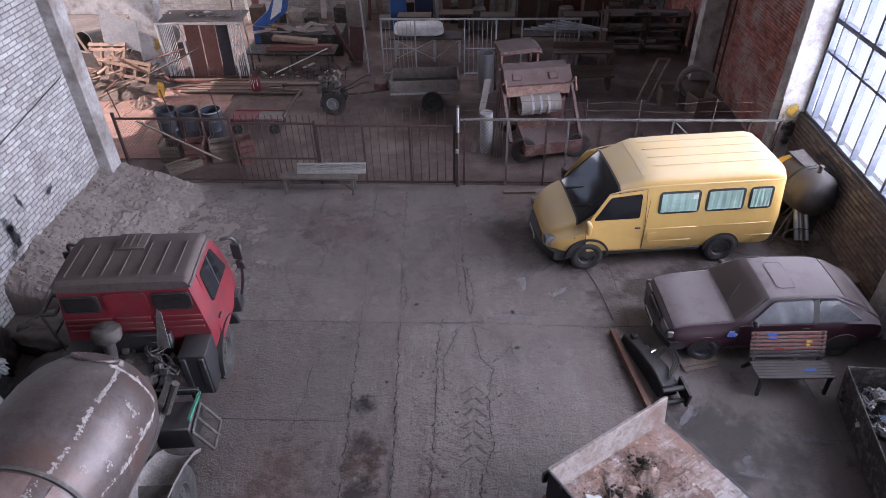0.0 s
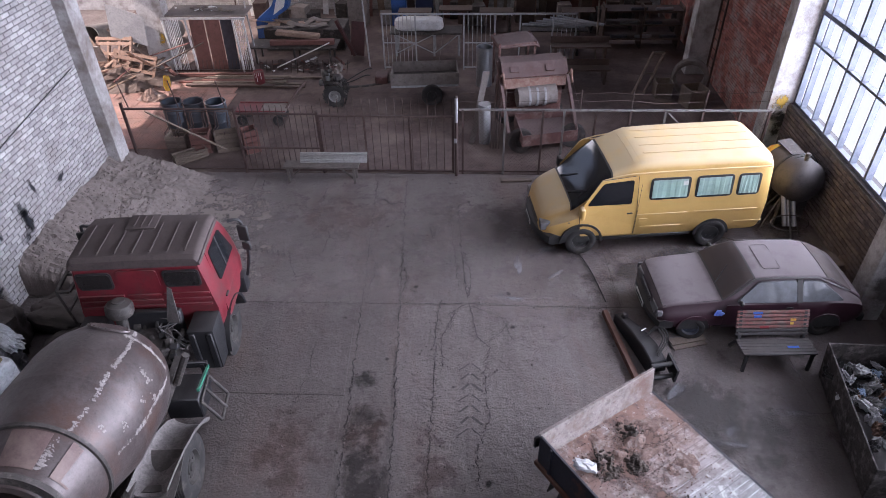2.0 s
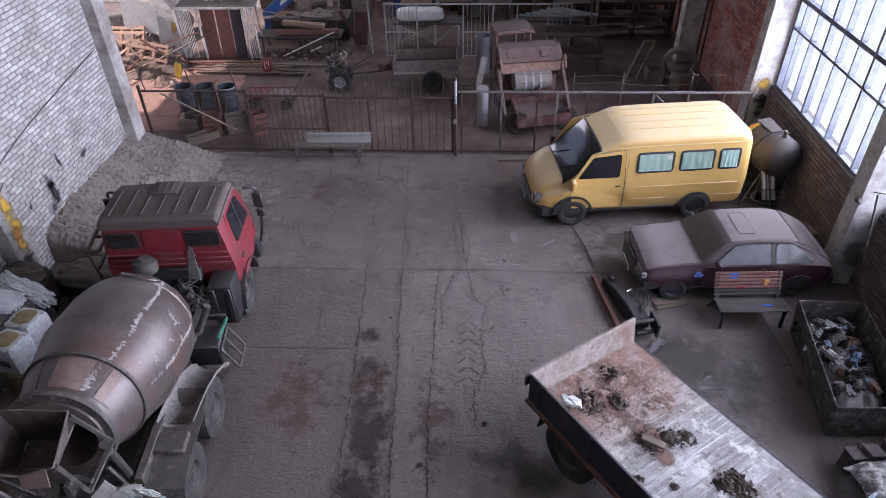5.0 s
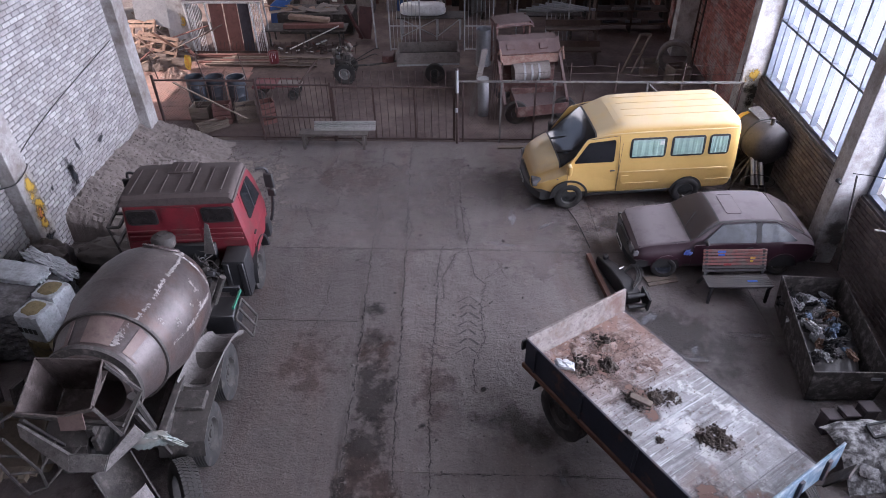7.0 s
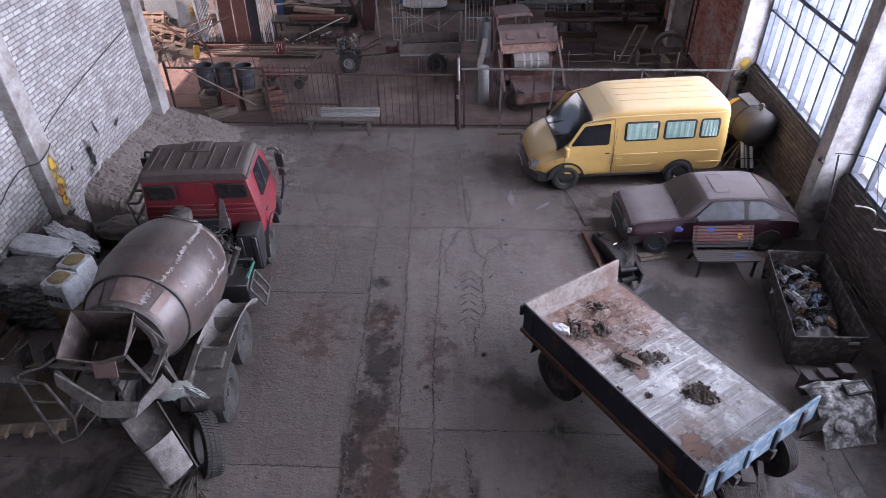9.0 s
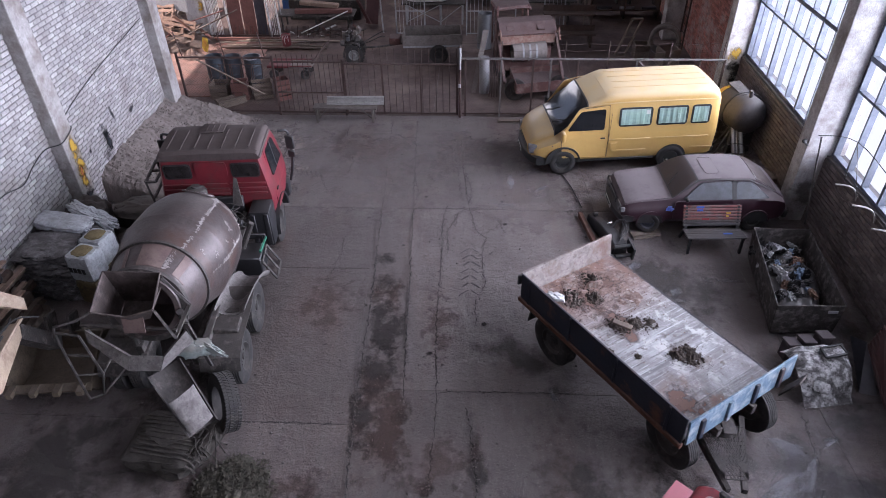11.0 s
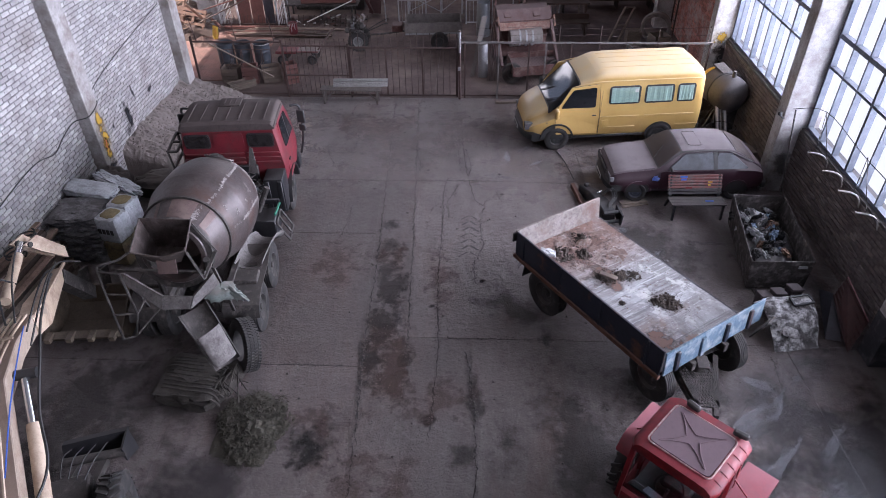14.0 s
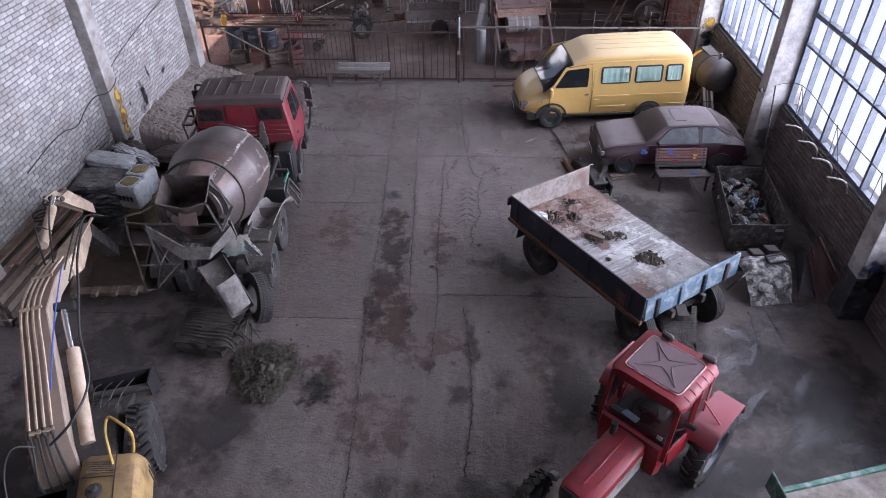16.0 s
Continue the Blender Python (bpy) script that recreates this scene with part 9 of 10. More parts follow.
        wpart("spike", rod(B(), (x, 20.1, 0.0), (x + 0.08, 20.02, 0.5), 0.01, 5), FENCE_M, t)
    wpart("roof_sheet", box(B(), 2.8, 1.0, 0.04, -8.3, 20.8, 1.95, 3, 0, 0), GREY_BOARD, t)
    for k in range(22):
        a = Vector((-9.5 + rnd.uniform(0, 2.2), 20.5 + rnd.uniform(0, 0.5), 1.99 + rnd.uniform(0.02, .05)))
        d = Vector((rnd.uniform(-1, 1), rnd.uniform(-.4, .4), rnd.uniform(0, .1))) * rnd.uniform(0.15, 0.6)
        loose("roof_scrap", plank(B(), a, a + d, rnd.uniform(.05, .22), 0.015), (GREY_BOARD, WHITE_P, OLD_WOOD, BOARD_DK)[k % 4], "grey scrap board thrown on the cage roof", "board", "scrap on the cage", False)
    # red can, planks, kerb
    t = wthing("paint_can", (-6.35, 18.95, 0.16), "red paint can with pale drips", "can")
    bm = lathe(B(), [(0, 0.001), (0, 0.16), (0.02, 0.17), (0.4, 0.17), (0.42, 0.175), (0.42, 0.15), (0.38, 0.145), (0.37, 0.001)], 22)
    place(bm, pose(-6.35, 18.95, 0.12, 0, -90, 0))
    wpart("tin", bm, CAB_RED, t)
    for k in range(4):
        a, hh = -2.1 + 0.4 * k, (0.16, 0.3, 0.1, 0.22)[k]
        wpart("paint_drip", box(B(), 0.022, 0.01, hh, -6.35 + 0.172 * math.cos(a), 18.95 + 0.172 * math.sin(a), 0.53 - hh / 2, 0, 0, math.degrees(a) + 90, bevel=0.003), WHITE_P, t)
    for k in range(12):
        x0, y0 = -9.6 + rnd.uniform(0, 1.5), 19.75 - 0.18 * (k % 6)
        bm = plank(B(), (x0, y0, 0.05 + 0.05 * (k // 6)), (x0 + rnd.uniform(2.2, 4.2), y0 + rnd.uniform(-.1, .1), 0.05 + 0.05 * (k // 6)), 0.13, 0.04)
        loose("floor_plank", bm, (BOARD_BROWN, OLD_WOOD, BOARD_DK)[k % 3], "long weathered plank lying on the floor", "plank", "planks on the store floor", False)
    # heap of pallets, sheets and ducts in the sun
    for x, y, z, rx, ry, rz in ((-10.75, 19.35, 0.5, 64, 10, -4), (-11.6, 19.9, 0.85, 58, -4, -12)):
        t = thing("pallet", pose(x, y, z, rx, ry, rz), "broken wooden pallet leaning on the heap", "pallet", "pallets in the store")
        for q in range(6):
            part("board", box(B(), 1.5, 0.11, 0.022, 0, -0.42 + 0.168 * q, 0.06), PALLET, t) if q % 2 == 0 or q == 5 else None
        for xx in (-0.68, -0.23, 0.23, 0.68):
            part("bearer", box(B(), 0.09, 1.0, 0.09, xx, 0, 0), PALLET, t)
    bm = panel(B(), [(-11.6, 20.0, 1.35), (-10.4, 20.0, 1.0), (-10.35, 20.1, 2.0), (-11.55, 20.15, 2.4)], 0.02)
    loose("sheet_panel", bm, GREY_P, "bent pale sheet-metal panel on the heap", "panel")
    for k, (a, b, r) in enumerate((((-12.75, 20.7, 1.1), (-12.3, 23.6, 0.5), 0.36), ((-11.5, 21.0, 0.9), (-10.9, 23.6, 0.4), 0.36))):
        a, b = Vector(a), Vector(b)
        bm = lathe(B(), [(0, r), ((b - a).length, r), ((b - a).length, r - 0.03), (0, r - 0.03)], 26, True)
        place(bm, Matrix.Translation(a) @ (b - a).to_track_quat("X", "Z").to_matrix().to_4x4())
        loose("ventilation_duct", bm, GALV_D, "large pale ventilation duct on the heap", "duct", "ducts on the heap")
    bm = box(B(), 1.0, 0.05, 0.6, -12.3, 19.6, 0.9, 15, 0, -8, bevel=0.01)
    loose("old_mirror", bm, GREY_BOARD, "framed grey pane leaning on the heap", "pane")
    t = wthing("plastic_crate", (-11.7, 17.9, 0), "pale yellow perforated plastic crate", "crate")
    for k in range(5):
        for q in range(7):
            wpart("bar", box(B(), 0.03, 0.02, 0.62, -12.1 + 0.1 * q, 17.7, 0.31), CREAM, t) if k == 0 else None
        wpart("rail", box(B(), 0.72, 0.025, 0.035, -11.8, 17.7, 0.05 + 0.14 * k), CREAM, t)
    for k in range(34):
        a = Vector((-12.6 + rnd.uniform(0, 2.6), 18.6 + rnd.uniform(0, 1.6), rnd.uniform(0.05, 0.7)))
        d = Vector((rnd.uniform(-1, 1), rnd.uniform(-.6, .6), rnd.uniform(-.1, .45))).normalized() * rnd.uniform(0.8, 2.2)
        if (a + d).z < 0.03:
            d.z = 0.1
        bm = plank(B(), a, a + d, rnd.uniform(.06, .16), 0.03)
        loose("scrap_board", bm, (PALLET, NEW_WOOD, BOARD_DK, BOARD_BROWN)[k % 4], "splintered board in the scrap heap", "board", "scrap heap", False)
    bm = mound(B(), -11.2, 19.4, -0.01, 1.7, 1.2, 0.6, 15, 30, 0.5, 0.8, 3)
    tagged(part("scrap_rubble", bm, BOARD_DK, smooth=False), "dark rubble under the scrap boards", "rubble", kind="stuff")
    bm = mound(B(), -9.7, 17.9, 0.02, 0.5, 0.35, 0.22, 17, 20, 0.8, 0.6, 6)
    tagged(part("rag_heap", bm, SOIL, smooth=False), "heap of brown rags in the sun", "rags", kind="stuff")
    bm = pillow(B(), pose(-9.35, 18.5, 0.3, 0, 10, 0), 0.22, 0.2, 0.55, 6, 8, 3, 0.15)
    loose("yellow_canister", bm, PAINT_YELLOW, "dented yellow canister on the floor", "canister")
    # plank table, blue machine and board heap behind
    t = wthing("plank_table", (-5.6, 21.2, 0), "rough table loaded with beams", "table")
    wpart("top", box(B(), 3.2, 0.9, 0.05, -5.65, 21.3, 0.6), DIRTY_STEEL, t)
    for x in (-7.0, -5.6, -4.3):
        [wpart("leg", box(B(), 0.06, 0.06, 0.58, x, 21.3 + yy, 0.29), DIRTY_STEEL, t) for yy in (-0.38, 0.38)]
    loose("painted_beam", box(B(), 2.3, 0.26, 0.16, -5.3, 21.15, 0.73, 0, 0, 2, bevel=0.01), BOARD_BROWN, "red-brown painted beam on the table", "beam")
    loose("raw_timber", box(B(), 1.6, 0.3, 0.16, -5.5, 21.4, 0.92, 0, 4, -4, bevel=0.03), NEW_WOOD, "rough-sawn timber slab on the beam", "timber")
    for k in range(40):
        a = Vector((-7.0 + rnd.uniform(0, 3.4), 20.2 + rnd.uniform(0, 0.9), 0.02))
        d = Vector((rnd.uniform(-1, 1), rnd.uniform(-.8, .8), rnd.uniform(0, .35))) * rnd.uniform(0.12, 0.5)
        loose("scrap_piece", plank(B(), a, a + d, rnd.uniform(.03, .14), rnd.uniform(0.008, 0.03)), (WHITE_P, BOARD_BROWN, GREY_BOARD, DIRTY_STEEL, FENCE_M)[k % 5], "splintered piece of scrap under the table", "scrap", "scrap under the table", False)
    for k in range(16):
        x = -6.9 + 0.22 * k
        loose("iron_spike", rod(B(), (x, 20.1, 0.0), (x + 0.1, 20.02, 0.5), 0.011, 5), FENCE_M, "thin rusty iron spike standing by the table", "spike", "spikes by the table")
    loose("pale_stick", rod(B(), (-6.1, 20.3, 0.12), (-4.2, 20.6, 0.9), 0.022, 6), WHITE_P, "pale stick leaning across the scrap", "stick")
    for k in range(16):
        a = Vector((-6.9 + rnd.uniform(0, 2.6), 22.4 + rnd.uniform(0, 0.9), 0.82 + rnd.uniform(0, .03)))
        d = Vector((rnd.uniform(-1, 1), rnd.uniform(-.5, .5), rnd.uniform(-.02, .12))) * 0.9
        loose("grey_board", plank(B(), a, a + d, rnd.uniform(.12, .35), 0.02), GREY_BOARD if k % 3 else NEW_WOOD, "grey warped board on the board heap", "board", "board heap", False)
    loose("heap_stand", box(B(), 3.0, 1.3, 0.8, -5.5, 22.9, 0.4, bevel=0.02), DIRTY_STEEL, "dark steel bench under the board heap", "bench")
    t = wthing("blue_machine", (-7.0, 23.2, 0), "bright blue stepped sheet-metal machine", "machine")
    bm = slab(B(), [(-7.5, 23.0, 0.2), (-6.9, 23.0, 0.2), (-6.7, 23.0, 1.0), (-6.2, 23.0, 1.3), (-5.95, 23.0, 2.1), (-6.4, 23.0, 2.1), (-6.8, 23.0, 1.4), (-7.45, 23.0, 0.9)], (0, 0.5, 0))
    wpart("housing", bm, BLUE_M, t, smooth=False)
    wpart("pale_insert", slab(B(), [(-6.75, 22.97, 1.1), (-6.3, 22.97, 1.4), (-6.15, 22.97, 1.9), (-6.5, 22.97, 1.8)], (0, 0.04, 0)), WHITE_P, t)
    wpart("foot", box(B(), 0.8, 0.5, 0.22, -7.1, 23.25, 0.1), DIRTY_STEEL, t)
    loose("blue_cabinet", box(B(), 0.6, 0.5, 1.5, -2.2, 25.2, 0.75, bevel=0.02), BLUE_M, "bright blue steel cabinet", "cabinet")
    loose("blue_cabinet", box(B(), 0.7, 0.5, 1.3, -1.2, 25.6, 0.65, bevel=0.02), BLUE_D, "dark blue steel cabinet", "cabinet")
    loose("red_door", box(B(), 0.5, 0.06, 1.2, -3.4, 21.8, 0.62, -12, 6, 4, bevel=0.01), DARK_RED, "dark red sheet leaning on a post", "sheet")
    loose("red_beam", plank(B(), (-4.1, 21.6, 1.35), (-3.5, 21.5, 0.1), 0.14, 0.1), DARK_RED, "dark red beam leaning on a post", "beam", "", False)
    for x, y, z in ((-2.85, 20.7, 2.6), (-7.0, 21.0, 2.4), (5.2, 21.3, 2.2)):
        loose("steel_pole", rod(B(), (x, y, 0), (x - 0.1, y, z), 0.03, 8), GREY_P if x < 0 else OLD_WOOD, "thin upright pole in the store", "pole", "poles in the store")
    # dark shelving and benches at the right-hand back
    for k, (x, y, w, z) in enumerate(((4.4, 19.3, 1.9, 0.5), (4.4, 19.9, 1.95, 1.05))):
        t = wthing("long_bench", (x, y, 0), "brown wooden bench with a raised back board", "bench", "benches in the store")
        wpart("seat", box(B(), w, 0.4, 0.06, x, y, z), BOARD_DK, t)
        wpart("back", box(B(), w, 0.05, 0.22, x, y + 0.25, z + 0.12), BOARD_DK, t)
        for xx in (-w / 2 + 0.15, w / 2 - 0.15):
            wpart("leg", box(B(), 0.08, 0.35, z, x + xx, y, z / 2), BOARD_DK, t)
    t = wthing("shelving", (7.0, 22.8, 0), "dark shelving stacked with tubes", "shelf")
    for z in (0.35, 0.85, 1.35):
        wpart("shelf", box(B(), 2.9, 0.7, 0.05, 7.0, 22.8, z), BOARD_DK, t)
    for x in (5.6, 7.0, 8.4):
        wpart("upright", box(B(), 0.06, 0.7, 1.5, x, 22.8, 0.75), BOARD_DK, t)
    for k in range(7):
        z = 0.42 + 0.5 * (k % 3)
        bm = rod(B(), (5.9 + 0.3 * k, 22.55, z), (6.5 + 0.3 * k, 22.6, z), 0.06, 12)
        loose("metal_tube", bm, GALV if k % 2 else BLUE_GREY, "bright metal tube lying on the shelf", "tube", "tubes on the shelf")
    for k in range(6):
        bm = rod(B(), (2.6 + 0.25 * k, 22.3, 0.95 + 0.06 * k), (4.4 + 0.2 * k, 22.0 - 0.1 * k, 0.95 + 0.05 * k), 0.05, 10)
        loose("metal_tube", bm, GALV, "bright metal tube lying on a trestle", "tube", "tubes on the trestle")
    t = wthing("trestle", (3.6, 22.2, 0), "dark steel trestle under the tubes", "trestle")
    for x in (2.8, 4.6):
        wpart("leg", box(B(), 0.08, 0.8, 0.88, x, 22.1, 0.44), DIRTY_STEEL, t)
    wpart("top", box(B(), 2.4, 0.8, 0.05, 3.7, 22.1, 0.9), DIRTY_STEEL, t)
    t = wthing("window_frame", (6.3, 18.7, 0), "old wooden frame leaning askew", "frame")
    p = [Vector((6.0, 18.4, 0.0)), Vector((6.35, 18.4, 0.0)), Vector((6.95, 19.0, 1.15)), Vector((6.6, 19.0, 1.15))]
    for a, b in ((0, 1), (1, 2), (2, 3), (3, 0)):
        wpart("stile", plank(B(), p[a], p[b], 0.07, 0.06), OLD_WOOD, t)
    wpart("stile", plank(B(), p[0].lerp(p[3], 0.5), p[1].lerp(p[2], 0.5), 0.06, 0.05), OLD_WOOD, t)
    bm = lathe(B(), [(-0.13, 0.42), (0.13, 0.42), (0.16, 0.5), (0.13, 0.56), (-0.13, 0.56), (-0.16, 0.5)], 28, True)
    place(bm, pose(7.75, 18.5, 0.56, 0, 0, 75))
    loose("wheel_arch_liner", bm, GREY_BOARD, "dusty grey tyre standing upright", "tyre")
    for k, (x, y, s_) in enumerate(((6.9, 18.3, 0.5), (7.7, 17.6, 0.6))):
        t = thing("wooden_box", pose(x, y, 0, 0, 0, 15 * k), "open dark wooden box", "box", "boxes at the back")
        for a in range(4):
            part("side", box(B(), s_, 0.025, s_, 0, 0, 0), OLD_WOOD, t, at=pose(0, 0, s_ / 2, 0, 0, 90 * a) @ Matrix.Translation((0, s_ / 2, 0)))
        part("base", box(B(), s_, s_, 0.03, 0, 0, 0.015), OLD_WOOD, t)
    t = wthing("wall_ladder", (8.5, 19.3, 0), "rusty steel ladder fixed to the wall", "ladder")
    for y in (18.95, 19.45):
        wpart("rail", box(B(), 0.05, 0.05, 7.0, 8.55, y, 3.5), FENCE_M, t)
    for k in range(22):
        wpart("rung", rod(B(), (8.55, 18.95, 0.3 + 0.3 * k), (8.55, 19.45, 0.3 + 0.3 * k), 0.012, 6), FENCE_M, t)
    loose("timber_length", plank(B(), (5.6, 14.3, 0.7), (7.0, 14.35, 0.7), 0.08, 0.05), WHITE_P, "pale length of timber behind the fence", "timber", "", False)
    t = wthing("iron_bedstead", (6.3, 14.6, 0), "rusty iron frame loaded with mesh sheets", "frame")
    wpart("frame", box(B(), 1.8, 0.9, 0.08, 6.3, 14.6, 0.6), FENCE_M, t)
    for x in (5.5, 7.1):
        wpart("leg", box(B(), 0.06, 0.8, 0.58, x, 14.6, 0.29), FENCE_M, t)
    for k in range(4):
        wpart("sheet", box(B(), 0.3, 0.26, 0.02, 5.8 + 0.35 * k, 14.6 + 0.1 * (k % 2), 0.66, 6, 5, 25 * k), GREY_BOARD, t)
    # posts, boards and cabinets along the end wall
    for k in range(46):
        x = -9.5 + 0.4 * k
        h = rnd.uniform(0.8, 2.6)
        y = 26.0 + rnd.uniform(-.4, .7)
        q = rnd.random()
        if q < 0.4:
            loose("upright_board", box(B(), rnd.uniform(.1, .35), 0.05, h, x, y, h / 2 + 0.02, -7, rnd.uniform(-6, 6), 0), (NEW_WOOD, OLD_WOOD, WHITE_P, BOARD_BROWN)[k % 4], "board stood against the end wall", "board", "boards along the end wall")
        elif q < 0.7:
            loose("storage_box", box(B(), rnd.uniform(.4, .8), 0.5, h * 0.5, x, y - 0.5, h * 0.25, 0, 0, rnd.uniform(-15, 15), bevel=0.015), (DIRTY_STEEL, BOARD_DK, GREY_BOARD)[k % 3], "dusty box stored at the end wall", "box", "boxes along the end wall")
        else:
            loose("upright_pipe", rod(B(), (x, y, 0), (x + rnd.uniform(-.3, .3), y + 0.3, h), 0.03, 8), (FENCE_M, GREY_P)[k % 2], "pipe leaning on the end wall", "pipe", "pipes along the end wall")
    loose("brown_shutter", box(B(), 3.2, 0.1, 2.6, 5.6, 26.8, 1.3), BOARD_BROWN, "large red-brown shutter in the end wall", "shutter")
    for k in range(7):
        loose("work_table", box(B(), 1.3, 0.6, 0.06, -1.5 + 1.6 * k, 24.4 + 0.3 * (k % 2), 0.8), BOARD_DK, "dark work table at the back of the store", "table", "tables at the back") if k != 3 else None
        if k != 3:
            for sx in (-0.55, 0.55):
                loose("table_trestle", box(B(), 0.08, 0.55, 0.77, -1.5 + 1.6 * k + sx, 24.4 + 0.3 * (k % 2), 0.385), DIRTY_STEEL, "steel trestle under a work table", "trestle", "trestles at the back")


PALLET = material("weathered_pallet_wood", (0.2, 0.125, 0.09), (0.31, 0.205, 0.155), 0.85, scale=5, fine=50, bump=0.3, stain=(0.12, 0.075, 0.055), stain_amount=0.4, stain_scale=5, grime=0.5)
GALV_D = material("dull_galvanised_duct", (0.2, 0.19, 0.18), (0.32, 0.3, 0.285), 0.55, 0.5, scale=3, fine=30, dust=0.3)
GREY_BOARD = material("dusty_grey_board", (0.15, 0.13, 0.12), (0.23, 0.2, 0.185), 0.85, scale=3, fine=30, bump=0.3, dust=0.3)
WHITE_RIM = material("pale_rim", (0.14, 0.14, 0.14), (0.22, 0.22, 0.215), 0.6, dust=0.2)
RUST_PALE = material("peeling_rusty_paint", (0.16, 0.07, 0.05), (0.26, 0.18, 0.15), 0.85, scale=9, fine=40, bump=0.4)
BOARD_DK = material("dark_brown_wood", (0.06, 0.038, 0.03), (0.095, 0.06, 0.048), 0.8, scale=3, fine=40, dust=0.4)
BLUE_D = material("dark_blue_paint", (0.012, 0.02, 0.06), (0.02, 0.03, 0.08), 0.5, dust=0.3)
store()


# ---- stains, cracks and marks ----
def decal(name, color, rough=0.7, density=0.5, freq=2.0, ragged=2.6, stretch=1.0, square=False):
    """A thin stain with a ragged outline that breaks up by its own noise."""
    m = bpy.data.materials.new(name)
    m.use_nodes = True
    t, ln = m.node_tree, m.node_tree.links.new
    b = t.nodes["Principled BSDF"]
    co = t.nodes.new("ShaderNodeTexCoord")
    info = t.nodes.new("ShaderNodeObjectInfo")

    def maths(op, a, c):
        x = t.nodes.new("ShaderNodeMath")
        x.operation = op
        for sock, val in zip(x.inputs, (a, c)):
            if isinstance(val, (int, float)):
                sock.default_value = val
            else:
                ln(val, sock)
        return x.outputs[0]
    mp = t.nodes.new("ShaderNodeMapping")
    mp.inputs["Location"].default_value, mp.inputs["Scale"].default_value = (-1, -1, 0), (2, 2, 0)
    ln(co.outputs["Generated"], mp.inputs["Vector"])
    le = t.nodes.new("ShaderNodeVectorMath")
    le.operation = "LENGTH"
    if square:
        pw = t.nodes.new("ShaderNodeVectorMath")
        pw.operation = "MULTIPLY"
        ln(mp.outputs["Vector"], pw.inputs[0])
        ln(mp.outputs["Vector"], pw.inputs[1])
        sel = t.nodes.new("ShaderNodeVectorMath")
        sel.operation = "MULTIPLY_ADD"
        sel.inputs[1].default_value, sel.inputs[2].default_value = (1, 0, 0), (0, 1, 1)
        ln(pw.outputs["Vector"], sel.inputs[0])
        p4 = t.nodes.new("ShaderNodeVectorMath")
        p4.operation = "MULTIPLY"
        ln(sel.outputs["Vector"], p4.inputs[0])
        ln(mp.outputs["Vector"], p4.inputs[1])
        ln(p4.outputs["Vector"], le.inputs[0])
    else:
        ln(mp.outputs["Vector"], le.inputs[0])
    mo = t.nodes.new("ShaderNodeMapping")
    mo.inputs["Scale"].default_value = (1 / stretch, stretch, 1)
    ln(co.outputs["Object"], mo.inputs["Vector"])
    off = t.nodes.new("ShaderNodeVectorMath")
    off.operation = "ADD"
    ln(mo.outputs["Vector"], off.inputs[0])
    ln(maths("MULTIPLY", info.outputs["Random"], 91.0), off.inputs[1])
    n = t.nodes.new("ShaderNodeTexNoise")
    n.inputs["Scale"].default_value, n.inputs["Detail"].default_value, n.inputs["Roughness"].default_value = freq, 9, 0.66
    ln(off.outputs["Vector"], n.inputs["Vector"])
    v = maths("SUBTRACT", maths("MULTIPLY", n.outputs["Fac"], ragged), le.outputs["Value"])
    r = t.nodes.new("ShaderNodeMapRange")
    r.inputs["From Min"].default_value, r.inputs["From Max"].default_value, r.inputs["To Max"].default_value = ragged / 2 - 0.6, ragged / 2 - 0.15, density
    ln(v, r.inputs["Value"])
    rim = t.nodes.new("ShaderNodeMapRange")
    rim.inputs["From Min"].default_value, rim.inputs["From Max"].default_value = 1.0, 0.7
    ln(le.outputs["Value"], rim.inputs["Value"])
    ln(maths("MULTIPLY", r.outputs["Result"], rim.outputs["Result"]), b.inputs["Alpha"])
    b.inputs["Base Color"].default_value = (*color, 1)
    b.inputs["Roughness"].default_value = rough
    return m


OIL = decal("oil_stain", (0.02, 0.018, 0.017), 0.45, 0.72, 3.0)
DARK_PATCH = decal("dark_floor_patch", (0.035, 0.03, 0.028), 0.55, 0.5, 1.2, 3.2)
STRIP = decal("dark_dirt_strip", (0.035, 0.027, 0.025), 0.6, 0.7, 2.4, 3.4, square=True)
BROWN = decal("brown_dirt_strip", (0.066, 0.038, 0.03), 0.75, 0.72, 2.4, 3.4, square=True)
DARK_ZONE = decal("broad_dark_floor", (0.042, 0.037, 0.039), 0.4, 0.6, 0.8, 2.6)
SMUT = decal("black_smear", (0.014, 0.015, 0.02), 0.8, 0.9, 3.0, 2.6)
REDDISH = decal("reddish_stain", (0.1, 0.055, 0.045), 0.8, 0.4, 2.6, 5.0)
PALE = decal("pale_scuff", (0.25, 0.25, 0.27), 0.7, 0.42, 5.0, 4.5, 2.2)
YEL = decal("yellow_smear", (0.45, 0.28, 0.03), 0.8, 0.95, 3.0, 2.2)
ORA = decal("orange_smear", (0.36, 0.12, 0.04), 0.8, 0.95, 3.0, 2.2)
BLU = decal("blue_smear", (0.02, 0.045, 0.14), 0.7, 0.9, 3.0, 3.0)
SOOT = decal("grime_smear", (0.08, 0.072, 0.068), 0.9, 0.6, 2.5, 3.0)
CRACK = material("dark_crack", (0.025, 0.021, 0.02), (0.045, 0.039, 0.037), 0.95, scale=6, fine=40, bump=0.3)
PRINT = material("dried_mud_print", (0.06, 0.053, 0.05), (0.1, 0.09, 0.087), 0.95, scale=9, fine=40, bump=0.3)
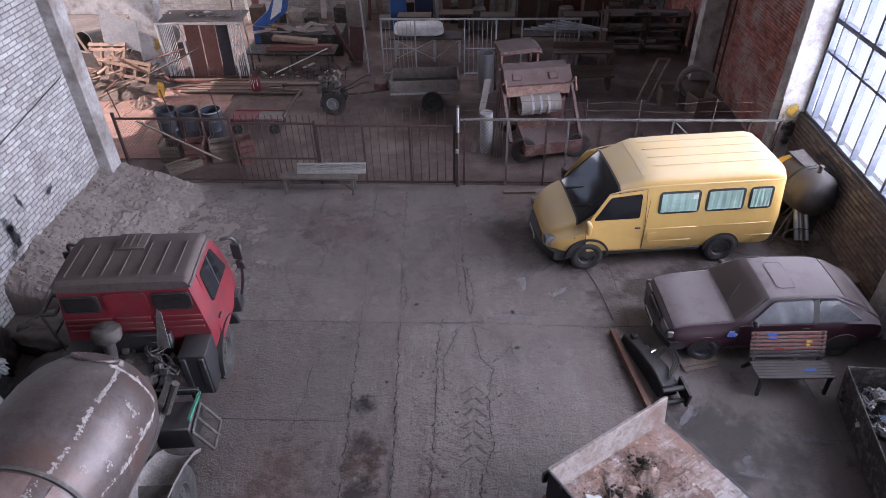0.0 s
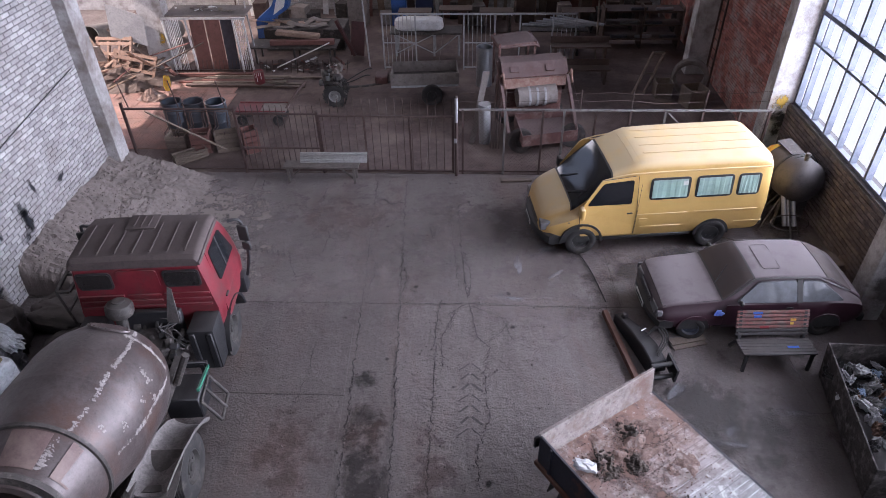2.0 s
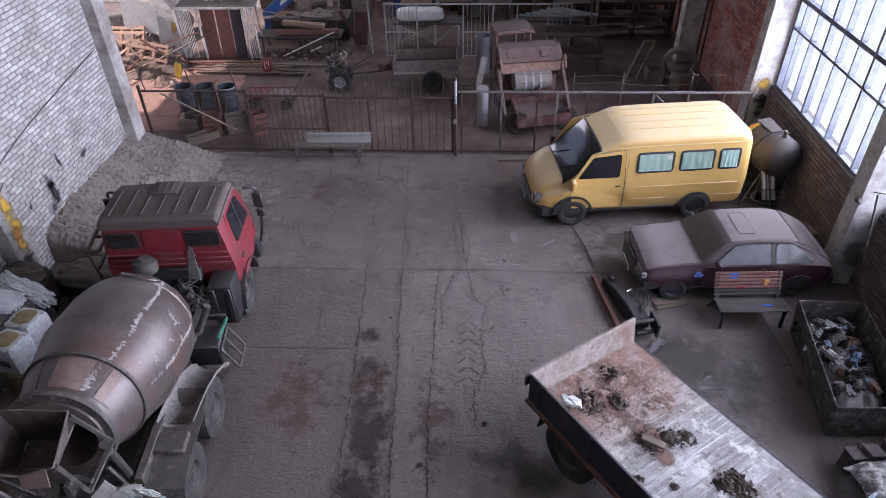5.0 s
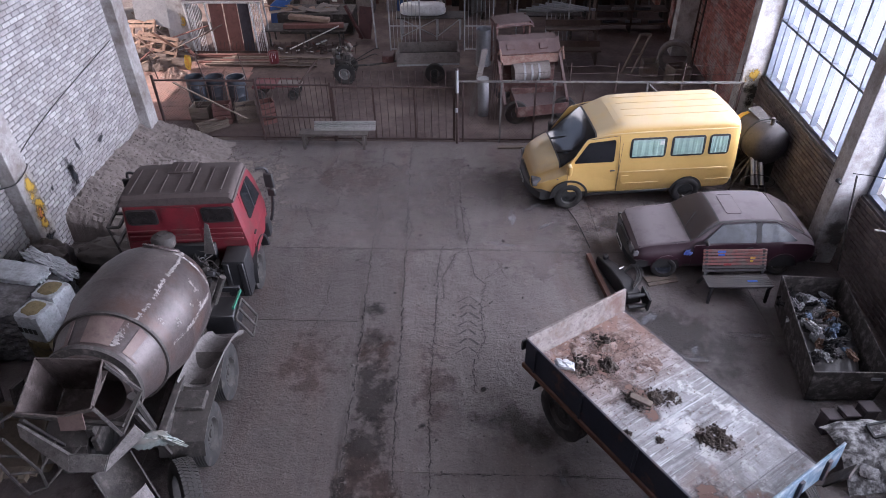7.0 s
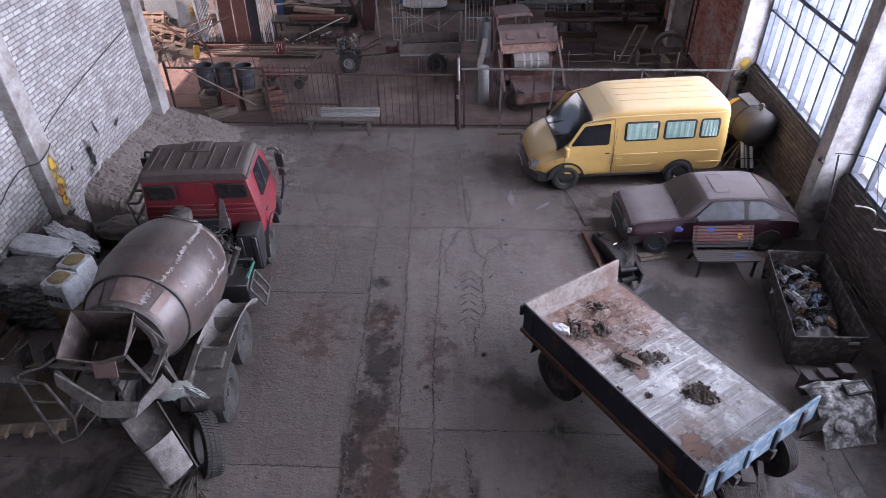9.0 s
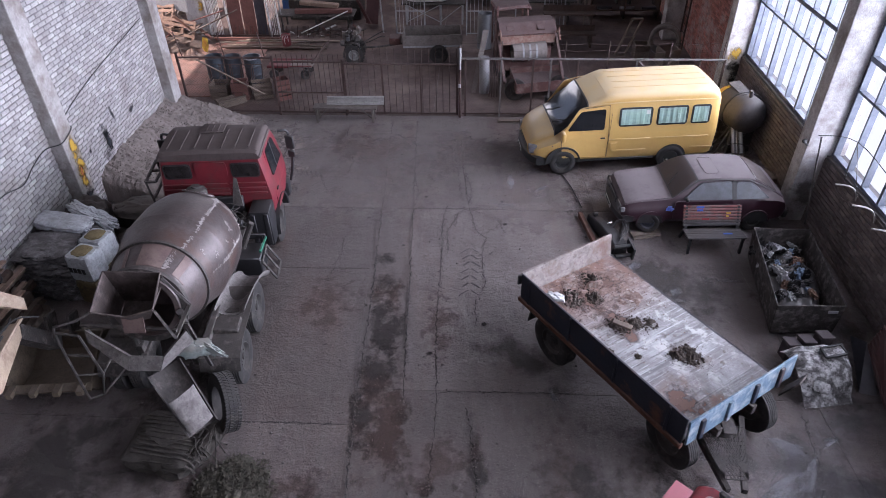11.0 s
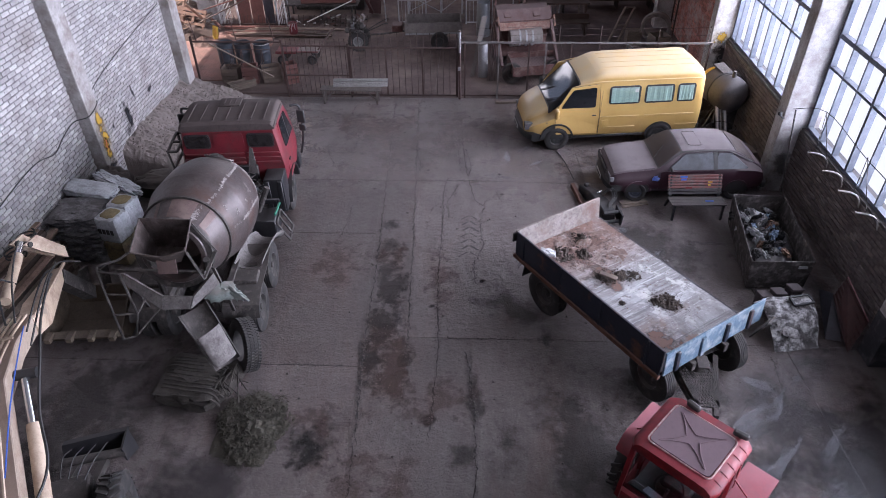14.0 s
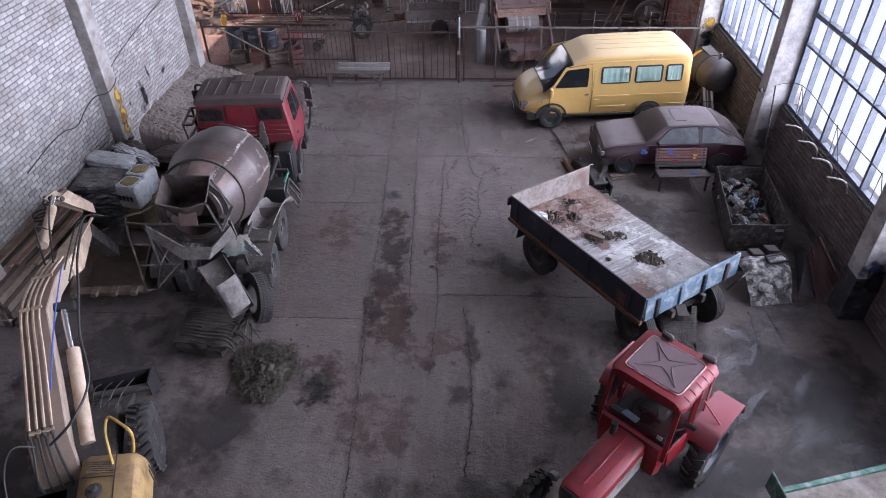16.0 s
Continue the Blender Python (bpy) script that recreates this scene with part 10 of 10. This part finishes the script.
CRUMB = material("concrete_crumbs", (0.11, 0.096, 0.092), (0.21, 0.185, 0.178), 0.95, scale=20, fine=40, gen=True)
GRIT = material("floor_grit", (0.07, 0.06, 0.057), (0.2, 0.18, 0.17), 0.95, scale=30, fine=40, gen=True)
LEVEL = [0]
CRUMBS = B()


def stain(x, y, sx, sy, mat, rz=0, label="dark patch or oil stain on the concrete", name="oil_stain"):
    LEVEL[0] += 1
    bm = B()
    bmesh.ops.create_circle(bm, cap_ends=True, segments=20, radius=1.0, matrix=Matrix.Diagonal((sx, sy, 1, 1)))
    ob = part(name, bm, mat, at=pose(x, y, 0.003 + 0.00018 * LEVEL[0], 0, 0, rz))
    return tagged(ob, label, "stain", kind="stuff")


def strip(x, y, sx, sy, mat, label):
    """Dirt caught in the sunken strip between two joints."""
    LEVEL[0] += 1
    bm = B()
    bmesh.ops.create_grid(bm, x_segments=1, y_segments=1, size=1.0, matrix=Matrix.Diagonal((sx, sy, 1, 1)))
    return tagged(part("dirt_strip", bm, mat, at=pose(x, y, 0.003 + 0.00018 * LEVEL[0], 0, 0, 3)), label, "stain", kind="stuff")


for _x, _y, _sx, _sy, _m in ((-0.84, 5.0, 0.43, 0.9, BROWN), (-0.62, 1.9, 0.6, 2.0, BROWN), (-0.76, 3.95, 0.42, 1.0, STRIP), (-0.78, 2.8, 0.38, 0.8, STRIP), (-0.95, 1.7, 0.28, 0.9, STRIP)):
    strip(_x, _y, _sx, _sy, _m, "dark earthy dirt in the strip between the joints")


def smear(name, m, sx, sy, mat, label):
    bm = B()
    bmesh.ops.create_grid(bm, x_segments=1, y_segments=1, size=1.0, matrix=Matrix.Diagonal((sx, sy, 1, 1)))
    return tagged(part(name, bm, mat, at=m), label, "paint", kind="stuff")


# Oil stains, and broad patches that only make the floor darker.
for _x, _y, _sx, _sy, _m, _r in ((-0.95, 6.15, 0.4, 0.45, OIL, 0), (-0.95, 5.3, 0.36, 0.4, DARK_PATCH, 3), (-0.2, 1.75, 0.22, 0.25, OIL, 0), (-1.5, -0.1, 0.85, 0.85, DARK_PATCH, 0), (-1.7, -0.3, 0.6, 0.7, OIL, 30),
                                (0.9, -0.2, 0.5, 0.7, DARK_PATCH, 0), (1.05, 1.0, 0.25, 1.2, DARK_PATCH, 3), (0.25, 0.35, 0.2, 0.3, OIL, 0), (3.2, 0.0, 2.6, 2.6, DARK_PATCH, 20), (6.5, 0.6, 2.8, 2.8, DARK_ZONE, 0), (5.2, 5.5, 2.6, 2.4, DARK_PATCH, 30), (6.8, 8.9, 2.5, 1.2, DARK_PATCH, 0), (4.8, 9.6, 2.6, 1.1, DARK_PATCH, 6),
                                (-5.5, 0.2, 3.2, 2.8, DARK_PATCH, 0), (-5.0, 3.8, 2.4, 3.4, DARK_PATCH, 0), (-6.4, -2.0, 3.0, 2.5, DARK_PATCH, 0), (0.0, -3.5, 5.0, 2.4, DARK_PATCH, 0), (5.2, -1.6, 2.8, 1.7, DARK_ZONE, 10), (7.4, -1.0, 1.6, 2.6, DARK_ZONE, 0), (-3.2, -1.6, 1.6, 2.2, DARK_ZONE, 0), (8.0, 10.5, 1.2, 2.6, DARK_PATCH, 0), (7.8, 3.5, 1.4, 3.0, DARK_PATCH, 0), (1.8, 3.2, 1.4, 1.0, DARK_PATCH, -50)):
    stain(_x, _y, _sx, _sy, _m, _r)
for _x, _y, _sx, _sy, _r in ((-1.6, 0.3, 0.7, 0.5, 0), (0.3, 0.9, 1.0, 0.8, 0), (-0.6, -0.9, 1.3, 1.0, 0), (0.3, 4.0, 0.5, 1.4, 0), (-2.0, 4.6, 0.9, 1.2, 0), (-2.3, 11.3, 1.6, 1.0, 0)):
    stain(_x, _y, _sx, _sy, REDDISH, _r, "faint reddish stain on the concrete", "reddish_stain")
# Thin pale streaks, mostly over the right-hand floor.
for _x, _y, _sx, _sy, _r in ((5.8, 0.6, 0.9, 0.35, 40), (6.6, -0.9, 1.0, 0.4, 30), (5.5, -0.6, 0.7, 0.3, 35), (6.2, 1.4, 0.5, 0.25, -30), (6.4, 5.6, 0.6, 0.15, 0), (6.9, 0.1, 0.8, 0.2, 50), (6.0, -0.2, 0.9, 0.16, 46), (5.4, 0.3, 0.5, 0.12, 38), (7.2, -1.2, 0.6, 0.2, 20), (6.3, 0.9, 0.7, 0.14, 55), (4.9, 1.3, 0.5, 0.12, 30), (1.6, 8.4, 0.8, 0.15, 0)):
    stain(_x, _y, _sx, _sy, PALE, _r, "pale streak on the concrete", "pale_scuff")
BED_SOIL = decal("ground_in_soil", (0.17, 0.105, 0.085), 0.95, 0.8, 2.6, 3.4)
for _x, _y, _sx, _sy in ((-1.2, 0.0, 0.75, 1.1), (-0.4, -0.2, 0.7, 0.6), (1.4, -0.55, 0.55, 0.5), (0.85, 0.35, 0.4, 0.4)):
    LEVEL[0] += 1
    _bm = B()
    bmesh.ops.create_circle(_bm, cap_ends=True, segments=20, radius=1.0, matrix=Matrix.Translation((_x, _y, 1.03 + 0.003 + 0.0004 * (LEVEL[0] % 7))) @ Matrix.Diagonal((_sx, _sy, 1, 1)))
    tagged(part("ground_in_soil", _bm, BED_SOIL, at=TRAILER), "reddish soil ground into the trailer floor", "soil", kind="stuff")
# Pale colour laid on the far floor in place of its grazing sheen.
FAR_SHEEN = decal("painted_floor_sheen", (0.19, 0.155, 0.147), 0.9, 0.4, 1.6, 4.5)
for _x, _y, _sx, _sy in ((-1.8, 10.9, 3.4, 2.4), (1.6, 10.9, 3.0, 2.2), (-1.6, 8.6, 2.4, 1.4), (2.4, 7.9, 2.0, 1.3)):
    stain(_x, _y, _sx, _sy, FAR_SHEEN, 0, "pale film painted as sheen on the far concrete", "dust_film")
SANDY = decal("trodden_sand_film", (0.225, 0.19, 0.172), 0.95, 0.92, 2.6, 3.6)
for _x, _y, _sx, _sy in ((-5.6, 11.4, 2.7, 1.9), (-4.9, 9.3, 1.9, 1.6)):
    stain(_x, _y, _sx, _sy, SANDY, 0, "trodden film of pale sand on the concrete", "sand_film")
_rnd = random.Random(41)
for _k in range(16):
    _a = _rnd.uniform(0.04, 0.13)
    stain(-2.2 + 2.0 * (_k % 3) + _rnd.gauss(0, 0.6), _rnd.uniform(-2.5, 12.5), _a, _a * _rnd.uniform(0.6, 1.4), OIL if _k % 3 else DARK_PATCH, _rnd.uniform(0, 180), "small oil spot on the concrete", "oil_spot")
for _k in range(22):
    stain(_rnd.uniform(1.6, 7), _rnd.uniform(-2.5, 12), _rnd.uniform(0.2, 0.6), _rnd.uniform(0.06, 0.2), PALE, _rnd.gauss(35, 30), "pale streak on the concrete", "pale_scuff")
RX = pose(0, 0, 0, 90, 0, 90)
for _y, _z, _sx, _sy, _r in ((9.07, 1.52, 0.2, 0.6, 6), (9.1, 1.3, 0.22, 0.42, 12), (9.63, 1.75, 0.1, 0.36, 14), (10.65, 1.48, 0.36, 0.16, 8), (8.25, 1.48, 0.12, 0.16, 0), (8.95, 1.05, 0.4, 0.3, 20)):
    smear("wall_smear", pose(LW + 0.022, _y, _z) @ RX @ pose(0, 0, 0, 0, 0, _r), _sx, _sy, SMUT, "black sooty smear on the white bricks")
_cb = tube(B(), smooth_line([(LW + 0.03, 3.6, 2.05), (LW + 0.03, 4.55, 2.18), (LW + 0.03, 5.18, 2.19), (LW + 0.03, 5.76, 2.06), (LW + 0.03, 6.23, 2.22), (LW + 0.05, 6.75, 2.33), (LW + 0.31, 7.0, 2.36), (LW + 0.31, 7.5, 2.5), (LW + 0.05, 7.6, 2.55), (LW + 0.03, 9.2, 2.9), (LW + 0.03, 12.4, 3.3)], 6), 0.012, 6)
tagged(part("wall_cable", _cb, HOSE), "thin black cable slung along the white brick wall", "cable")
smear("column_paint", pose(LW + 0.3055, 7.3, 2.1) @ RX, 0.24, 0.55, YEL, "yellow paint smear on the column")
smear("column_paint", pose(LW + 0.303, 7.3, 1.75) @ RX, 0.27, 0.75, YEL, "yellow paint smear on the column")
smear("column_paint", pose(LW + 0.305, 7.27, 1.35) @ RX, 0.26, 0.5, YEL, "yellow paint smear on the column")
smear("column_paint", pose(LW + 0.307, 7.25, 1.45) @ RX, 0.2, 0.4, ORA, "orange paint smear on the column")
smear("column_grime", pose(LW + 0.306, 7.25, 0.7) @ RX, 0.28, 0.9, SMUT, "dark grime at the column foot")
smear("column_paint", pose(8.6, 13.896, 1.75) @ pose(0, 0, 0, 90, 0, 0), 0.35, 0.4, YEL, "yellow paint smear on the column")
smear("column_grime", pose(8.68, 13.893, 1.2) @ pose(0, 0, 0, 90, 0, 0), 0.5, 0.7, SMUT, "dark grime at the column foot")
smear("column_paint", pose(8.5, 1.89, 1.25) @ pose(0, 0, 0, 90, 0, 0), 0.4, 0.5, BLU, "dark blue paint smear on the column")
smear("column_grime", pose(8.62, 1.887, 1.0) @ pose(0, 0, 0, 90, 0, 0), 0.5, 0.8, SMUT, "dark grime at the column foot")
smear("column_grime", pose(8.6, 7.893, 0.7) @ pose(0, 0, 0, 90, 0, 0), 0.5, 0.9, SOOT, "dark grime at the column foot")
smear("column_paint", pose(-9.9, 20.246, 1.2) @ pose(0, 0, 0, 90, 0, 0), 0.25, 0.5, YEL, "yellow paint smear on the column")


def chip(bm, x, y, r, a):
    """A small four-sided crumb."""
    c, d = r * math.cos(a), r * math.sin(a)
    lo = [bm.verts.new(p) for p in ((x + c, y + d, 0), (x - d, y + c, 0), (x - c, y - d, 0), (x + d, y - c, 0))]
    hi = [bm.verts.new((x + 0.4 * (v.co.x - x), y + 0.4 * (v.co.y - y), r)) for v in lo]
    bm.faces.new(hi)
    for k in range(4):
        bm.faces.new((lo[k], lo[(k + 1) % 4], hi[(k + 1) % 4], hi[k]))


def crack(pts, w, seed, z=0.004, label="dark ragged crack in the concrete"):
    rnd = random.Random(seed)
    bm, left, right = B(), [], []
    for (x0, y0), (x1, y1) in zip(pts, pts[1:]):
        n = max(2, int(math.hypot(x1 - x0, y1 - y0) / 0.05))
        for k in range(n):
            f = k / n
            px, py = x0 + (x1 - x0) * f + rnd.gauss(0, 0.016), y0 + (y1 - y0) * f + rnd.gauss(0, 0.012)
            nx, ny = -(y1 - y0), x1 - x0
            l = math.hypot(nx, ny)
            ww = 0.8 * w * rnd.uniform(0.05, 1.5) / 2
            left.append(bm.verts.new((px + nx / l * ww, py + ny / l * ww, z)))
            right.append(bm.verts.new((px - nx / l * ww, py - ny / l * ww, z)))
    spots = [v.co.copy() for v in left]
    for k in range(len(left) - 1):
        bm.faces.new((left[k], left[k + 1], right[k + 1], right[k]))
    for p in spots:
        for q in range(4):
            x, y, r = p.x + rnd.gauss(0, 0.028), p.y + rnd.gauss(0, 0.04), rnd.uniform(0.004, 0.017)
            chip(CRUMBS, x, y, r, rnd.uniform(0, 1.6))
    tagged(part("floor_crack", bm, CRACK), label, "crack", kind="stuff")


for _k, (_p, _w) in enumerate((([(-1.62, 12.9), (-1.45, 9.8), (-1.32, 7.4), (-1.19, 5.1), (-1.07, 1.8), (-0.94, -0.1), (-0.8, -3)], 0.035), ([(-0.86, 12.9), (-0.72, 10.5), (-0.54, 7.4), (-0.37, 4.6), (-0.25, 2)], 0.03),
                               ([(0.25, 8.3), (0.19, 7.7), (0.23, 5.7), (0.22, 4.2), (0.35, 2.0), (0.3, 0)], 0.03), ([(0.51, 11.9), (0.64, 10), (0.78, 8.4)], 0.035), ([(0.3, 11.6), (0.52, 9.6), (0.6, 8.6)], 0.02), ([(0.7, 9.9), (0.86, 9.0), (0.8, 8.3)], 0.025), ([(-0.1, 10.8), (0.0, 10.2)], 0.015), ([(-0.72, 10.0), (-0.5, 8.9), (-0.62, 8.2)], 0.022), ([(-1.5, 10.3), (-1.2, 9.2), (-1.34, 8.0)], 0.02), ([(-3.2, 9.6), (-2.9, 8.9)], 0.015), ([(0.55, 7.9), (0.3, 7.2), (0.38, 6.4)], 0.022), ([(1.6, 7.6), (1.2, 7.1)], 0.014), ([(0.88, 2.0), (1.05, 0.6), (1.1, -0.6), (1.0, -2)], 0.03),
                               ([(0.82, 8.2), (1.0, 7.24), (1.23, 6.96), (1.14, 6.4), (1.16, 5.66), (1.22, 5.3), (1.0, 4.7), (1.05, 4.0)], 0.022), ([(-2.1, 6.94), (-2.08, 6.3), (-2.2, 5.4)], 0.02), ([(-2.9, 12.6), (-2.88, 11.4), (-2.45, 10.5), (-2.5, 9.8)], 0.02),
                               ([(-4.62, 12.9), (-4.5, 11.5), (-4.46, 10.4)], 0.035), ([(-2.7, 5.72), (-2.0, 5.75), (-1.4, 5.76)], 0.015), ([(-1.28, 8.15), (-2.5, 8.13), (-3.6, 8.12)], 0.014), ([(-0.45, 8.15), (0.8, 8.19), (2.2, 8.14), (3.65, 8.1)], 0.03),
                               ([(0.38, 2.34), (1.9, 2.38), (3.0, 2.4)], 0.02), ([(-2.95, 1.56), (-1.25, 1.58)], 0.025), ([(0.8, 8.2), (0.45, 7.9), (0.5, 7.4)], 0.02), ([(-0.9, 11.9), (-1.15, 11.8), (-1.4, 12.1)], 0.05), ([(0.9, 8.1), (1.5, 7.8), (1.7, 7.1)], 0.014), ([(6.6, 2.0), (6.5, 0.9), (6.2, 0.2)], 0.02))):
    crack(_p, _w, _k)
tagged(part("crack_crumbs", CRUMBS, CRUMB, smooth=False), "pale crumbs broken from the crack edges", "crumbs", kind="stuff")
_bm = B()
for _k in range(7):
    for _s in (-1, 1):
        _f = 0.1 + 0.09 * ((_k * 5 + _s) % 3) / 3
        box_between(_bm, (0.88 + _s * 0.03, 6.55 - 0.24 * _k, 0.001), (0.88 + _s * (0.05 + _f), 6.46 - 0.24 * _k - 0.4 * _f, 0.001), 0.02 + 0.012 * (_k % 3), 0.008)
    box_between(_bm, (-4.1 + 0.14 * _k, 10.05 - 0.04 * _k, 0.004), (-4.02 + 0.14 * _k, 9.85 - 0.04 * _k, 0.004), 0.04, 0.008)
tagged(part("tyre_print", _bm, PRINT), "chevron tyre prints in the dirt", "tyre prints", kind="stuff")
_rnd = random.Random(2)
_bm = B()
for _k in range(3400):
    _x, _y = _rnd.uniform(-8, 8), _rnd.uniform(-4, 13)
    if _rnd.random() < 0.6:
        _x = -0.5 + _rnd.gauss(0, 1.3)
    _s = _rnd.uniform(0.006, 0.018) if _k % 25 else _rnd.uniform(0.02, 0.035)
    chip(_bm, _x, _y, _s, _rnd.uniform(0, 1.6))
tagged(part("grit", _bm, GRIT, smooth=False), "loose grit scattered over the floor", "grit", kind="stuff")

# ---- floor slabs ----
_floor = bpy.data.objects["floor"]


def floor_slabs():
    us = [-8.4, -4.55, -1.4, -0.55, 0.72, 3.95, 6.7, 8.78]
    for i in range(7):
        ys = [-16, -10, -4, 1.57 if i < 2 else 2.37, 5.75 if i == 1 else (5.2 if i == 0 else 8.15), 8.15 if i < 2 else 13.3, 13.3 if i < 2 else 13.3]
        ys = sorted(set(ys))
        for a, b in zip(ys, ys[1:]):
            g = 0.006
            pts = []
            for u, y in ((us[i], a), (us[i + 1], a), (us[i + 1], b), (us[i], b)):
                k = -0.052 * (y - 7) if -8 < u < 8 else 0
                pts.append((u + k + (g if u == us[i] else -g), y + (g if y == a else -g), -0.03))
            part("slab", slab(B(), pts, (0, 0, 0.03)), CONCRETE, _floor, smooth=False)


floor_slabs()
for _x0, _x1 in ((-14.2, -8.4), (-8.4, -4.9), (-4.9, -0.4), (-0.4, 4.2), (4.2, 8.74)):
    for _y0, _y1 in ((13.31, 20.0), (20.0, 27.2)):
        part("slab", slab(B(), [(_x0 + 0.006, _y0, -0.03), (_x1 - 0.006, _y0, -0.03), (_x1 - 0.006, _y1 - 0.012, -0.03), (_x0 + 0.006, _y1 - 0.012, -0.03)], (0, 0, 0.03)), EARTH, _floor, smooth=False)
for _k in range(30):
    _i, _j = _k % 6, _k // 6
    _x, _y = -12.6 + 1.0 * _i, 15.0 + 0.95 * _j
    part("stone_slab", box(B(), 0.99, 0.94, 0.03, _x + 0.1 * (_j % 2), _y, 0.012, 0, 0, (_k * 37 % 5 - 2) * 0.6, bevel=0.006), RED_SLAB, _floor)


# ---- brickwork ----
def brick_piece(l, h, d, c=0.006):
    """A brick's face with chamfered edges, standing out along +X."""
    a, b = l / 2, h / 2
    v = [(0, -a, -b), (0, a, -b), (0, a, b), (0, -a, b), (d - c, -a, -b), (d - c, a, -b), (d - c, a, b), (d - c, -a, b), (d, -a + c, -b + c), (d, a - c, -b + c), (d, a - c, b - c), (d, -a + c, b - c)]
    f = [(8, 9, 10, 11)]
    for i in range(4):
        j = (i + 1) % 4
        f += [(i, j, 4 + j, 4 + i), (4 + i, 4 + j, 8 + j, 8 + i)]
    return v, f


def island_copy(mat, amount):
    """The same brick with a shade of its own for each joined piece."""
    m = mat.copy()
    t = m.node_tree
    geo = t.nodes.new("ShaderNodeNewGeometry")
    for l in list(t.links):
        if l.from_socket.name == "Random" and l.from_node.bl_idname == "ShaderNodeObjectInfo":
            dst = l.to_socket
            t.links.remove(l)
            t.links.new(geo.outputs["Random Per Island"], dst)
    return m


def brickwork(parent, m, width, height, l, h, mat, seed, pick=None, joint=0.012, d=0.02, cuts=()):
    """Courses over the local YZ face of m; those inside pick (y0, y1, z0, z1) are bricks of their own."""
    rnd = random.Random(seed)
    v0, f0 = brick_piece(l, h, d)
    shared = bpy.data.meshes.new("brick")
    shared.from_pydata(v0, [], f0)
    shared.materials.append(mat)
    verts, faces, count = [], [], 0
    for r in range(int(height / (h + joint))):
        z = (r + 0.5) * (h + joint)
        y = -(l + joint) * (0.5 * (r % 2)) + l / 2
        while y < width:
            y0, y1 = max(0, y - l / 2), min(width, y + l / 2)
            for c0, c1 in cuts:
                if y0 < c0 < y1:
                    y1 = c0
                elif y0 < c1 < y1:
                    y0 = c1
                elif c0 <= y0 and y1 <= c1:
                    y1 = y0
            if y1 - y0 > 0.03:
                off = rnd.uniform(-0.004, 0.003)
                if pick and pick[0] < y0 and y1 < pick[1] and pick[2] < z < pick[3] and count < 300 and y1 - y0 > l - 0.001:
                    ob = new("brick", shared)
                    ob.matrix_basis = parent.matrix_basis.inverted() @ m @ pose(off, y, z, rnd.uniform(-.5, .5), 0, rnd.uniform(-.5, .5))
                    ob.parent = parent
                    count += 1
                else:
                    vv, _ = brick_piece(y1 - y0, h, d + off)
                    n = len(verts)
                    ym = (y0 + y1) / 2
                    t = rnd.uniform(-0.008, 0.008)
                    verts += [tuple(m @ Vector((p[0], p[1] * math.cos(t) + ym - p[2] * math.sin(t), p[2] + z + p[1] * math.sin(t)))) for p in vv]
                    faces += [tuple(k + n for k in q) for q in f0]
            y += l + joint
    me = bpy.data.meshes.new("brick_courses")
    me.from_pydata(verts, [], faces)
    me.materials.append(island_copy(mat, 0.12))
    ob = new("brick_courses", me)
    ob.parent = parent
    ob.matrix_basis = parent.matrix_basis.inverted()
    return tagged(ob, kind="stuff")


D = bpy.data.objects
brickwork(D["wall_left"], pose(LW - 0.012, 0.6, 0), 12.0, 6.0, 0.25, 0.088, BRICK_W, 1, (2.4, 6.3, 1.9, 3.95), 0.016, 0.024, ((0.5, 1.0), (6.4, 6.9)))
brickwork(D["wall_apron"], pose(8.8, 13.9, 0, 0, 0, 180), 17.5, 1.76, 0.25, 0.09, BRICK_G, 2, (0.0, 5.9, 0.85, 1.8), 0.018, 0.03)
brickwork(D["wall_right_back"], pose(8.75, 27.0, 0, 0, 0, 180), 12.7, 5.0, 0.25, 0.07, BRICK_R, 3, (8.2, 12.5, 2.0, 3.3), 0.013, 0.022)
brickwork(D["wall_back"], pose(-14.0, 27.2, 0, 0, 0, -90), 22.5, 3.2, 0.25, 0.088, BRICK_W, 4, None, 0.013, 0.02)
